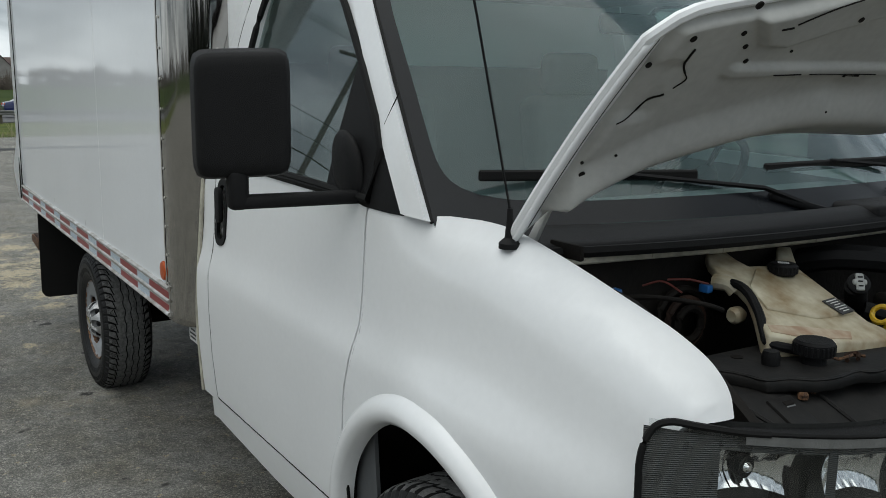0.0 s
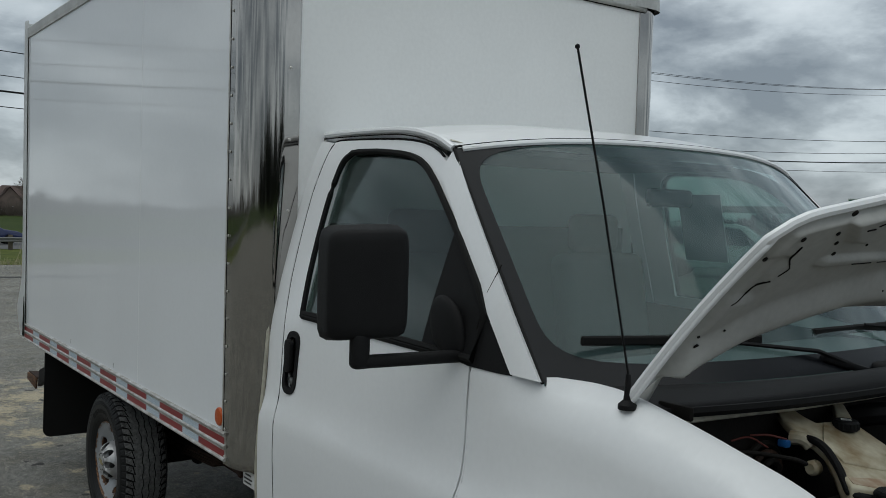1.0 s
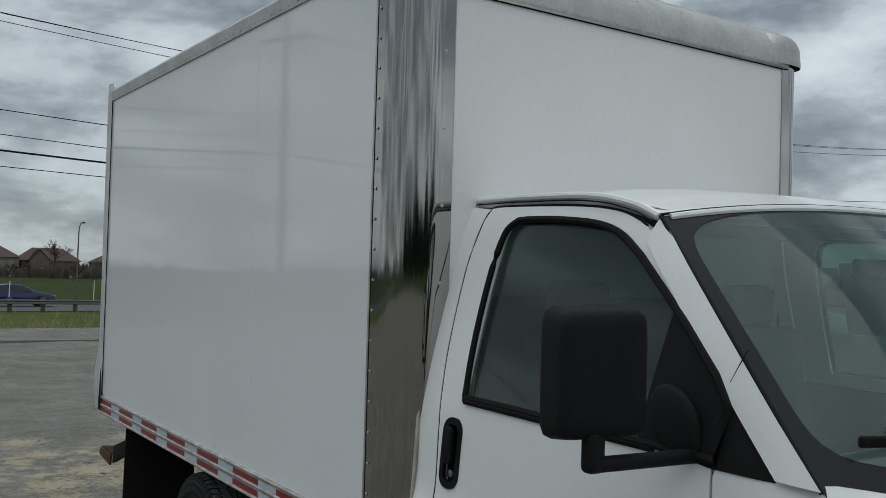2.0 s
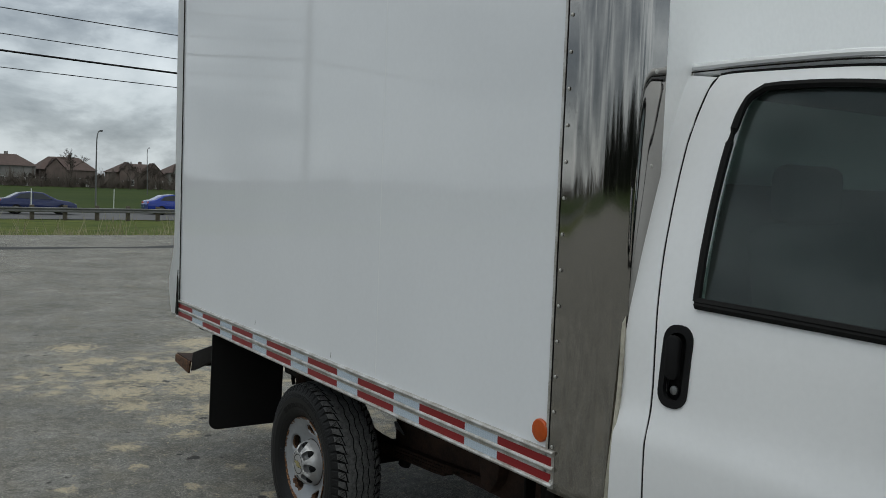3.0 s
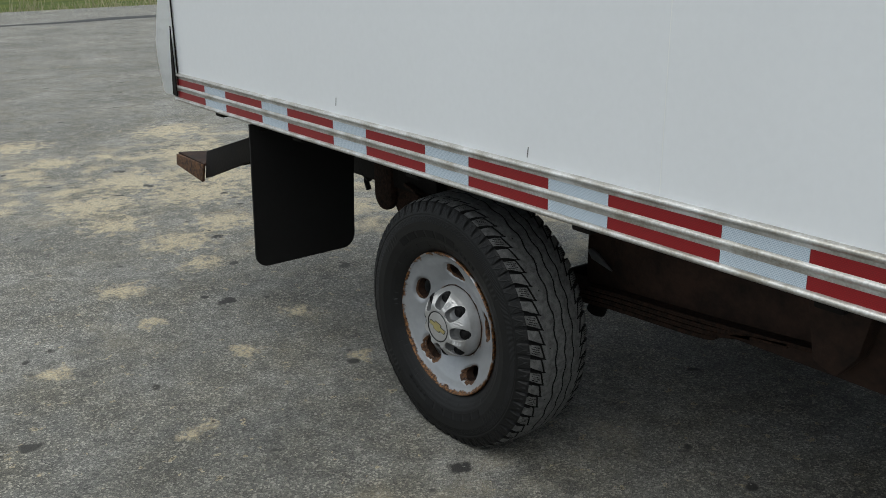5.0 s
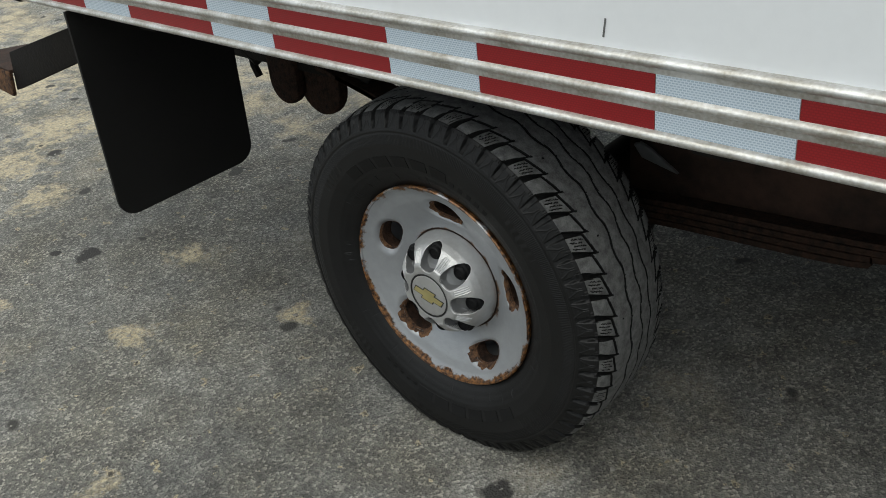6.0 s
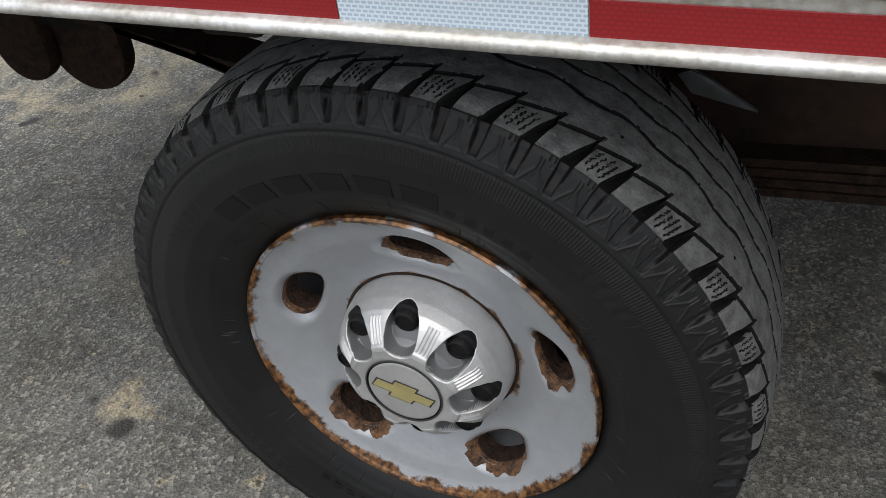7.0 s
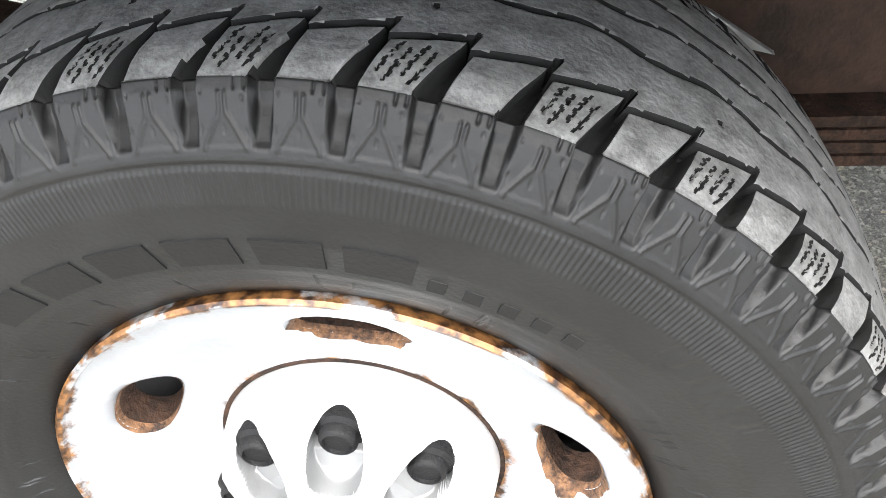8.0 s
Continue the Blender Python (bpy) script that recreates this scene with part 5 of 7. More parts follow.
part("pillar_seam", tube([(3.192, -side_y(3.19, 1.46) - 0.0035, 1.46), (3.205, -side_y(3.2, 1.55) - 0.003, 1.555), (3.23, -side_y(3.2, 1.61) + 0.004, 1.625)], 0.0016, 5), DARK, cab)

# roof with drip rails
nu, nv = 26, 30
u, v = np.meshgrid(np.linspace(0, 1, nu), np.linspace(-1, 1, nv), indexing="ij")
half = np.interp(u, [0, 0.75, 1], [0.752, 0.775, 0.795])
xf = 2.895 + 0.150 * (1 - v ** 2)
x = 2.03 + (xf - 2.03) * u
crown = 1 - np.abs(v) ** 3.0
zed = np.interp(u, [0, 0.5, 0.8, 1], [2.012, 2.006, 1.980, 1.938])
z = zed + crown * np.interp(u, [0, 0.5, 1], [0.055, 0.060, 0.050])
vv, qq = grid_mesh(np.stack([x, v * half, z], -1))
roof = from_arrays("roof", vv, qq, WHITE, cab, "white cab roof with peeling paint at its front edge")
md = roof.modifiers.new("thickness", "SOLIDIFY")
md.thickness = 0.02
for s in (-1, 1):
    part("drip_rail", tube(spline([(2.03, s * 0.752, 2.018), (2.3, s * 0.764, 2.016), (2.6, s * 0.778, 2.005), (2.78, s * 0.790, 1.974), (2.885, s * 0.800, 1.936)], 24), 0.011, 8), WHITE, cab)
    part("drip_gap", tube(spline([(2.03, s * 0.762, 2.004), (2.3, s * 0.774, 2.001), (2.6, s * 0.788, 1.990), (2.78, s * 0.800, 1.958), (2.87, s * 0.812, 1.922)], 24), 0.0022, 5), DARK, cab)
    part("rear_seam", tube(spline([(2.030, s * 0.76, 2.005), (2.012, s * 0.835, 1.85), (2.000, s * 0.893, 1.64), (2.018, s * 0.95, 1.40), (2.042, s * 0.985, 1.12), (2.03, s * 1.0, 0.85), (2.02, s * 0.985, 0.58)], 30), 0.007, 5), CREAM, cab, "cracked cream sealant bead")
part("roof_lip", tube([(2.899 + 0.150 * (1 - k * k), k * 0.795, 1.932 + 0.050 * (1 - abs(k) ** 3)) for k in np.linspace(-0.985, 0.985, 60)], 0.0095, 8), WHITE, cab)
flake = bmesh.new()
rng = random.Random(4)
for k in range(26):
    t = rng.random()
    px, py = 2.72 + 0.20 * rng.random() ** 0.6, -0.775 + 0.16 * t * t
    w = 0.004 + 0.014 * rng.random()
    ang = [a + rng.uniform(-0.3, 0.3) for a in np.linspace(0, math.tau, 7)[:-1]]
    zz = float(np.interp((px - 2.03) / 0.87, [0, 0.5, 0.8, 1], [2.012, 2.006, 1.980, 1.938])) + 0.052 * (1 - abs(py / 0.79) ** 3) + 0.0025
    flake.faces.new([flake.verts.new((px + w * math.cos(a) * rng.uniform(0.6, 1.3), py + 0.7 * w * math.sin(a) * rng.uniform(0.6, 1.3), zz - 0.25 * w * math.cos(a))) for a in ang])
part("peeled_spots", flake, CREAM, cab, "bare spots of peeled paint")

# windshield: glass, black border
nu, nv = 41, 25


def ws_point(a, b):
    """a across from -1 to 1, b from the foot to the top."""
    p0 = Vector((3.452 + 0.235 * (1 - abs(a) ** 2.2), a * 0.932, 1.352 + 0.012 * (1 - a * a)))
    p1 = Vector((2.888 + 0.150 * (1 - a * a), a * 0.800, 1.936 + 0.050 * (1 - abs(a) ** 3)))
    p = p0.lerp(p1, b)
    bow = 0.035 * math.sin(math.pi * b)
    return p + Vector((0.72 * bow * (1 - a * a), 0, 0.69 * bow * (1 - a * a)))


def ws_patch(a0, a1, b0, b1, n, m, off=0.0):
    nrm = Vector((0.7, 0, 0.71)) * off
    return np.array([[tuple(ws_point(a0 + (a1 - a0) * i / n, b0 + (b1 - b0) * j / m) + nrm) for j in range(m + 1)] for i in range(n + 1)])


vv, qq = grid_mesh(ws_patch(-1, 1, 0, 1, 40, 20))
ws = from_arrays("windshield", vv, qq, WINDSHIELD, truck, "green-tinted windshield with black border")
ws.visible_shadow = False
# the border is one band with round inner corners
b2 = bmesh.new()
square = [(2 * k / 24 - 1, -1) for k in range(24)] + [(1, 2 * k / 24 - 1) for k in range(24)] + [(1 - 2 * k / 24, 1) for k in range(24)] + [(-1, 1 - 2 * k / 24) for k in range(24)]
rings = []
for f in (0.0, 0.34, 0.67, 1.0):
    ring = []
    for c, d in square:
        nrm = (abs(c) ** 9 + abs(d) ** 9) ** (1 / 9)
        a1, b1 = 0.963 * c / nrm, 0.520 + 0.455 * d / nrm
        ring.append(b2.verts.new(ws_point(c + (a1 - c) * f, (0.5 + 0.5 * d) * (1 - f) + b1 * f) + Vector((0.002, 0, 0.002))))
    rings.append(ring)
for q0, q1 in zip(rings, rings[1:]):
    for k in range(96):
        b2.faces.new((q0[k], q0[(k + 1) % 96], q1[(k + 1) % 96], q1[k]))
part("black_border", b2, FRIT, ws, smooth=80)
part("top_seal", tube([ws_point(a, 1.0) + Vector((0.002, 0, 0.004)) for a in np.linspace(-1, 1, 24)], 0.004, 5), RUBBER, ws)
for s in (-1, 1):
    part("side_seal", tube([ws_point(s, b) + Vector((0, s * 0.002, 0)) for b in np.linspace(0.02, 1, 14)], 0.005, 5), RUBBER, ws)

# wipers
def wiper(tip, heel, pivot):
    arm = part("wiper", tube([pivot, Vector(pivot).lerp(Vector(heel), 0.5) + Vector((0.012, 0, 0.012)), Vector(tip).lerp(Vector(heel), 0.45) + Vector((0.012, 0, 0.012))], 0.008, 6, taper=0.6), BLACK, truck, "black windshield wiper")
    d = Vector(heel) - Vector(tip)
    part("blade", box((d.length, 0.012, 0.024), (Vector(tip) + Vector(heel)) / 2, 0.004, 1, d.to_track_quat("X", "Z").to_matrix()), RUBBER, arm)
    part("arm_cover", box((0.16, 0.022, 0.020), Vector(pivot).lerp(Vector(heel), 0.18), 0.006, 2, (Vector(heel) - Vector(pivot)).to_track_quat("X", "Z").to_matrix()), BLACK, arm)


wiper((3.452, -0.825, 1.458), (3.600, -0.330, 1.452), (3.70, -0.02, 1.366))
wiper((3.605, -0.110, 1.458), (3.60, 0.42, 1.458), (3.72, 0.52, 1.396))

# cowl: black vent panel between windshield and engine bay
nu, nv = 60, 8
u, v = np.meshgrid(np.linspace(-1, 1, nu), np.linspace(0, 1, nv), indexing="ij")
x0 = 3.455 + 0.235 * (1 - np.abs(u) ** 2.2)
x1 = 3.71 + 0.10 * (1 - np.abs(u) ** 2.4)
z = 1.352 + 0.02 * np.sin(v * math.pi) * (1 - u * u) - 0.010 * v ** 3
vv, qq = grid_mesh(np.stack([x0 + (x1 - x0) * v, u * 0.87, z], -1))
cowl = from_arrays("cowl_panel", vv, qq, BLACK, truck, "black plastic cowl panel below the windshield")
md = cowl.modifiers.new("thickness", "SOLIDIFY")
md.thickness = 0.006
part("cowl_lip", tube([(3.715 + 0.10 * (1 - abs(a) ** 2.4), a * 0.85, 1.338) for a in np.linspace(-1, 1, 40)], 0.012, 6), RUBBER, cowl)
flange = [(3.728, -0.81, 1.324), (3.732, -0.60, 1.319), (3.738, -0.40, 1.314), (3.745, -0.10, 1.312), (3.745, 0.30, 1.314), (3.730, 0.81, 1.324)]
fl = bmesh.new()
for p0, p1 in zip(flange, flange[1:]):
    d = Vector(p1) - Vector(p0)
    fl = box((d.length + 0.003, 0.022, 0.020), (Vector(p0) + Vector(p1)) / 2, 0.003, 1, d.to_track_quat("X", "Z").to_matrix(), fl)
part("firewall_flange", fl, CREAM, cowl, "dirty cream painted firewall flange")
vent = bmesh.new()
for k in range(9):
    for j in range(5):
        vent = box((0.020, 0.012, 0.004), (3.70 + 0.02 * j, 0.08 + 0.022 * k, 1.372 + 0.006 * math.sin(j)), 0.001, 1, None, vent)
part("intake_grille", vent, RUBBER, cowl)
part("intake_hump", box((0.13, 0.24, 0.05), (3.735, 0.17, 1.355), 0.018, 3), BLACK, cowl)

# hood, propped open about its rear hinges
HOOD_A = radians(46.4)
hood_pose = pose(3.665, 0, 1.378) @ Matrix.Rotation(-HOOD_A, 4, "Y")
HT = [0, 0.21, 0.34, 0.45, 0.58, 0.70, 0.81, 0.90, 0.945, 0.972, 1.0]
H_REAR = [0.205, 0.217, 0.222, 0.216, 0.190, 0.160, 0.130, 0.098, 0.060, 0.005, -0.035]
H_FRONT = [0.725, 0.715, 0.695, 0.672, 0.622, 0.582, 0.560, 0.545, 0.532, 0.512, 0.455]


def hood_sy(t, q):
    """Distance from the hinge line and side position for a share across and a share along."""
    a = abs(t)
    near = [min(1.0, abs(a + k)) for k in (-0.024, -0.012, 0.0, 0.012, 0.024)]
    sr, sf = float(np.mean(np.interp(near, HT, H_REAR))), float(np.mean(np.interp(near, HT, H_FRONT)))
    s = sr + (sf - sr) * q
    return s, t * float(np.interp(s, [-0.04, 0.1, 0.44, 0.75], [0.918, 0.914, 0.902, 0.892]))


def hood_z(s, y):
    c = 1 - (abs(y) / 0.9) ** 2.5
    return 0.030 * c + 0.022 * math.sin(max(0, min(1, s / 0.7)) * math.pi) - 0.012 - 0.10 * max(0, s - 0.56) ** 2 / 0.06


ts, qs = np.linspace(-1, 1, 61), np.linspace(0, 1, 34)
co = np.array([[(*hood_sy(t, q), hood_z(*hood_sy(t, q)) - 0.018 * max(0, (abs(t) - 0.95) / 0.05) ** 2) for q in qs] for t in ts])
vv, qq = grid_mesh(co)
hood = from_arrays("hood", vv, qq, WHITE, truck, "white hood standing open", hood_pose)
md = hood.modifiers.new("thickness", "SOLIDIFY")
md.thickness, md.offset = 0.010, 1


def bay_of(v, lo, hi, soft):
    """1 inside a stretch, falling to 0 over its soft border."""
    return max(0.0, min(1.0, (v - lo) / soft)) * max(0.0, min(1.0, (hi - v) / soft))


def ease(k):
    return k * k * (3 - 2 * k)


def rib(s, y):
    """Depth of the pressed inner frame: a rolled rail along the rear edge, pockets at the sides, a sunken bay ahead."""
    a = abs(y)
    s_e = float(np.interp(a / 0.922, HT, H_REAR))
    s_r = s_e + float(np.interp(a, [0, 0.45, 0.72, 0.87], [0.085, 0.080, 0.085, 0.045]))
    k = (s - s_e) / (s_r - s_e)
    if k < 1:
        h = 0.010 + 0.044 * ease(max(0.0, k))
    else:
        h = 0.054 - 0.026 * ease(min(1.0, (s - s_r) / 0.075))
    # side pocket inside the hooked slots
    h -= 0.012 * ease(bay_of(s, 0.30, 0.455, 0.03) * bay_of(a, 0.79 - 0.25 * abs(s - 0.39), 0.90, 0.018))
    # lip across, then the flat front bay
    h += 0.012 * ease(bay_of(s, 0.405, 0.440, 0.010) * bay_of(a, 0.18, 0.68, 0.02))
    line = float(np.interp(a, [0.0, 0.30, 0.40, 0.51, 0.593, 0.646, 0.70, 0.76], [0.60, 0.575, 0.549, 0.505, 0.470, 0.478, 0.53, 0.60]))
    h += 0.014 * ease(max(0.0, min(1.0, (s - line) / 0.018)))
    # raised dimple lobes
    h -= 0.010 * math.exp(-((s - 0.375) / 0.030) ** 2 - ((a - 0.313) / 0.045) ** 2)
    h -= 0.008 * math.exp(-((s - 0.20) / 0.030) ** 2 - ((a - 0.845) / 0.022) ** 2)
    return h


ts2, qs2 = np.linspace(-0.965, 0.965, 210), np.linspace(0.005, 0.985, 110)
co = []
for t in ts2:
    row = []
    for q in qs2:
        s, y = hood_sy(t, q)
        rim = min(1.0, (0.965 - abs(t)) / 0.03, q / 0.02, (0.985 - q) / 0.05)
        row.append((s, y, hood_z(s, y) - 0.004 - rib(s, y) * ease(max(0.0, rim))))
    co.append(row)
vv, qq = grid_mesh(np.array(co))
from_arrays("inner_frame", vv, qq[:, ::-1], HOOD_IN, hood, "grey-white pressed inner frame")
for s, y, r in ((0.432, -0.862, 0.010), (0.497, -0.822, 0.011), (0.508, -0.712, 0.009), (0.478, -0.679, 0.009), (0.444, -0.645, 0.009), (0.568, -0.735, 0.013), (0.466, -0.545, 0.005), (0.506, -0.513, 0.009), (0.555, -0.465, 0.010), (0.215, -0.868, 0.006), (0.185, -0.850, 0.011), (0.23, -0.80, 0.005), (0.325, -0.31, 0.004), (0.36, 0.10, 0.012), (0.60, 0.15, 0.012), (0.52, 0.44, 0.010), (0.43, 0.66, 0.010)):
    zz, r = hood_z(s, y) - 0.0055 - rib(s, y), r * 0.48
    part("access_hole", lathe([(r * 1.15, 0.002), (r * 1.15, -0.0006), (0.00001, -0.0006)], 14, "z", at=(s, y, zz)), DARK, hood)


def hood_slot(pts, r):
    part("press_slot", tube(spline([(s, y, hood_z(s, y) - 0.005 - rib(s, y)) for s, y in pts], 10), r * 0.62, 6), DARK, hood)


hood_slot([(0.474, -0.798), (0.455, -0.797), (0.435, -0.788), (0.420, -0.775)], 0.0032)
hood_slot([(0.420, -0.775), (0.405, -0.760), (0.385, -0.775)], 0.0020)
hood_slot([(0.372, -0.786), (0.348, -0.800), (0.325, -0.811)], 0.0030)
hood_slot([(0.325, -0.811), (0.312, -0.830), (0.306, -0.848)], 0.0016)
hood_slot([(0.540, -0.62), (0.575, -0.565), (0.604, -0.515)], 0.0022)
hood_slot([(0.528, -0.648), (0.533, -0.624)], 0.0030)
hood_slot([(0.419, -0.555), (0.419, -0.52), (0.420, -0.480)], 0.0022)
hood_slot([(0.420, -0.455), (0.420, -0.40), (0.419, -0.25)], 0.0016)
hood_slot([(0.415, -0.345), (0.404, -0.322), (0.416, -0.30)], 0.0055)
HINGE = [(3.652, 1.35), (3.687, 1.401), (3.727, 1.46), (3.735, 1.469), (3.754, 1.495), (3.758, 1.489), (3.752, 1.462), (3.712, 1.408), (3.68, 1.355)]
HINGE_HOOK = [(3.687, 1.4), (3.664, 1.391), (3.66, 1.381), (3.644, 1.379), (3.652, 1.398), (3.683, 1.415), (3.701, 1.417)]
for s in (-1, 1):
    arm_h = prism(HINGE, 0.010, "y", s * 0.845 - 0.005, 0.0015)
    arm_h = join(arm_h, prism(HINGE_HOOK, 0.008, "y", s * 0.845 - 0.004, 0.0015))
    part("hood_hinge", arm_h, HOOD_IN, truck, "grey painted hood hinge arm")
    part("hinge_plate", box((0.09, 0.012, 0.03), (3.735, s * 0.815, 1.345), 0.004, 2), DARK, truck)
    part("flange_gap", tube([(hood_sy(s * 0.964, q)[0], hood_sy(s * 0.964, q)[1], hood_z(*hood_sy(s * 0.964, q)) - 0.010) for q in np.linspace(0.02, 0.93, 26)], 0.0032, 5), DARK, hood)
edge = [(-0.992, q) for q in np.linspace(0.0, 1.0, 24)] + [(t, 1.0) for t in np.linspace(-0.985, 0.985, 70)] + [(0.992, q) for q in np.linspace(1.0, 0.0, 24)]
part("hood_rim", tube([(*hood_sy(t, q), hood_z(*hood_sy(t, q)) - 0.010) for t, q in edge], 0.0105, 8), WHITE, hood)

# antenna
ant = part("antenna", lathe([(0.020, 0), (0.020, 0.010), (0.014, 0.016), (0.009, 0.020), (0.0065, 0.05), (0.0055, 0.075), (0.00001, 0.075)], 16, "z", at=(3.690, -0.916, 1.350)), BLACK, truck, "thin black radio antenna")
part("rod", tube([(3.690, -0.916, 1.42), (3.668, -0.984, 1.77), (3.645, -1.054, 2.098)], 0.0026, 6), BLACK, ant)
part("tip", lathe([(0.00001, 0.006), (0.005, 0.003), (0.005, -0.003), (0.00001, -0.006)], 8, "z", at=(3.645, -1.054, 2.098)), BLACK, ant)

# mirrors
for s in (-1, 1):
    b2 = bmesh.new()
    bmesh.ops.create_cube(b2, size=2.0)
    bmesh.ops.subdivide_edges(b2, edges=b2.edges[:], cuts=9, use_grid_fill=True)
    for vt in b2.verts:
        p = vt.co
        m1 = (abs(p.x) ** 9 + abs(p.y) ** 9 + abs(p.z) ** 9) ** (1 / 9)
        q = p / m1
        k = 1 - 0.05 * (q.x + 1)
        vt.co = Vector((q.x * 0.052 + 0.010 * q.z * 0, q.y * 0.111 * k, q.z * 0.146 * k + 0.004 * q.y))
    mirror = part("side_mirror", b2, MIRROR_PLASTIC, truck, "large black towing-style side mirror", pose(3.084, s * 1.205, 1.574, 0, 0, s * 17), smooth=60)
    part("mirror_glass", box((0.004, 0.165, 0.22), (-0.053, 0, 0), 0.002), CHROME, mirror)
    arm_b = box((0.036, 0.30, 0.032), (3.122, s * 1.085, 1.384), 0.012, 3, Euler((0, 0, s * 0.10)).to_matrix())
    arm_b = box((0.040, 0.046, 0.090), (3.107, s * 1.228, 1.412), 0.014, 3, None, arm_b)
    part("mirror_arm", arm_b, MIRROR_PLASTIC, truck, "black mirror arm")
    b3 = bmesh.new()
    bmesh.ops.create_icosphere(b3, subdivisions=3, radius=1)
    for vt in b3.verts:
        c = vt.co
        vt.co = Vector((3.085 + (0.070 + 0.02 * c.z) * c.x - 0.03 * c.z, s * (0.945 + 0.024 * c.y), 1.420 + (0.115 if c.z > 0 else 0.055) * c.z))
    part("mirror_mount", b3, MIRROR_PLASTIC, truck, "rounded black mirror mount", smooth=60)

# headlamps and grille
def lamp_x(y):
    return 4.325 - 0.175 * max(0, (abs(y) - 0.55) / 0.45) ** 2.2


def lamp_drop(y):
    """The lens sinks a little towards the grille."""
    return 0.012 + (0.085 * (0.90 - y) if y < 0.90 else -0.16 * (y - 0.90))


def lamp_sheet(s, y0, y1, z0, z1, back, ny=14, nz=8):
    """A curved sheet that follows the lens at a depth behind it."""
    co = np.array([[(lamp_x(y) - back, s * y, z - lamp_drop(y)) for z in np.linspace(z0, z1, nz)] for y in np.linspace(y0, y1, ny)])
    vv, qq = grid_mesh(co)
    return vv, qq if s > 0 else qq[:, ::-1]


def lamp_cover(s, y0, y1, z, depth, ny=22):
    """The top of the housing, from the lens's upper edge backwards."""
    co = np.array([[(lamp_x(y) - depth * k, s * y, z - lamp_drop(y) - 0.012 * k) for k in np.linspace(0, 1, 4)] for y in np.linspace(y0, y1, ny)])
    vv, qq = grid_mesh(co)
    return vv, qq if s < 0 else qq[:, ::-1]


for s in (-1, 1):
    lamp = from_arrays("headlamp", *lamp_sheet(s, 0.40, 1.000, 0.945, 1.184, 0.0, 26), LENS, truck, "clear headlamp lens with silver reflectors")
    from_arrays("lamp_bowl", *lamp_sheet(s, 0.40, 0.912, 0.945, 1.180, 0.070), LAMP_DARK, lamp, "dark lamp housing")
    from_arrays("lamp_cover", *lamp_cover(s, 0.40, 0.865, 1.1835, 0.075), BLACK, lamp, "black upper lamp housing")
    for y0, y1, z0, z1 in ((0.912, 1.000, 0.948, 1.170), (0.40, 0.912, 1.152, 1.170), (0.750, 0.766, 0.985, 1.152), (0.40, 0.55, 0.985, 1.152), (0.40, 0.912, 0.948, 0.985)):
        from_arrays("ribbed_panel", *lamp_sheet(s, y0, y1, z0, z1, 0.010), HATCH, lamp, "smoked grey lens plastic with fine lines")
    from_arrays("top_strip", *lamp_sheet(s, 0.40, 0.890, 1.166, 1.180, -0.0015), LAMP_GREY, lamp)
    rb = [(lamp_x(y) + 0.002, s * y, 1.184 - lamp_drop(y)) for y in np.linspace(0.86, 0.950, 6)]
    rb += [(lamp_x(0.975), s * 0.976, 1.184), (lamp_x(0.99) - 0.003, s * 0.993, 1.175), (lamp_x(0.995) - 0.007, s * 1.004, 1.150)] + [(lamp_x(0.996) - 0.010, s * 1.008, z) for z in np.linspace(1.12, 0.945, 6)]
    part("lamp_gasket", tube(spline(rb, 50), 0.0055, 6), RUBBER, lamp, "thin black lamp gasket")
    part("top_seal", tube([(lamp_x(y) + 0.001, s * y, 1.184 - lamp_drop(y)) for y in np.linspace(0.40, 0.87, 20)], 0.0030, 6), RUBBER, lamp)
    for y_out, y_in, y_end in ((0.912, 0.800, 0.766), (0.750, 0.640, 0.55)):
        # the fluted outer part of the reflector, with a bowed lower edge
        rc = []
        for a in np.linspace(0, 1, 80):
            row = []
            for b in np.linspace(0, 1, 18):
                y = y_in + (y_out - y_in) * a + 0.010 * (1 - b) * (0.5 - a)
                z = 1.080 + 0.010 * math.sin(math.pi * a) + (0.070 - 0.010 * math.sin(math.pi * a)) * b
                deep = 0.024 + 0.030 * math.sin(math.pi * min(1.0, 0.15 + 0.8 * b)) * math.sin(math.pi * (0.10 + 0.75 * a))
                row.append((lamp_x(y) - deep + 0.0022 * abs(math.sin(a * 22)) * (1 if a < 0.75 else 0), s * y, z - lamp_drop(y)))
            rc.append(row)
        vv, qq = grid_mesh(np.array(rc))
        from_arrays("reflector", vv, qq if s > 0 else qq[:, ::-1], CHROME, lamp, "fluted silver reflector")
        # dark sheet stands in for dark ground mirrored in the reflector
        from_arrays("painted_reflection", *lamp_sheet(s, y_end, y_out, 0.985, 1.152, 0.056), LAMP_DARK, lamp, "dark smooth lamp bowl")
        if y_out > 0.9:
            at = (lamp_x(0.865) - 0.030, s * 0.865, 1.108)
            part("bulb", lathe([(0.00001, 0.010), (0.005, 0.0085), (0.0085, 0.004), (0.009, -0.004), (0.006, -0.02)], 14, "x", at=at), CHROME, lamp)
            part("bulb_ring", lathe([(0.010, -0.006), (0.010, -0.001), (0.017, 0.001), (0.018, -0.006), (0.014, -0.02)], 20, "x", at=at), BLACK, lamp)
b2 = box((0.05, 1.0, 0.20), (4.31, 0, 1.05), 0.02)
grille = part("grille", b2, BLACK, truck, "black front grille")
for k in range(5):
    part("grille_bar", box((0.02, 0.78, 0.014), (4.342, 0, 0.975 + 0.037 * k), 0.004), BLACK, grille)
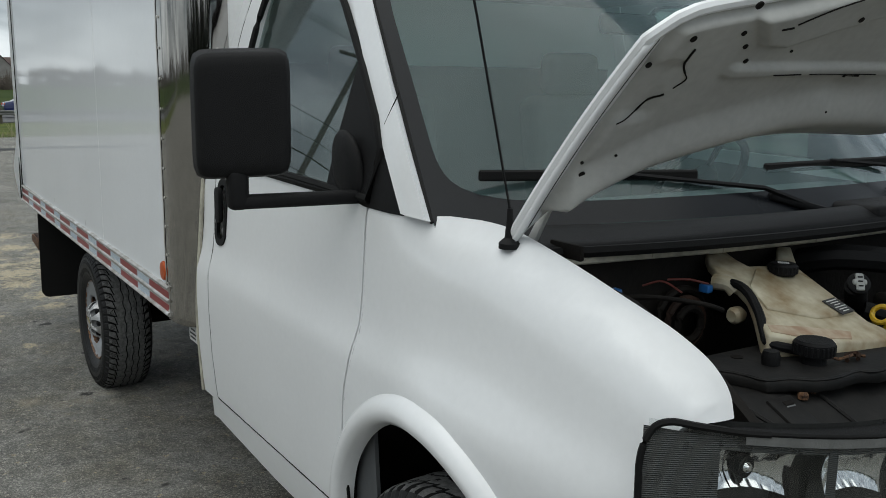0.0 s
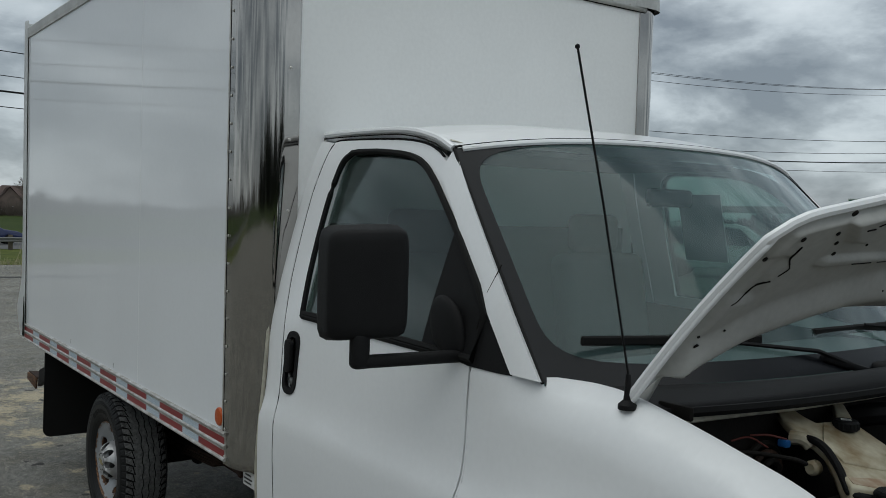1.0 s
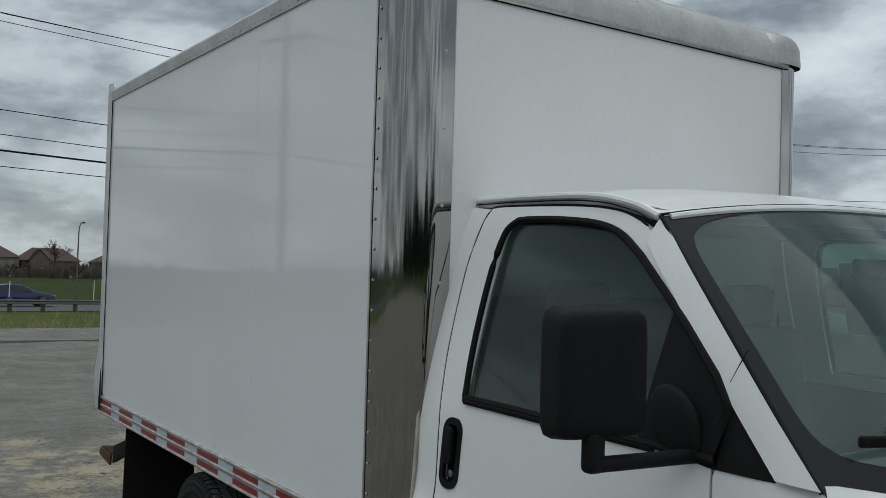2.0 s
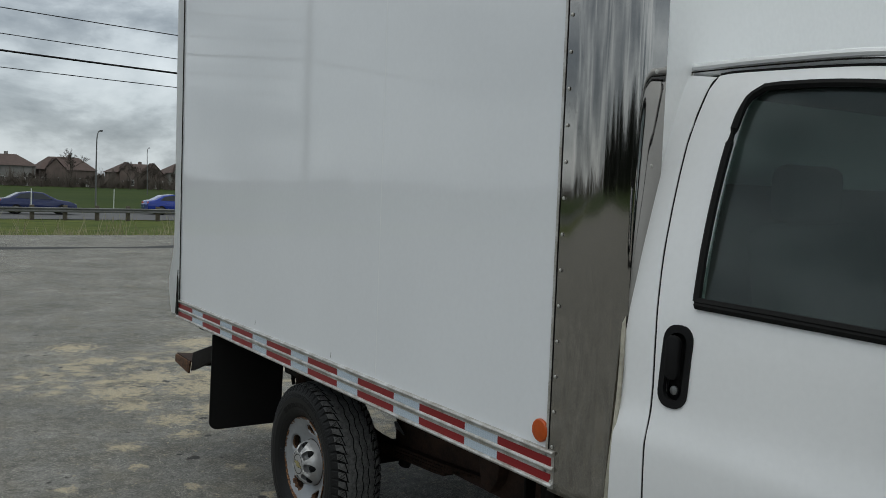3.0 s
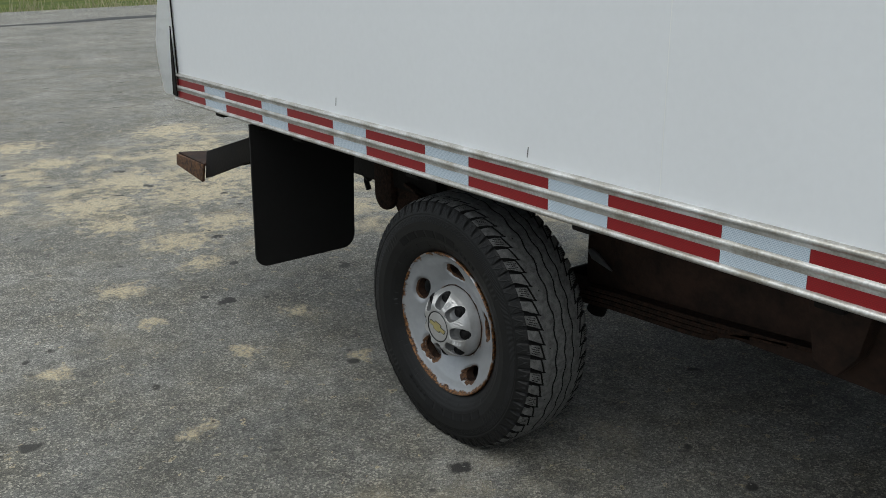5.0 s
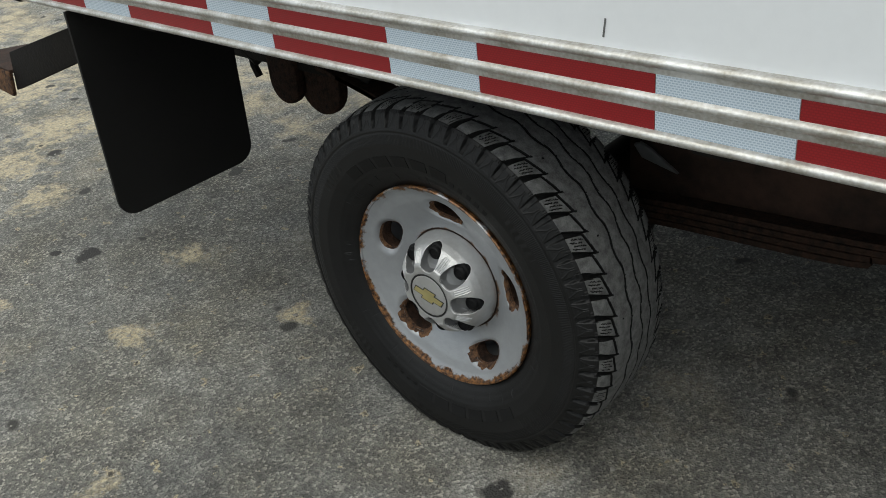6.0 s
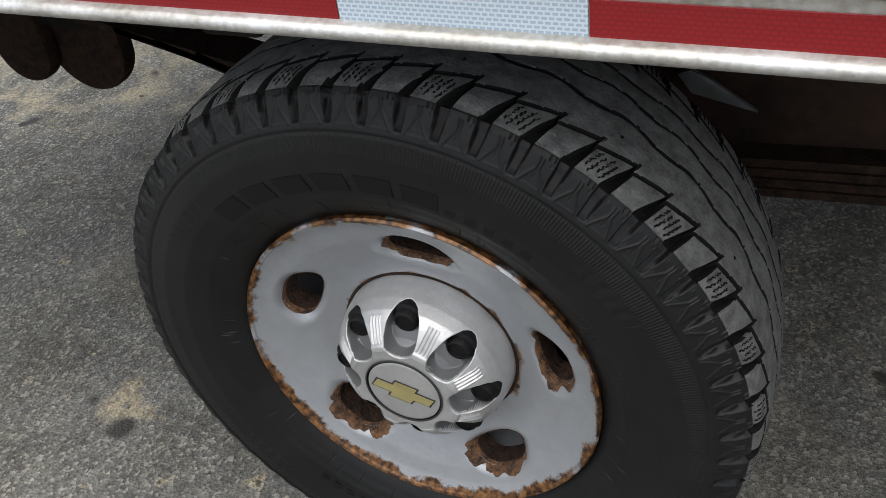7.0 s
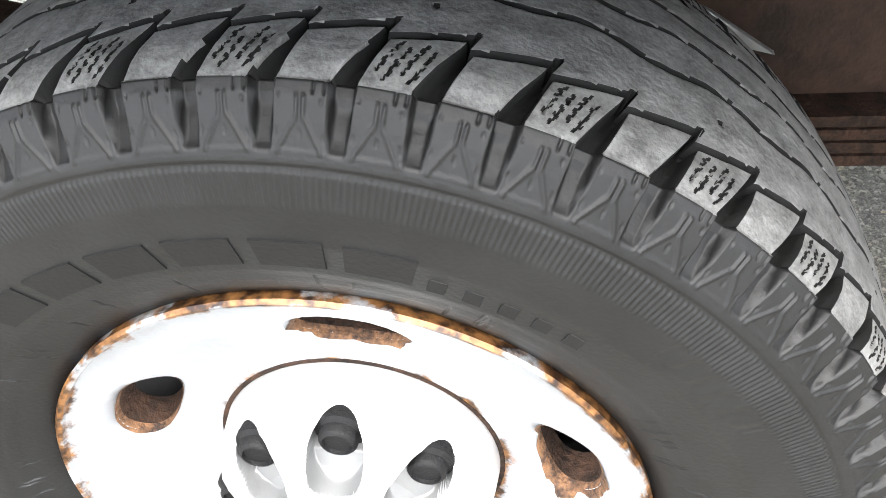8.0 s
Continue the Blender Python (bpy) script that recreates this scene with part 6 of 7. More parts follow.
part("front_bumper", prism([(4.20, 0.50), (4.42, 0.52), (4.44, 0.70), (4.38, 0.75), (4.22, 0.75)], 1.96, "y", -0.98, 0.02), BLACK, truck, "black front bumper")
part("front_apron", box((0.10, 1.80, 0.20), (4.24, 0, 0.84), 0.02), BLACK, truck)

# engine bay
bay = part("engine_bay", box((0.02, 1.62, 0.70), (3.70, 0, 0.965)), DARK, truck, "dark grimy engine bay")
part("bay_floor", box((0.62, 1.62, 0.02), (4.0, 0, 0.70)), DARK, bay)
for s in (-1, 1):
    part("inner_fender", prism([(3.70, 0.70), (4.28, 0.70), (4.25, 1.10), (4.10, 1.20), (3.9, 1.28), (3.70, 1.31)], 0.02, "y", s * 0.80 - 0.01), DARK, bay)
sup = prism([(3.90, 1.130), (4.05, 1.130), (4.075, 1.122), (4.165, 1.080), (4.215, 1.060), (4.235, 1.02), (4.23, 0.86), (4.19, 0.86), (4.18, 1.0), (4.10, 1.03), (3.90, 1.05)], 1.60, "y", -0.80, 0.008)
support = part("radiator_support", sup, BAY_STEEL, bay, "black radiator support beam")
lip = [(3.895, -0.79), (3.945, -0.70), (3.985, -0.655), (4.022, -0.638), (4.060, -0.628), (4.076, -0.585), (4.104, -0.548), (4.112, -0.500), (4.108, -0.443), (4.128, -0.398), (4.120, -0.20), (4.10, 0.10), (4.10, 0.45), (4.02, 0.75), (3.895, 0.79)]
plate = prism(lip, 0.022, "z", 1.129, 0.006)
part("support_plate", plate, BAY_STEEL, support, "dusty pressed top plate of the beam")
part("plate_bead", tube(spline([(x - 0.006, y + 0.004, 1.152) for x, y in lip[1:11]], 60), 0.0035, 6), BAY_STEEL, support)


def slope_z(x):
    """Height of the beam's sloping front."""
    return 1.122 - 0.467 * (x - 4.075)


for p0, p1 in (((4.050, -0.715), (4.165, -0.660)), ((4.090, -0.520), (4.205, -0.505)), ((4.12, -0.30), (4.20, -0.34)), ((4.12, -0.05), (4.20, -0.10)), ((4.12, 0.20), (4.20, 0.26)), ((4.10, 0.45), (4.20, 0.52))):
    part("stiffener", tube([(p0[0], p0[1], slope_z(p0[0]) + 0.002), (p1[0], p1[1], slope_z(p1[0]) + 0.002)], 0.0045, 6), BAY_STEEL, support)
tilt = Euler((0, radians(25), 0)).to_matrix()
part("support_pocket", box((0.075, 0.062, 0.010), (4.108, -0.618, slope_z(4.108) + 0.001), 0.004, 2, tilt), BAY_STEEL, support, "raised square pad")
part("support_slot", box((0.010, 0.022, 0.004), (4.092, -0.612, slope_z(4.092) + 0.006), 0.001, 1, tilt), DARK, support)
part("slot_edge", box((0.003, 0.022, 0.003), (4.099, -0.612, slope_z(4.099) + 0.006), 0.001, 1, tilt), LAMP_GREY, support)
for px, py in ((4.087, -0.566), (4.080, -0.535)):
    part("rusty_bolt", lathe([(0.010, 0.0), (0.010, 0.008), (0.006, 0.012), (0.00001, 0.012)], 7, "z", at=(px, py, slope_z(px) + 0.002)), RUST, support)
part("support_hole", lathe([(0.012, 0), (0.012, 0.002), (0.00001, 0.002)], 14, "z", at=(3.935, -0.560, 1.1505)), DARK, support)
part("rust_wire", tube(spline([(4.045, -0.475, 1.158), (4.040, -0.45, 1.172), (4.055, -0.430, 1.160), (4.062, -0.40, 1.164), (4.05, -0.375, 1.158), (4.066, -0.36, 1.158)], 24), 0.0032, 5), RUST, support, "rusty loose wire")
part("rust_wire", tube(spline([(4.062, -0.41, 1.156), (4.048, -0.39, 1.160), (4.056, -0.37, 1.162), (4.068, -0.385, 1.157)], 14), 0.0045, 5), RUST_DEEP, support, "rusty loose wire")
for cx, cy in ((4.150, -0.775), (4.195, -0.575), (4.215, -0.33)):
    clip = box((0.022, 0.034, 0.003), (cx, cy, slope_z(cx) + 0.016), 0.001, 1, Euler((0, -0.5, 0.5)).to_matrix())
    clip = box((0.004, 0.034, 0.016), (cx + 0.010, cy, slope_z(cx) + 0.008), 0.001, 1, Euler((0, -0.3, 0.5)).to_matrix(), clip)
    part("spring_clip", clip, ALU, support, "bright spring clip")
part("fender_rail", tube(spline([(3.70, -0.73, 1.255), (3.80, -0.715, 1.215), (3.93, -0.70, 1.165), (4.05, -0.73, 1.14)], 16), 0.006, 7), BLACK, bay, "thin black rod beside the fender")
def tank_top(x):
    return 1.284 - 0.40 * (x - 3.74)


tank_line = [(3.694, -0.399), (3.702, -0.345), (3.740, -0.345), (3.764, -0.336), (3.770, -0.285), (3.760, -0.240), (3.735, -0.210), (3.714, -0.184), (3.720, -0.140), (3.760, -0.178), (3.797, -0.209), (3.900, -0.218), (3.980, -0.224), (4.010, -0.205), (4.036, -0.235), (4.020, -0.335), (3.995, -0.440), (3.962, -0.512), (3.905, -0.475), (3.850, -0.440), (3.815, -0.430), (3.782, -0.442), (3.735, -0.428)]
tank = prism(tank_line, 0.20, "z", 1.07, 0.0)
for vt in tank.verts:
    k = tank_top(vt.co.x)
    vt.co.z = k if vt.co.z > 1.2 else k - (0.025 if vt.co.x < 3.772 or (vt.co.y < -0.42 and vt.co.x < 3.94) else 0.085)
bmesh.ops.recalc_face_normals(tank, faces=tank.faces)
bmesh.ops.bevel(tank, geom=tank.edges[:], offset=0.007, segments=3, affect="EDGES", profile=0.5)
part("coolant_tank", tank, TANK, bay, "yellowed white plastic coolant tank")
plateau = prism([(3.780, -0.330), (3.785, -0.250), (3.85, -0.228), (3.955, -0.236), (3.950, -0.345), (3.90, -0.440), (3.835, -0.415)], 0.012, "z", 0.0, 0.0)
for vt in plateau.verts:
    vt.co.z = tank_top(vt.co.x) + (0.006 if vt.co.z > 0.006 else -0.004)
bmesh.ops.recalc_face_normals(plateau, faces=plateau.faces)
bmesh.ops.bevel(plateau, geom=plateau.edges[:], offset=0.004, segments=2, affect="EDGES", profile=0.5)
part("tank_plateau", plateau, TANK, bay)
fluid = prism([(3.958, -0.496), (3.992, -0.430), (4.016, -0.330), (3.998, -0.310), (3.965, -0.400), (3.940, -0.485)], 0.006, "z", 0.0, 0.0)
for vt in fluid.verts:
    vt.co.z = tank_top(vt.co.x) + (0.0015 if vt.co.z > 0.003 else -0.002)
part("fluid_stain", fluid, TANK_PINK, bay, "pink coolant showing through the plastic")
part("tank_neck", tube(spline([(3.815, -0.432, 1.240), (3.800, -0.440, 1.253), (3.772, -0.447, 1.252)], 8), 0.017, 10), TANK, bay)
cap_prof = [(0.026, 0), (0.030, 0.005), (0.030, 0.020), (0.026, 0.025), (0.00001, 0.025)]
cap_ob = part("filler_cap", lathe(cap_prof, 20, "z", at=(3.812, -0.285, tank_top(3.812) + 0.003)), BLACK, bay, "ribbed black filler cap")
for k in range(20):
    a = k * math.tau / 20
    part("cap_rib", box((0.003, 0.004, 0.016), (3.812 + 0.030 * math.cos(a), -0.285 + 0.030 * math.sin(a), tank_top(3.812) + 0.015), 0.001, 1, Euler((0, 0, a)).to_matrix()), BLACK, cap_ob)
mark = [(-0.011, -0.006), (0.011, -0.006), (0.011, 0.006), (-0.011, 0.006), (-0.011, -0.006)]
part("cap_mark", tube([(3.812 + 0.7 * a - 0.7 * b, -0.285 + 0.7 * a + 0.7 * b, tank_top(3.812) + 0.0285) for a, b in mark], 0.0010, 5), CHALK, cap_ob)
rot_l = Euler((0, radians(21.8), 0)).to_matrix() @ Euler((0, 0, radians(5))).to_matrix()
lab = Vector((3.936, -0.264, tank_top(3.936) + 0.0085))
part("warning_label", box((0.050, 0.044, 0.002), lab, 0, 1, rot_l), PRINT, bay, "black warning label with white print")
for k in range(6):
    off = rot_l @ Vector((-0.018 + 0.0072 * k, 0.0, 0.0016))
    part("print_line", box((0.0020, 0.036 - 0.008 * (k % 3), 0.001), lab + off, 0, 1, rot_l), CHALK, bay)
rad_cap = part("radiator_cap", lathe([(0.024, -0.02), (0.024, 0), (0.036, 0.002), (0.037, 0.024), (0.032, 0.029), (0.00001, 0.029)], 24, "z", at=(4.028, -0.462, 1.166)), BLACK, bay, "wide black radiator cap")
for k in range(24):
    a = k * math.tau / 24
    part("cap_rib", box((0.003, 0.005, 0.018), (4.028 + 0.037 * math.cos(a), -0.462 + 0.037 * math.sin(a), 1.179), 0.001, 1, Euler((0, 0, a)).to_matrix()), BLACK, rad_cap)
part("bolt_post", lathe([(0.016, 0), (0.018, 0.016), (0.014, 0.028), (0.00001, 0.028)], 14, "z", at=(3.995, -0.540, 1.149)), BLACK, bay)
rb = random.Random(8)
for k in range(34):
    x, y, z = rb.uniform(3.74, 3.92), rb.uniform(-0.76, -0.44), rb.uniform(0.96, 1.10)
    pts = [(x, y, z)]
    for j in range(3):
        pts.append((pts[-1][0] + rb.uniform(-0.05, 0.07), pts[-1][1] + rb.uniform(-0.09, 0.09), min(1.13 - 0.12 * max(0, pts[-1][0] - 3.8), pts[-1][2] + rb.uniform(-0.07, 0.06))))
    part("hose", tube(spline(pts, 14), rb.choice((0.003, 0.005, 0.007, 0.011)), 7), rb.choice((BLACK, BLACK, DARK, DARK)), bay)
for k in range(14):
    y = rb.uniform(-0.1, 0.7)
    part("engine_part", box((rb.uniform(0.05, 0.12), rb.uniform(0.05, 0.14), rb.uniform(0.04, 0.09)), (rb.uniform(3.76, 3.96), y, rb.uniform(1.06, 1.16)), 0.014, 3, Euler((rb.uniform(-0.3, 0.3), rb.uniform(-0.3, 0.3), rb.uniform(0, 1.5))).to_matrix()), rb.choice((DARK, BLACK, DARK)), bay)
hoses = (
    ([(3.775, -0.447, 1.252), (3.82, -0.440, 1.256), (3.86, -0.446, 1.244), (3.905, -0.468, 1.217), (3.938, -0.492, 1.192), (3.958, -0.500, 1.176), (3.990, -0.470, 1.168), (4.01, -0.45, 1.165)], 0.0095, BLACK, "black rubber overflow hose"),
    ([(3.71, -0.10, 1.25), (3.78, -0.06, 1.27), (3.84, 0.03, 1.265), (3.90, 0.20, 1.24), (3.92, 0.42, 1.20)], 0.030, BLACK, "black intake duct"),
    ([(4.02, -0.62, 1.105), (4.06, -0.40, 1.118), (4.06, -0.18, 1.118), (4.05, 0.10, 1.12)], 0.007, BLACK, "thin black cable"),
    ([(3.73, -0.74, 1.24), (3.80, -0.66, 1.25), (3.86, -0.58, 1.24), (3.86, -0.52, 1.22)], 0.005, DARK, "wiring loom"),
    ([(3.72, -0.53, 1.255), (3.75, -0.50, 1.258), (3.775, -0.468, 1.250)], 0.0026, RED_WIRE, "faded red wire"),
    ([(3.72, -0.60, 1.25), (3.75, -0.575, 1.262), (3.79, -0.56, 1.245)], 0.0022, RED_WIRE, "faded red wire"),
    ([(3.74, -0.78, 1.22), (3.84, -0.76, 1.17), (3.95, -0.74, 1.13), (4.05, -0.70, 1.11)], 0.008, DARK, "wiring loom"),
    ([(3.90, -0.12, 1.18), (3.97, -0.06, 1.16), (4.02, 0.02, 1.12), (4.03, 0.10, 1.06)], 0.020, BLACK, "radiator hose"),
    ([(3.96, -0.18, 1.14), (4.02, -0.24, 1.140), (4.05, -0.32, 1.136), (4.04, -0.40, 1.138)], 0.005, RUSTY, "rusty clamp wire"),
)
for pts, r, mt, lb in hoses:
    part("hose", tube(spline(pts, 22), r, 9), mt, bay, lb)
for k in range(3):
    r = 0.070 - 0.018 * k
    part("blower_ring", tube([(3.735 + 0.012 * k, -0.500 + r * math.cos(a), 1.165 + r * math.sin(a)) for a in np.linspace(0, math.tau, 25)], 0.008, 6), RUSTY if k == 1 else DARK, bay, "grimy round blower motor")
part("connector", box((0.026, 0.018, 0.018), (3.77, -0.470, 1.240), 0.004), BLUE, bay, "blue plug")
part("connector", box((0.022, 0.016, 0.016), (3.745, -0.695, 1.252), 0.004), BLUE, bay, "blue plug")
part("white_valve", lathe([(0.012, 0), (0.018, 0.008), (0.018, 0.024), (0.010, 0.036), (0.00001, 0.040)], 14, "y", at=(3.835, -0.465, 1.195)), TANK, bay, "white plastic valve")
part("brake_booster", lathe([(0.00001, 0.12), (0.05, 0.12), (0.10, 0.09), (0.115, 0.04), (0.115, 0.0), (0.10, -0.02)], 26, "x", at=(3.71, 0.52, 1.14)), DARK, bay, "round black brake booster")
oil = part("oil_cap", lathe([(0.020, 0), (0.024, 0.004), (0.024, 0.010), (0.018, 0.014), (0.00001, 0.014)], 18, "x"), BLACK, bay, "black oil filler cap with pale symbol", pose(3.900, -0.150, 1.238, 0, -35, -40))
grip = box((0.008, 0.018, 0.040), (0.016, 0, 0), 0.004, 2)
grip = box((0.010, 0.030, 0.014), (0.015, 0, 0), 0.005, 2, None, grip)
part("cap_grip", grip, LAMP_PALE, oil, "pale grey winged grip")
for zz in (-0.010, 0.0, 0.010):
    part("grip_slot", box((0.001, 0.010, 0.003), (0.0208, 0, zz)), BLACK, oil)
part("oil_neck", tube([(3.893, -0.145, 1.233), (3.83, -0.03, 1.10)], 0.024, 12), BLACK, bay)
part("dipstick_ring", tube([(3.955 + 0.020 * math.cos(a), -0.142 + 0.008 * math.sin(a), 1.185 + 0.016 * math.sin(a)) for a in np.linspace(0, math.tau, 17)], 0.006, 6), YELLOW, bay, "yellow dipstick ring")
part("dipstick_stem", tube([(3.965, -0.137, 1.175), (3.955, -0.12, 1.08)], 0.006, 6), YELLOW, bay)
part("engine_block", box((0.30, 0.60, 0.30), (3.86, 0.20, 0.98), 0.05, 3), DARK, bay)
part("air_box", box((0.26, 0.34, 0.16), (3.96, 0.52, 1.14), 0.03, 3), BLACK, bay, "black air filter box")
part("battery_tray", box((0.20, 0.24, 0.20), (3.86, -0.66, 0.93), 0.015, 2), DARK, bay)

# cab interior
part("dashboard", prism([(2.98, 0.95), (3.02, 1.25), (3.10, 1.335), (3.30, 1.345), (3.66, 1.345), (3.66, 0.95)], 1.62, "y", -0.81, 0.03), DASH, truck, "grey vinyl dashboard")
part("cab_floor", box((1.65, 1.84, 0.05), (2.86, 0, 0.56)), SEAT, truck)
part("cab_rear_wall", box((0.03, 1.50, 1.10), (2.075, 0, 1.15)), SEAT, truck)
part("head_lining", box((0.66, 1.36, 0.02), (2.40, 0, 1.955)), DASH, truck)
for s in (-1, 1):
    seat = part("cab_seat", box((0.50, 0.50, 0.16), (2.55, s * 0.45, 0.98), 0.05, 3), SEAT, truck, "grey cloth seat")
    part("backrest", box((0.13, 0.48, 0.60), (2.28, s * 0.45, 1.30), 0.05, 3, Euler((0, radians(-10), 0)).to_matrix()), SEAT, seat)
    part("headrest", box((0.08, 0.26, 0.16), (2.205, s * 0.45, 1.68), 0.035, 3), SEAT, seat)
swheel = part("steering_wheel", tube([(0.185 * math.cos(a), 0.185 * math.sin(a), 0) for a in np.linspace(0, math.tau, 41)], 0.014, 8), BLACK, truck, "black steering wheel", pose(2.90, 0.45, 1.33, 0, -58, 0))
part("wheel_boss", lathe([(0.06, -0.02), (0.07, 0), (0.05, 0.02), (0.00001, 0.025)], 18, "z"), BLACK, swheel)
for k in range(3):
    part("spoke", tube([(0.05 * math.cos(k * 2.1), 0.05 * math.sin(k * 2.1), 0), (0.18 * math.cos(k * 2.1), 0.18 * math.sin(k * 2.1), 0)], 0.010, 6), BLACK, swheel)
part("window_sheet", box((0.22, 0.004, 0.29), (2.50, 0.800, 1.715), 0.001, 1, Euler((radians(15), 0, 0)).to_matrix()), PAPER, truck, "grey sheet in the driver's window")
part("cabin_mirror", box((0.03, 0.22, 0.06), (2.98, 0.02, 1.82), 0.02, 3), BLACK, truck)

# ---- chassis under the body ----
for s in (-1, 1):
    part("frame_rail", prism([(-1.10, 0.62), (3.6, 0.56), (3.6, 0.72), (1.9, 0.76), (-1.10, 0.79)], 0.07, "y", s * 0.42 - 0.035, 0.008), RUSTY, truck, "rusty chassis frame rail")
    for k in range(4):
        pts = [(0.95 - 0.10 * (3 - k), 0.452 + 0.014 * k), (0.62, 0.424 + 0.014 * k), (0.30, 0.404 + 0.014 * k), (0.0, 0.384 + 0.014 * k), (-0.30, 0.440 + 0.014 * k), (-0.70 + 0.07 * (3 - k), 0.522 + 0.014 * k)]
        leaf = bmesh.new()
        crv = [(p.x, p.y) for p in spline([(a, b, 0) for a, b in pts], 20)]
        rows = [[leaf.verts.new((x, s * 0.56 + dy, z + dz)) for dy, dz in ((-0.036, 0), (0.036, 0), (0.036, 0.011), (-0.036, 0.011))] for x, z in crv]
        for r0, r1 in zip(rows, rows[1:]):
            for j in range(4):
                leaf.faces.new((r0[j], r0[(j + 1) % 4], r1[(j + 1) % 4], r1[j]))
        leaf.faces.new(rows[0][::-1])
        leaf.faces.new(rows[-1])
        part("leaf_spring", leaf, RUST_DEEP, truck, "rusty leaf spring")
    for lx, ly, lr, mt in ((-0.860, 0.565, 0.058, RUST_DEEP), (-0.755, 0.535, 0.080, RUST_DEEP)):
        lobe = [(lx - lr, 0.70), (lx + lr, 0.70)] + [(lx + lr * math.cos(a), 0.495 - lr * math.sin(a)) for a in np.linspace(0, math.pi, 16)]
        part("spring_shackle", prism(lobe, 0.035, "y", s * ly - 0.0175, 0.010), mt, truck, "rusty rounded spring shackle")
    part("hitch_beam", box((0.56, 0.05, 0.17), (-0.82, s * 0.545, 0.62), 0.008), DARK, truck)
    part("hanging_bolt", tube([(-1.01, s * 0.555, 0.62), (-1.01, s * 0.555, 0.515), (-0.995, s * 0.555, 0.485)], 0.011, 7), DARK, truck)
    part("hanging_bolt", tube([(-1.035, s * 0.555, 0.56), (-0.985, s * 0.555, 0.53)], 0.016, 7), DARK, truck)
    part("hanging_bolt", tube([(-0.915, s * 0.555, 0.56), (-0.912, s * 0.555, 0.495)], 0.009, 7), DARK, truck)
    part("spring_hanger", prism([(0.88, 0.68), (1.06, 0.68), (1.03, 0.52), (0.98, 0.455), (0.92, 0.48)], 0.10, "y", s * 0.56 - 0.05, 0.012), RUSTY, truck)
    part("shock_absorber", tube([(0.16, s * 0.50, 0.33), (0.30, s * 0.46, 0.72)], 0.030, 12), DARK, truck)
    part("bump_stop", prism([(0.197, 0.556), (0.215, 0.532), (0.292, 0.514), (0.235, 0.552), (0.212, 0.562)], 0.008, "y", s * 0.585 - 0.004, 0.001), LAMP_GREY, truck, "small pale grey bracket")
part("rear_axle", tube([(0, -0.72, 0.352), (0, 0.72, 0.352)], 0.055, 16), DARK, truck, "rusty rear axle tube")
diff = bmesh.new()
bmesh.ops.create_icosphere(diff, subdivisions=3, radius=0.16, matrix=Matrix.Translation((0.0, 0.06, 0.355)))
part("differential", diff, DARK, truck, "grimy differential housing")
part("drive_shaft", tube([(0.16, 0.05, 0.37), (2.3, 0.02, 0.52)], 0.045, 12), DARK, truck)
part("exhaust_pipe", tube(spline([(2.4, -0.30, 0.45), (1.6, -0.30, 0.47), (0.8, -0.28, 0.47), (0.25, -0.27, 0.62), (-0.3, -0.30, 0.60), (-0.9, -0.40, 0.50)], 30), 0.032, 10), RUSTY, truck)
# unseen bulk added under the floor to block light from the far side
part("light_block_side", box((1.50, 0.50, 0.44), (1.10, 0.58, 0.46), 0.05, 3), DARK, truck)
part("light_block_front", box((1.10, 0.42, 0.30), (2.55, 0.0, 0.50), 0.06, 3), DARK, truck)
part("light_block_rear", lathe([(0.20, -0.09), (0.34, -0.10), (0.36, -0.05), (0.36, 0.05), (0.34, 0.10), (0.20, 0.09)], 28, "z", at=(-1.05, 0.0, 0.60)), RUBBER, truck)
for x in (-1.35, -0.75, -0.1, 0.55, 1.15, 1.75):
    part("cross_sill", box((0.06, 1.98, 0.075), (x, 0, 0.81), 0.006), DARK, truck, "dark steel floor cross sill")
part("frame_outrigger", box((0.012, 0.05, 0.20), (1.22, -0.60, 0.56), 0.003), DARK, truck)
# the far-side copy is unseen, added to block light under the truck
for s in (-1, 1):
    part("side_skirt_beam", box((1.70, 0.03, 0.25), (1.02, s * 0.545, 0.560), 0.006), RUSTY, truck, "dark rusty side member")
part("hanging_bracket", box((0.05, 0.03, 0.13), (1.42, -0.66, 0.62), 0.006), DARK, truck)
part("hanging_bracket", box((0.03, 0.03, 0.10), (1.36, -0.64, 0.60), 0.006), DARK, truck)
part("vin_plate", prism(rounded(1.90, 2.00, 0.735, 0.79, 0.006), 0.003, "y", -0.992, 0), CHALK, truck, "small printed sticker")
for k, (w, zz) in enumerate(((0.05, 0.777), (0.07, 0.762), (0.06, 0.748))):
    part("print_bar", box((w, 0.001, 0.006), (1.945, -0.9928, zz)), PRINT, truck)
part("cab_mount", box((0.10, 0.10, 0.10), (1.96, -0.62, 0.66), 0.01), DARK, truck)

# mud flaps, tow bumper end
for s in (-1, 1):
    ya, yb = sorted((s * 1.055, s * 0.635))
    fl = prism([(ya, 0.808), (yb, 0.808)] + [p for p in rounded(ya, yb, 0.275, 0.80, 0.050, 6) if p[1] < 0.5][::-1], 0.008, "x", -0.965)
    for vt in fl.verts:
        vt.co.x -= 0.05 * (max(0.0, 0.80 - vt.co.z) / 0.5) ** 1.3 * 0.6
    part("mud_flap", fl, FLAP, truck, "black rubber mud flap")
part("flap_hanger", box((0.02, 0.40, 0.04), (-0.955, -0.82, 0.80), 0.004), DARK, truck)
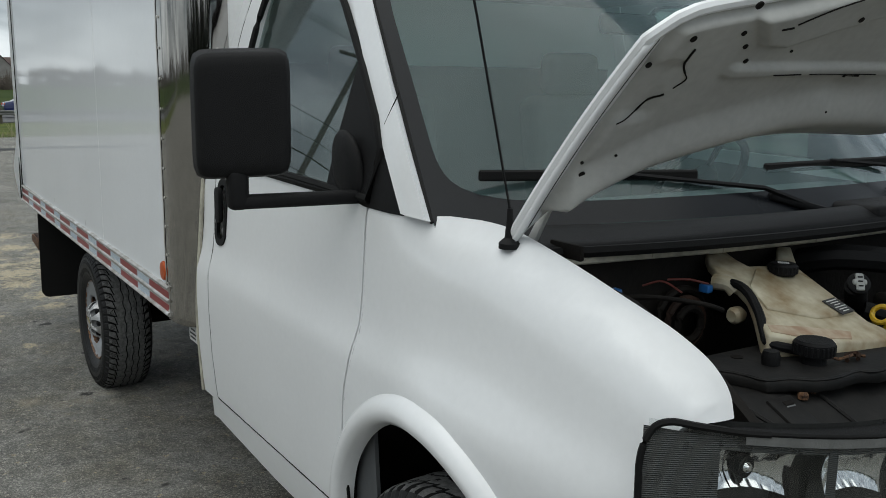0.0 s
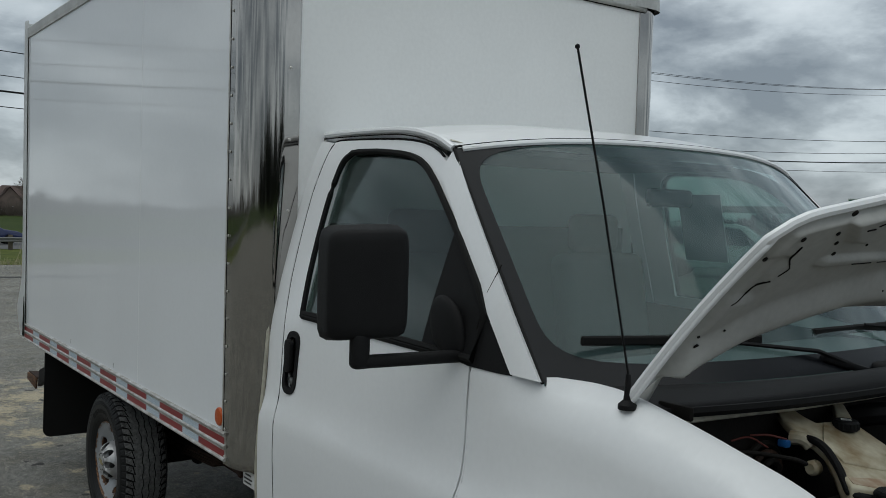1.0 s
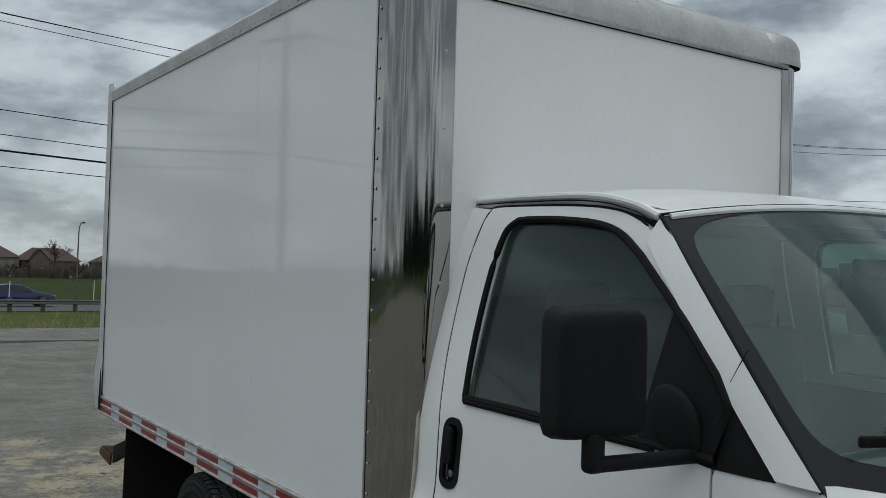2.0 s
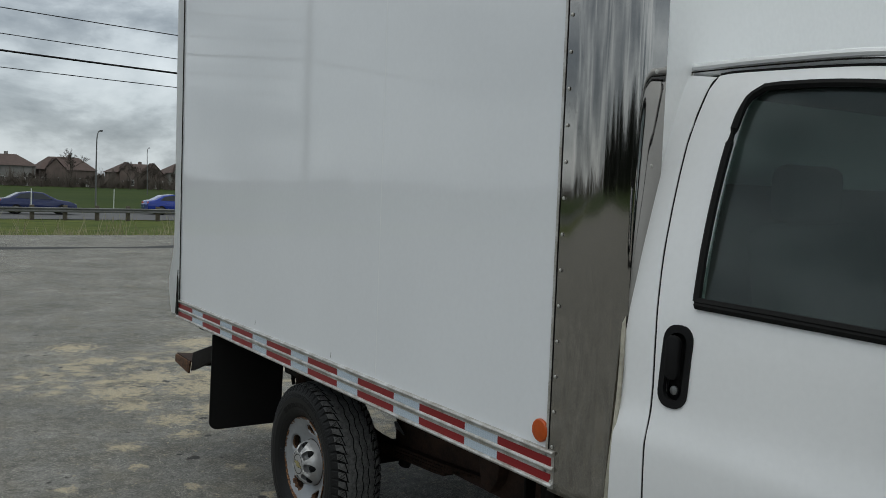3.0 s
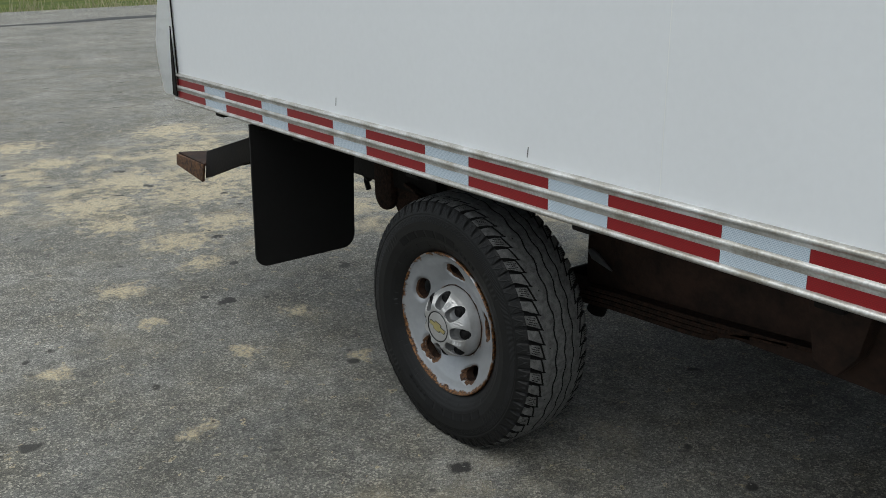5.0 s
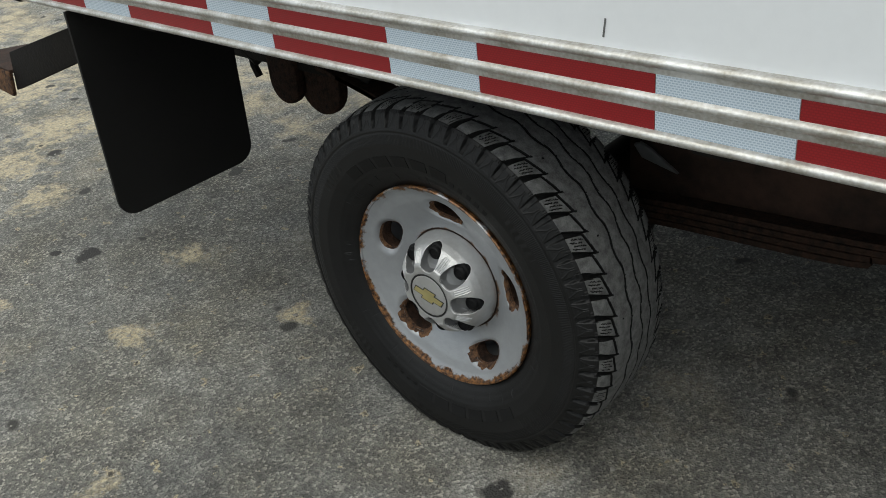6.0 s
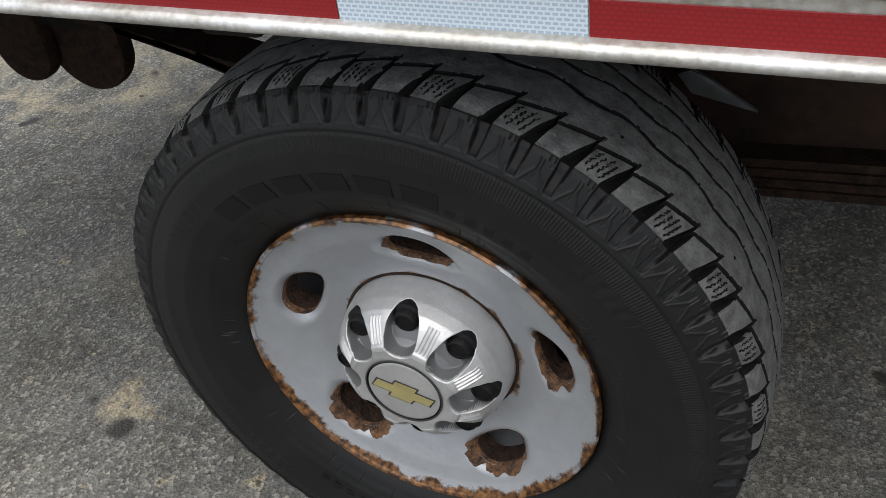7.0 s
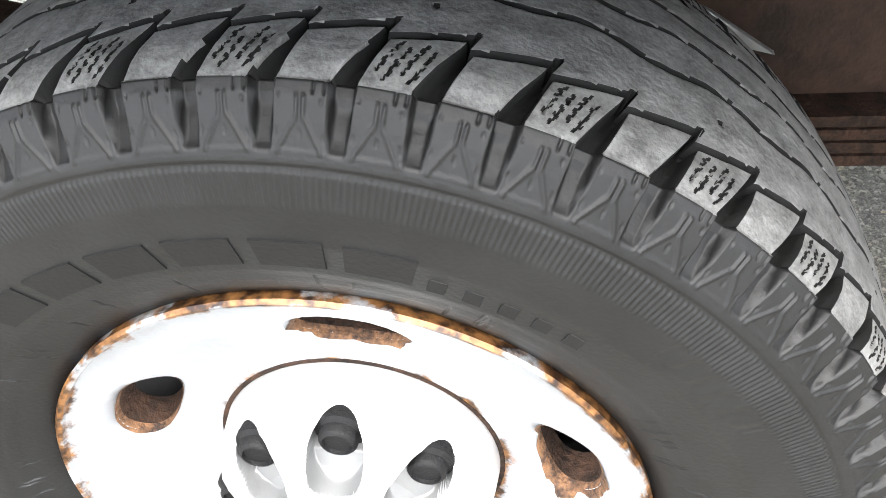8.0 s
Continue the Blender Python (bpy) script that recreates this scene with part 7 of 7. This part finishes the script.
bump = part("tow_bumper", box((0.08, 0.50, 0.05), (-1.80, -0.56, 0.490), 0.008), DARK, truck, "rusty steel step bumper")
part("bumper_arm", prism([(-1.62, 0.475), (-1.00, 0.69), (-1.00, 0.77), (-1.585, 0.595)], 0.03, "y", -0.955, 0.004), DARK, bump, "dark steel bumper arm")
part("bumper_step", prism([(-1.885, -0.955), (-1.60, -0.965), (-1.57, -0.80), (-1.80, -0.80)], 0.010, "z", 0.532), RUSTY, bump)
part("bumper_face", prism([(-1.89, 0.487), (-1.625, 0.459), (-1.60, 0.537), (-1.88, 0.536)], 0.012, "y", -0.968, 0.003), RUST, bump, "rusty bumper end plate")

# ---- wheels ----
def tyre_arrays(nth, ns):
    """The tyre as one swept skin: sidewalls, shoulder lugs, ribs with zigzag grooves and sipes."""
    prof = [(0.206, -0.085), (0.213, -0.101), (0.228, -0.113), (0.254, -0.1265), (0.281, -0.1345), (0.306, -0.1355), (0.324, -0.1325), (0.336, -0.1290), (0.348, -0.1235), (0.3585, -0.1180), (0.3650, -0.1125), (0.3700, -0.0960), (0.3742, -0.0550), (0.3765, 0.0)]
    prof += [(r, -y) for r, y in prof[-2::-1]]
    p = np.array(prof)
    d = np.r_[0, np.cumsum(np.hypot(*np.diff(p, axis=0).T))]
    tot = d[-1]
    # finer rows on the outer side and the tread
    fine = np.interp(np.linspace(0, 1, 800), [0, 1], [0, tot])
    dens = np.where(fine < 0.06, 0.9, np.where(fine < 0.17, 2.2, np.where(fine < tot * 0.64, 3.4, 0.5)))
    yf = np.interp(fine, d, p[:, 1])
    for yc, w in ((-0.0760, 0.005), (-0.030, 0.003), (0.002, 0.003), (0.036, 0.003)):
        dens = np.where((np.abs(yf - yc) < w) & (fine > 0.17), dens * 2.2, dens)
    cum = np.cumsum(dens)
    s = np.interp(np.linspace(cum[0], cum[-1], ns), cum, fine)
    r0, y0 = np.interp(s, d, p[:, 0]), np.interp(s, d, p[:, 1])
    ds = 0.002
    tr = np.interp(s + ds, d, p[:, 0]) - np.interp(s - ds, d, p[:, 0])
    ty = np.interp(s + ds, d, p[:, 1]) - np.interp(s - ds, d, p[:, 1])
    ln = np.hypot(tr, ty)
    nr, ny = ty / ln, -tr / ln
    th = np.arange(nth) * math.tau / nth
    PIT = 60
    h = np.zeros((nth, ns))
    # the mesh leans with the lugs and waves with the grooves, so that their edges stay clean
    lean = 11.0 * math.tau / PIT
    at_row = th * PIT / math.tau + 0.317 + 0.03 * np.sin((th + 0.03) * 7)
    step = 0.0790 - 0.0120 * ((at_row + 0.5) % 1.0 - 0.5)

    def wave(k, ang):
        kink = np.abs(((ang * PIT / math.tau * 0.5 + 0.27 * k) % 1.0) - 0.5) * 2 - 0.5
        return 0.0062 * np.clip(np.sin(kink * math.pi) * 0.62, -0.5, 0.5)

    RIBS = (-0.030, 0.002, 0.036)
    Y = np.repeat(y0[None, :], nth, 0)
    for i in np.arange(nth):
        goal = [-0.1125, -step[i] + 0.003] + [yc + wave(k, th[i] + lean * 0.050) for k, yc in enumerate(RIBS)] + [0.075]
        on = np.abs(y0) < 0.1125
        on &= r0 > 0.3640
        Y[i, on] = np.interp(y0[on], [-0.1125, -0.0760, *RIBS, 0.075, 0.1125], [*goal, 0.1125])
    TH = th[:, None] + lean * np.clip(0.112 + Y, 0, 0.050) * np.clip((0.085 - Y) / 0.035, 0, 1)
    ph0 = (at_row + 0.5) % 1.0 - 0.5
    side = np.where(np.abs(ph0) < 0.40, np.abs(ph0) / 0.40, (0.5 - np.abs(ph0)) / 0.10) * np.sign(ph0)
    flare = (0.015 - 0.085 * np.clip((np.abs(Y) - 0.080) / 0.030, 0, 1)) * np.clip((r0 - 0.330) / 0.015, 0, 1)[None, :] * (Y < 0.04)
    TH = TH + side[:, None] * flare * math.tau / PIT
    crown = p[10:-10]
    R = np.where((np.abs(Y) < 0.1125) & (r0 > 0.3640)[None, :], np.interp(Y, crown[:, 1], crown[:, 0]), r0[None, :])
    AY = np.abs(Y) + 0 * h
    tread = R > 0.3640
    # shoulder lugs: slanted bars parted by notches that run on down the shoulder
    raw = TH * PIT / math.tau + 0.317 + 0.03 * np.sin(TH * 7) - 11.0 * (0.112 - np.clip(AY, 0, 0.112))
    ph, idx = raw % 1.0, np.floor(raw + 0.5).astype(int)
    phc = (ph + 0.5) % 1.0 - 0.5
    gap = np.abs(ph - 0.5)
    # the lugs' inner ends step back and forth across the tread
    inner = 0.0790 - 0.0120 * phc
    zone = (AY > inner - 0.002) & tread
    wide = np.clip((AY - 0.080) / 0.030, 0, 1)
    h -= np.where(zone, 0.0125 * np.clip((0.085 + 0.085 * wide - gap) / 0.030, 0, 1), 0)
    # the stepped groove beside the lugs
    groove = np.clip((0.0030 - np.abs(AY - inner + 0.0030)) / 0.0010, 0, 1)
    h = np.where(tread, np.minimum(h, -0.0110 * groove), h)
    fade = np.clip((R - 0.3345) / 0.018, 0, 1) ** 0.7
    sd = (R > 0.3345) & (AY > 0.1080) & ~tread
    notch2 = np.clip((0.17 - 0.04 * np.clip((0.364 - R) / 0.026, 0, 1) - gap) / 0.030, 0, 1)
    h -= np.where(sd, 0.0095 * notch2 * fade, 0)
    # worn, uneven edges and a scalloped face on the lugs
    worn = np.sin(idx * 2.7) * 0.5 + 0.5
    h -= np.where(tread & (AY > 0.104), (0.0008 + 0.0016 * worn) * np.clip((AY - 0.104) / 0.008, 0, 1), 0)
    h -= np.where(zone, 0.0010 * worn * (phc + 0.5), 0)
    # every second lug has rows of short zigzag sipes
    zig = (np.abs(((AY / 0.0050) % 1.0) - 0.5) - 0.25) * 0.11
    rows_ = np.full_like(h, 9.0)
    for k, c in enumerate((-0.235, -0.08, 0.075, 0.23)):
        mid = 0.0945 + 0.0035 * (k % 2)
        gate = np.where((np.abs(AY - mid) < 0.0105) & (np.abs(AY - mid + 0.001) > 0.0008), 0.0, 9.0)
        rows_ = np.minimum(rows_, np.abs(phc - c - zig) + gate)
    h -= np.where(zone & (idx % 2 == 0), 0.0050 * np.clip((0.016 - rows_) / 0.008, 0, 1), 0)
    # thin wavy grooves part the worn ribs
    for k, yc in enumerate(RIBS):
        dist = np.abs(Y - yc - wave(k, TH))
        h -= np.where(tread & (AY < 0.064), 0.0065 * np.clip((0.0025 - dist) / 0.0010, 0, 1), 0)
    # short blind cuts that run in from the stepped groove, and a few pits
    cut = np.abs(phc - 0.44) + np.where((AY > 0.066) & (AY < 0.074), 0, 1.0)
    h -= np.where(tread, 0.0050 * np.clip((0.035 - cut) / 0.012, 0, 1), 0)
    pit = np.hypot(((TH * PIT / math.tau * 0.25) % 1.0 - 0.5) * 0.157, Y + 0.052)
    h -= np.where(tread, 0.0035 * np.clip((0.0020 - pit) / 0.001, 0, 1), 0)
    # moulded rings and hatching on the sidewall
    out = Y < -0.06
    for rc, w, hh in ((0.3335, 0.0012, 0.0016), (0.3305, 0.0016, 0.0024), (0.3265, 0.0009, -0.0010), (0.2950, 0.0007, 0.0006), (0.2415, 0.0010, 0.0011), (0.2300, 0.0010, -0.0012)):
        h += np.where(out, hh * np.clip(1 - np.abs(R - rc) / w, 0, 1), 0)
    band = out & (R > 0.3060) & (R < 0.3250)
    h += np.where(band, 0.00035 * np.sin(TH * 600), 0)
    # hatched fields that close the lettering at both ends
    for mid in (0.87, -0.87, 0.87 + math.pi, math.pi - 0.87):
        off = np.abs((TH - mid + math.pi) % math.tau - math.pi)
        field = out & (R > 0.287 + 0.035 * off) & (R < 0.304) & (off < 0.14)
        h += np.where(field, 0.0006 * np.sin((R * 3200 + TH * 120)), 0)
    # vent marks and fine radial cracks round the bead
    rt = random.Random(21)
    for k in range(46):
        a, ra, ln_, dep = rt.uniform(0, math.tau), rt.uniform(0.229, 0.246), rt.uniform(0.003, 0.009), rt.choice((0.0008, -0.0009, -0.0012))
        near = np.abs((TH - a + math.pi) % math.tau - math.pi) * 0.236
        h += np.where(out & (np.abs(R - ra) < ln_), dep * np.clip(1.6 - near / 0.0007, 0, 1), 0)
    # lug side moulding: an upturned V under a short bar
    arc = phc * math.tau * 0.352 / PIT
    vee = np.abs(np.abs(arc) - 0.0022 - np.clip(0.3490 - R, 0, 1) * 0.62) + np.where((R < 0.3490) & (R > 0.3350), 0, 1.0)
    bar_ = np.abs(np.abs(arc) - 0.0016) + np.where((R >= 0.3490) & (R < 0.3580), 0, 1.0)
    h += np.where(sd, 0.0012 * np.clip(1.5 - np.minimum(vee, bar_) / 0.0008, 0, 1), 0)
    # pin marks and two short cuts in each lug side
    for pa, pr in ((-0.0105, 0.3585), (0.0095, 0.3560), (0.0, 0.3430), (0.0115, 0.3410), (-0.0115, 0.3430)):
        pin = np.hypot(arc - pa, R - pr)
        h -= np.where(sd, 0.0012 * np.clip(1.5 - pin / 0.0008, 0, 1), 0)
    for pa in (0.0055, 0.0105):
        h -= np.where(sd & (R > 0.3595), 0.0016 * np.clip(1.5 - np.abs(arc - pa) / 0.0006, 0, 1), 0)
    rr, yy = R + nr[None, :] * h, Y + ny[None, :] * h
    yy = np.where(yy > 0, yy * 0.85, yy)
    co = np.stack([rr * np.sin(TH), yy + 0 * TH, rr * np.cos(TH)], -1)
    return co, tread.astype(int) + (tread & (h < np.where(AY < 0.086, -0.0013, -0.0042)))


def wheel(name, centre, side, fine, label, grow=1.0):
    """Steel wheel with tyre, painted disc, silver cap and black nuts; its axis runs along y."""
    turn = Matrix() if side < 0 else Matrix.Rotation(math.pi, 4, "Z")
    hub = part(name, lathe([(0.00001, -0.045), (0.06, -0.045), (0.065, 0.02), (0.17, 0.03), (0.17, 0.09), (0.00001, 0.09)], 32, "y"), DARK, truck, label, Matrix.Translation(centre) @ turn @ Matrix.Diagonal((grow, 1, grow, 1)))
    co, tread = tyre_arrays(*((2880, 290) if fine else (400, 70)))
    # the contact patch is pressed flat
    floor_z = -0.3480
    co[..., 2] = np.where(co[..., 2] < floor_z, floor_z + 0.08 * (co[..., 2] - floor_z), co[..., 2])
    vv, qq = grid_mesh(co, closed_u=True)
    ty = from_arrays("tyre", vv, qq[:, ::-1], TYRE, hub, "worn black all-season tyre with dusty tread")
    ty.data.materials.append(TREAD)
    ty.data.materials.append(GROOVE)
    # the scuffed outer faces are dusty; grooves, notches and cuts are coloured darker
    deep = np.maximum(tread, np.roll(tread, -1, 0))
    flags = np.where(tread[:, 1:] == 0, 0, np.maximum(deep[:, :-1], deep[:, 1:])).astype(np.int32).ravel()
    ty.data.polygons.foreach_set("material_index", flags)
    # rim: barrel and flange
    part("rim_flange", lathe([(0.200, 0.08), (0.188, 0.02), (0.189, -0.070), (0.196, -0.090), (0.2055, -0.1005), (0.2090, -0.1100), (0.2120, -0.1115), (0.2142, -0.1090), (0.2130, -0.099), (0.205, -0.082), (0.205, 0.08)], 96, "y"), RIM, hub, "chipped silver rim flange with rust")
    holes = [radians(a) for a in (13, 85, 157, 229, 301)]

    def depth(r):
        return np.interp(r, [0.055, 0.104, 0.111, 0.118, 0.127, 0.138, 0.150, 0.163, 0.176, 0.187, 0.195, 0.202, 0.2095], [-0.062, -0.062, -0.0630, -0.0655, -0.0695, -0.0750, -0.0812, -0.0875, -0.0935, -0.0970, -0.0998, -0.1035, -0.1080])

    nr_, nt_ = (64, 640) if fine else (20, 160)
    rs, tt = np.linspace(0.055, 0.2095, nr_), np.arange(nt_) * math.tau / nt_
    RR, TT = np.meshgrid(rs, tt, indexing="ij")
    inside = np.zeros_like(RR)

    def hole_f(x, z, a):
        ca, sa = math.cos(a), math.sin(a)
        p, q = x * ca + z * sa - 0.160, -x * sa + z * ca
        return (np.abs(p / 0.0205) ** 2.5 + np.abs(q / (0.036 - 0.30 * p)) ** 2.5) ** 0.4, p, q

    X, Z = RR * np.cos(TT), RR * np.sin(TT)
    D = depth(RR)
    keep_v = np.ones_like(RR, bool)
    best = np.full_like(RR, 9.0)
    for a in holes:
        f_, p, q = hole_f(X, Z, a)
        near = (f_ < 1.28) & (f_ > 1e-6)
        # gather the rings next to an opening onto its edge
        k = np.where(f_ < 1.0, 1.0, 1.0 + (f_ - 1.0) * (f_ - 1.0) / 0.28 / np.maximum(f_ - 1.0, 1e-6) * 1.0)
        scale = np.where((f_ > 0.86) & (f_ < 1.14), 1.0 / f_, 1.0)
        ca, sa = math.cos(a), math.sin(a)
        p2, q2 = p * scale + 0.160, q * scale
        X = np.where(near, p2 * ca - q2 * sa, X)
        Z = np.where(near, p2 * sa + q2 * ca, Z)
        best = np.minimum(best, hole_f(X, Z, a)[0])
    dent = np.clip((1.42 - best) / 0.42, 0, 1)
    D = D + 0.0095 * dent * dent
    co2 = np.stack([X, D, Z], -1)
    vv, qq = grid_mesh(co2, closed_v=True)
    cf = best.ravel()[qq].mean(1)
    qq = qq[cf > 0.995]
    disc = from_arrays("wheel_disc", vv, qq, RIM, hub, "silver painted steel disc with five rusty openings")
    rg = random.Random(11)
    for a, eaten in zip(holes, (0.24, 0.12, 0.03, 0.36, 0.34)):
        rim_b, wall_b = bmesh.new(), bmesh.new()
        rows, walls = [], []
        ca, sa = math.cos(a), math.sin(a)
        ph1, ph3, ph7 = (rg.uniform(0, math.tau) for _ in range(3))
        nn = 72
        for k in range(nn):
            t = math.tau * k / nn
            # rust eats further on the lower side and in ragged bites
            low = 0.55 + 0.45 * math.cos(t + a + math.pi / 2 + 0.3)
            bite = 0.5 + 0.25 * math.sin(3 * t + ph1) + 0.20 * math.sin(7 * t + ph3) + 0.12 * math.sin(13 * t + ph7) + 0.22 * rg.random()
            wob = 1.012 + eaten * max(0.0, 0.25 + low) * max(0.05, bite)

            def at(sc, dd):
                p = 0.0205 * math.copysign(abs(math.cos(t)) ** 0.8, math.cos(t)) * sc
                q = (0.036 - 0.30 * p) * math.copysign(abs(math.sin(t)) ** 0.8, math.sin(t)) * sc
                p += 0.160
                r = math.hypot(p, q)
                return (p * ca - q * sa, float(depth(r)) + 0.0095 * max(0, min(1, (1.42 - sc) / 0.42)) ** 2 + dd, p * sa + q * ca)

            rows.append([rim_b.verts.new(at(sc, dd)) for sc, dd in ((wob, -0.0008), (1 + (wob - 1) * 0.75, -0.0016), (1 + (wob - 1) * 0.5, -0.0018), (1 + (wob - 1) * 0.25, -0.0018), (1.003, -0.0016), (0.970, 0.0048))])
            walls.append([wall_b.verts.new(at(sc, dd)) for sc, dd in ((0.985, 0.0035), (0.955, 0.010), (0.90, 0.028))])
        for k in range(nn):
            for bb, rw in ((rim_b, rows), (wall_b, walls)):
                m_ = len(rw[k]) - 1
                r0, r1 = rw[k], rw[(k + 1) % nn]
                for j in range(m_):
                    bb.faces.new((r0[j], r0[j + 1], r1[j + 1], r1[j]))
        part("rusty_opening", rim_b, RUST, hub, "rust-eaten opening edge")
        part("opening_wall", wall_b, RUST_DEEP, hub, "dark rusty inner edge")
    b2 = bmesh.new()
    part("rust_ring", lathe([(0.1040, -0.0626), (0.1058, -0.0634), (0.1075, -0.0632), (0.1088, -0.0618)], 72, "y"), RUST_DEEP, hub)
    # centre cap pressed with eight nut slots
    nr_, nt_ = (140, 960) if fine else (24, 120)
    rs = np.r_[np.linspace(0.0005, 0.0500, nr_ // 7), np.linspace(0.0505, 0.1045, nr_ - nr_ // 7)]
    tt = np.arange(nt_) * math.tau / nt_
    RR, TT = np.meshgrid(rs, tt, indexing="ij")
    top = np.interp(RR, [0, 0.060, 0.0645, 0.068, 0.076, 0.086, 0.094, 0.0995, 0.1030, 0.1045], [-0.1385, -0.1380, -0.1368, -0.1340, -0.1280, -0.1195, -0.1085, -0.0950, -0.0790, -0.0610])
    k8 = (((TT - radians(88)) / (math.tau / 8)) + 0.5) % 1.0 - 0.5
    lat = RR * np.sin(k8 * math.tau / 8)
    mid_r = np.clip(RR * np.cos(k8 * math.tau / 8), 0.0715, 0.0805)
    far = np.hypot(RR * np.cos(k8 * math.tau / 8) - mid_r, lat)
    slot = np.clip((0.0194 - far) / 0.0016, 0, 1)
    slot = slot * slot * (3 - 2 * slot)
    floor_d = np.interp(RR, [0.052, 0.056, 0.062, 0.0735, 0.0760, 0.0780, 0.1045], [-0.1300, -0.1225, -0.1170, -0.1110, -0.1030, -0.0760, -0.0660])
    # a shallow trough that ends in an arch on the dome; the nut's hole is cut through its outer half
    hole_r = np.clip(RR * np.cos(k8 * math.tau / 8), 0.0725, 0.0795)
    hole = np.clip((0.0190 - np.hypot(RR * np.cos(k8 * math.tau / 8) - hole_r, lat)) / 0.0016, 0, 1)
    shallow = top + 0.0045
    Dp = top * (1 - slot) + slot * (shallow * (1 - hole) + np.maximum(shallow, floor_d) * hole)
    # the face swells to a scallop between the slots
    Dp = Dp + np.where((RR > 0.060) & (RR < 0.066), 0.0010 * np.cos(k8 * math.tau), 0) * (1 - slot)
    half8 = 0.5 - np.abs(k8)
    flute = (half8 * RR * math.tau / 8 / 0.0042)
    ridge = (half8 * RR * math.tau / 8 < 0.0070) & (RR > 0.068) & (RR < 0.090)
    Dp = Dp + np.where(ridge, 0.0011 * np.cos(flute * math.tau), 0)
    groove = np.clip(1 - np.abs(RR - 0.0455) / 0.0020, 0, 1)
    Dp = Dp + 0.0034 * groove
    co3 = np.stack([RR * np.cos(TT), Dp, RR * np.sin(TT)], -1)
    vv, qq = grid_mesh(co3, closed_v=True)
    capm = from_arrays("hub_cap", vv, qq, CAP, hub, "silver plastic hub cap with black nut covers")
    # slot faces take the darker silver, their shade put into the colour
    capm.data.materials.append(CAP_SLOT)
    capm.data.polygons.foreach_set("material_index", (slot[:-1] > 0.45).astype(np.int32).ravel())
    for k in range(8):
        a = k * math.tau / 8 + radians(88)
        c = (0.0826 * math.cos(a), 0, 0.0826 * math.sin(a))
        nut = lathe([(0.0168, -0.064), (0.0168, -0.0985), (0.0178, -0.0995), (0.0178, -0.1040), (0.0150, -0.1055), (0.0138, -0.1062), (0.0134, -0.1120), (0.0118, -0.1142), (0.0102, -0.1148), (0.0096, -0.1120), (0.00001, -0.1120)], 24 if fine else 8, "y", at=c)
        part("nut_cover", nut, BLACK, hub, "black nut cover")
    # gold emblem as a plain slanted bar shape
    em = prism([(-0.034, -0.006), (-0.012, -0.006), (-0.014, -0.0135), (0.010, -0.0135), (0.0125, -0.006), (0.030, -0.006), (0.034, 0.006), (0.012, 0.006), (0.014, 0.0135), (-0.010, 0.0135), (-0.0125, 0.006), (-0.030, 0.006)], -0.0012, "y", -0.1387)
    # dark ring laid over the pressed groove to paint its shade
    part("emblem_groove_shade", lathe([(0.0446, -0.1376), (0.0448, -0.1389), (0.0462, -0.1389), (0.0464, -0.1376)], 64, "y"), PRINT, hub, "thin dark line painted over the emblem groove")
    part("emblem", em, GOLD, hub, "gold emblem plate", Matrix.Rotation(radians(14), 4, "Y") @ Matrix.Diagonal((1.06, 1, 0.94, 1)))
    part("emblem_rim", prism([(-0.036, -0.0078), (-0.0145, -0.0078), (-0.0165, -0.0153), (0.0115, -0.0153), (0.014, -0.0078), (0.0318, -0.0078), (0.036, 0.0078), (0.0145, 0.0078), (0.0165, 0.0153), (-0.0115, 0.0153), (-0.014, 0.0078), (-0.0318, 0.0078)], -0.0006, "y", -0.1386), PRINT, hub, "", Matrix.Rotation(radians(14), 4, "Y") @ Matrix.Diagonal((1.06, 1, 0.94, 1)))
    part("gate_mark", tube([(0.037 + 0.0042 * math.cos(a), -0.1380, 0.0455 + 0.0042 * math.sin(a)) for a in np.linspace(0, math.tau, 19)], 0.0006, 5), CAP_SLOT, hub)
    # raised plain bars where the tyre's maker has its lettering
    if fine:
        for mid in (-9.0, 171.0):
            for k in range(6):
                a = radians(mid - 28 + 9.7 * k)
                bar = bmesh.new()
                rws = []
                for j in range(7):
                    aa = a + radians(7.6) * (j / 6 - 0.5)
                    rws.append([bar.verts.new((r * math.sin(aa), y, r * math.cos(aa))) for r, y in ((0.2600, -0.1270), (0.2608, -0.1296), (0.2832, -0.1358), (0.2840, -0.1335))])
                for r0, r1 in zip(rws, rws[1:]):
                    for j in range(3):
                        bar.faces.new((r0[j], r0[j + 1], r1[j + 1], r1[j]))
                bar.faces.new(rws[0])
                bar.faces.new(rws[-1][::-1])
                part("moulded_bar", bar, LETTER, hub)
            for k in range(5):
                a = radians(mid + 27 + 4.2 * k)
                part("moulded_bar", box((0.010, 0.0016, 0.009), (0.266 * math.sin(a), -0.1308, 0.266 * math.cos(a)), 0.0005, 1, Euler((0, a, 0)).to_matrix()), LETTER, hub)
    return hub


wheel("rear_wheel", (-0.0155, -0.832, 0.3480), -1, True, "rusty silver steel rear wheel with worn tyre")
wheel("rear_wheel", (-0.0155, 0.832, 0.3480), 1, False, "silver steel rear wheel")
wheel("front_wheel", (3.53, -0.860, 0.3660 + RAKE * 3.53), -1, False, "silver steel front wheel in the dark arch", 1.05)
wheel("front_wheel", (3.53, 0.860, 0.3660 + RAKE * 3.53), 1, False, "silver steel front wheel", 1.05)
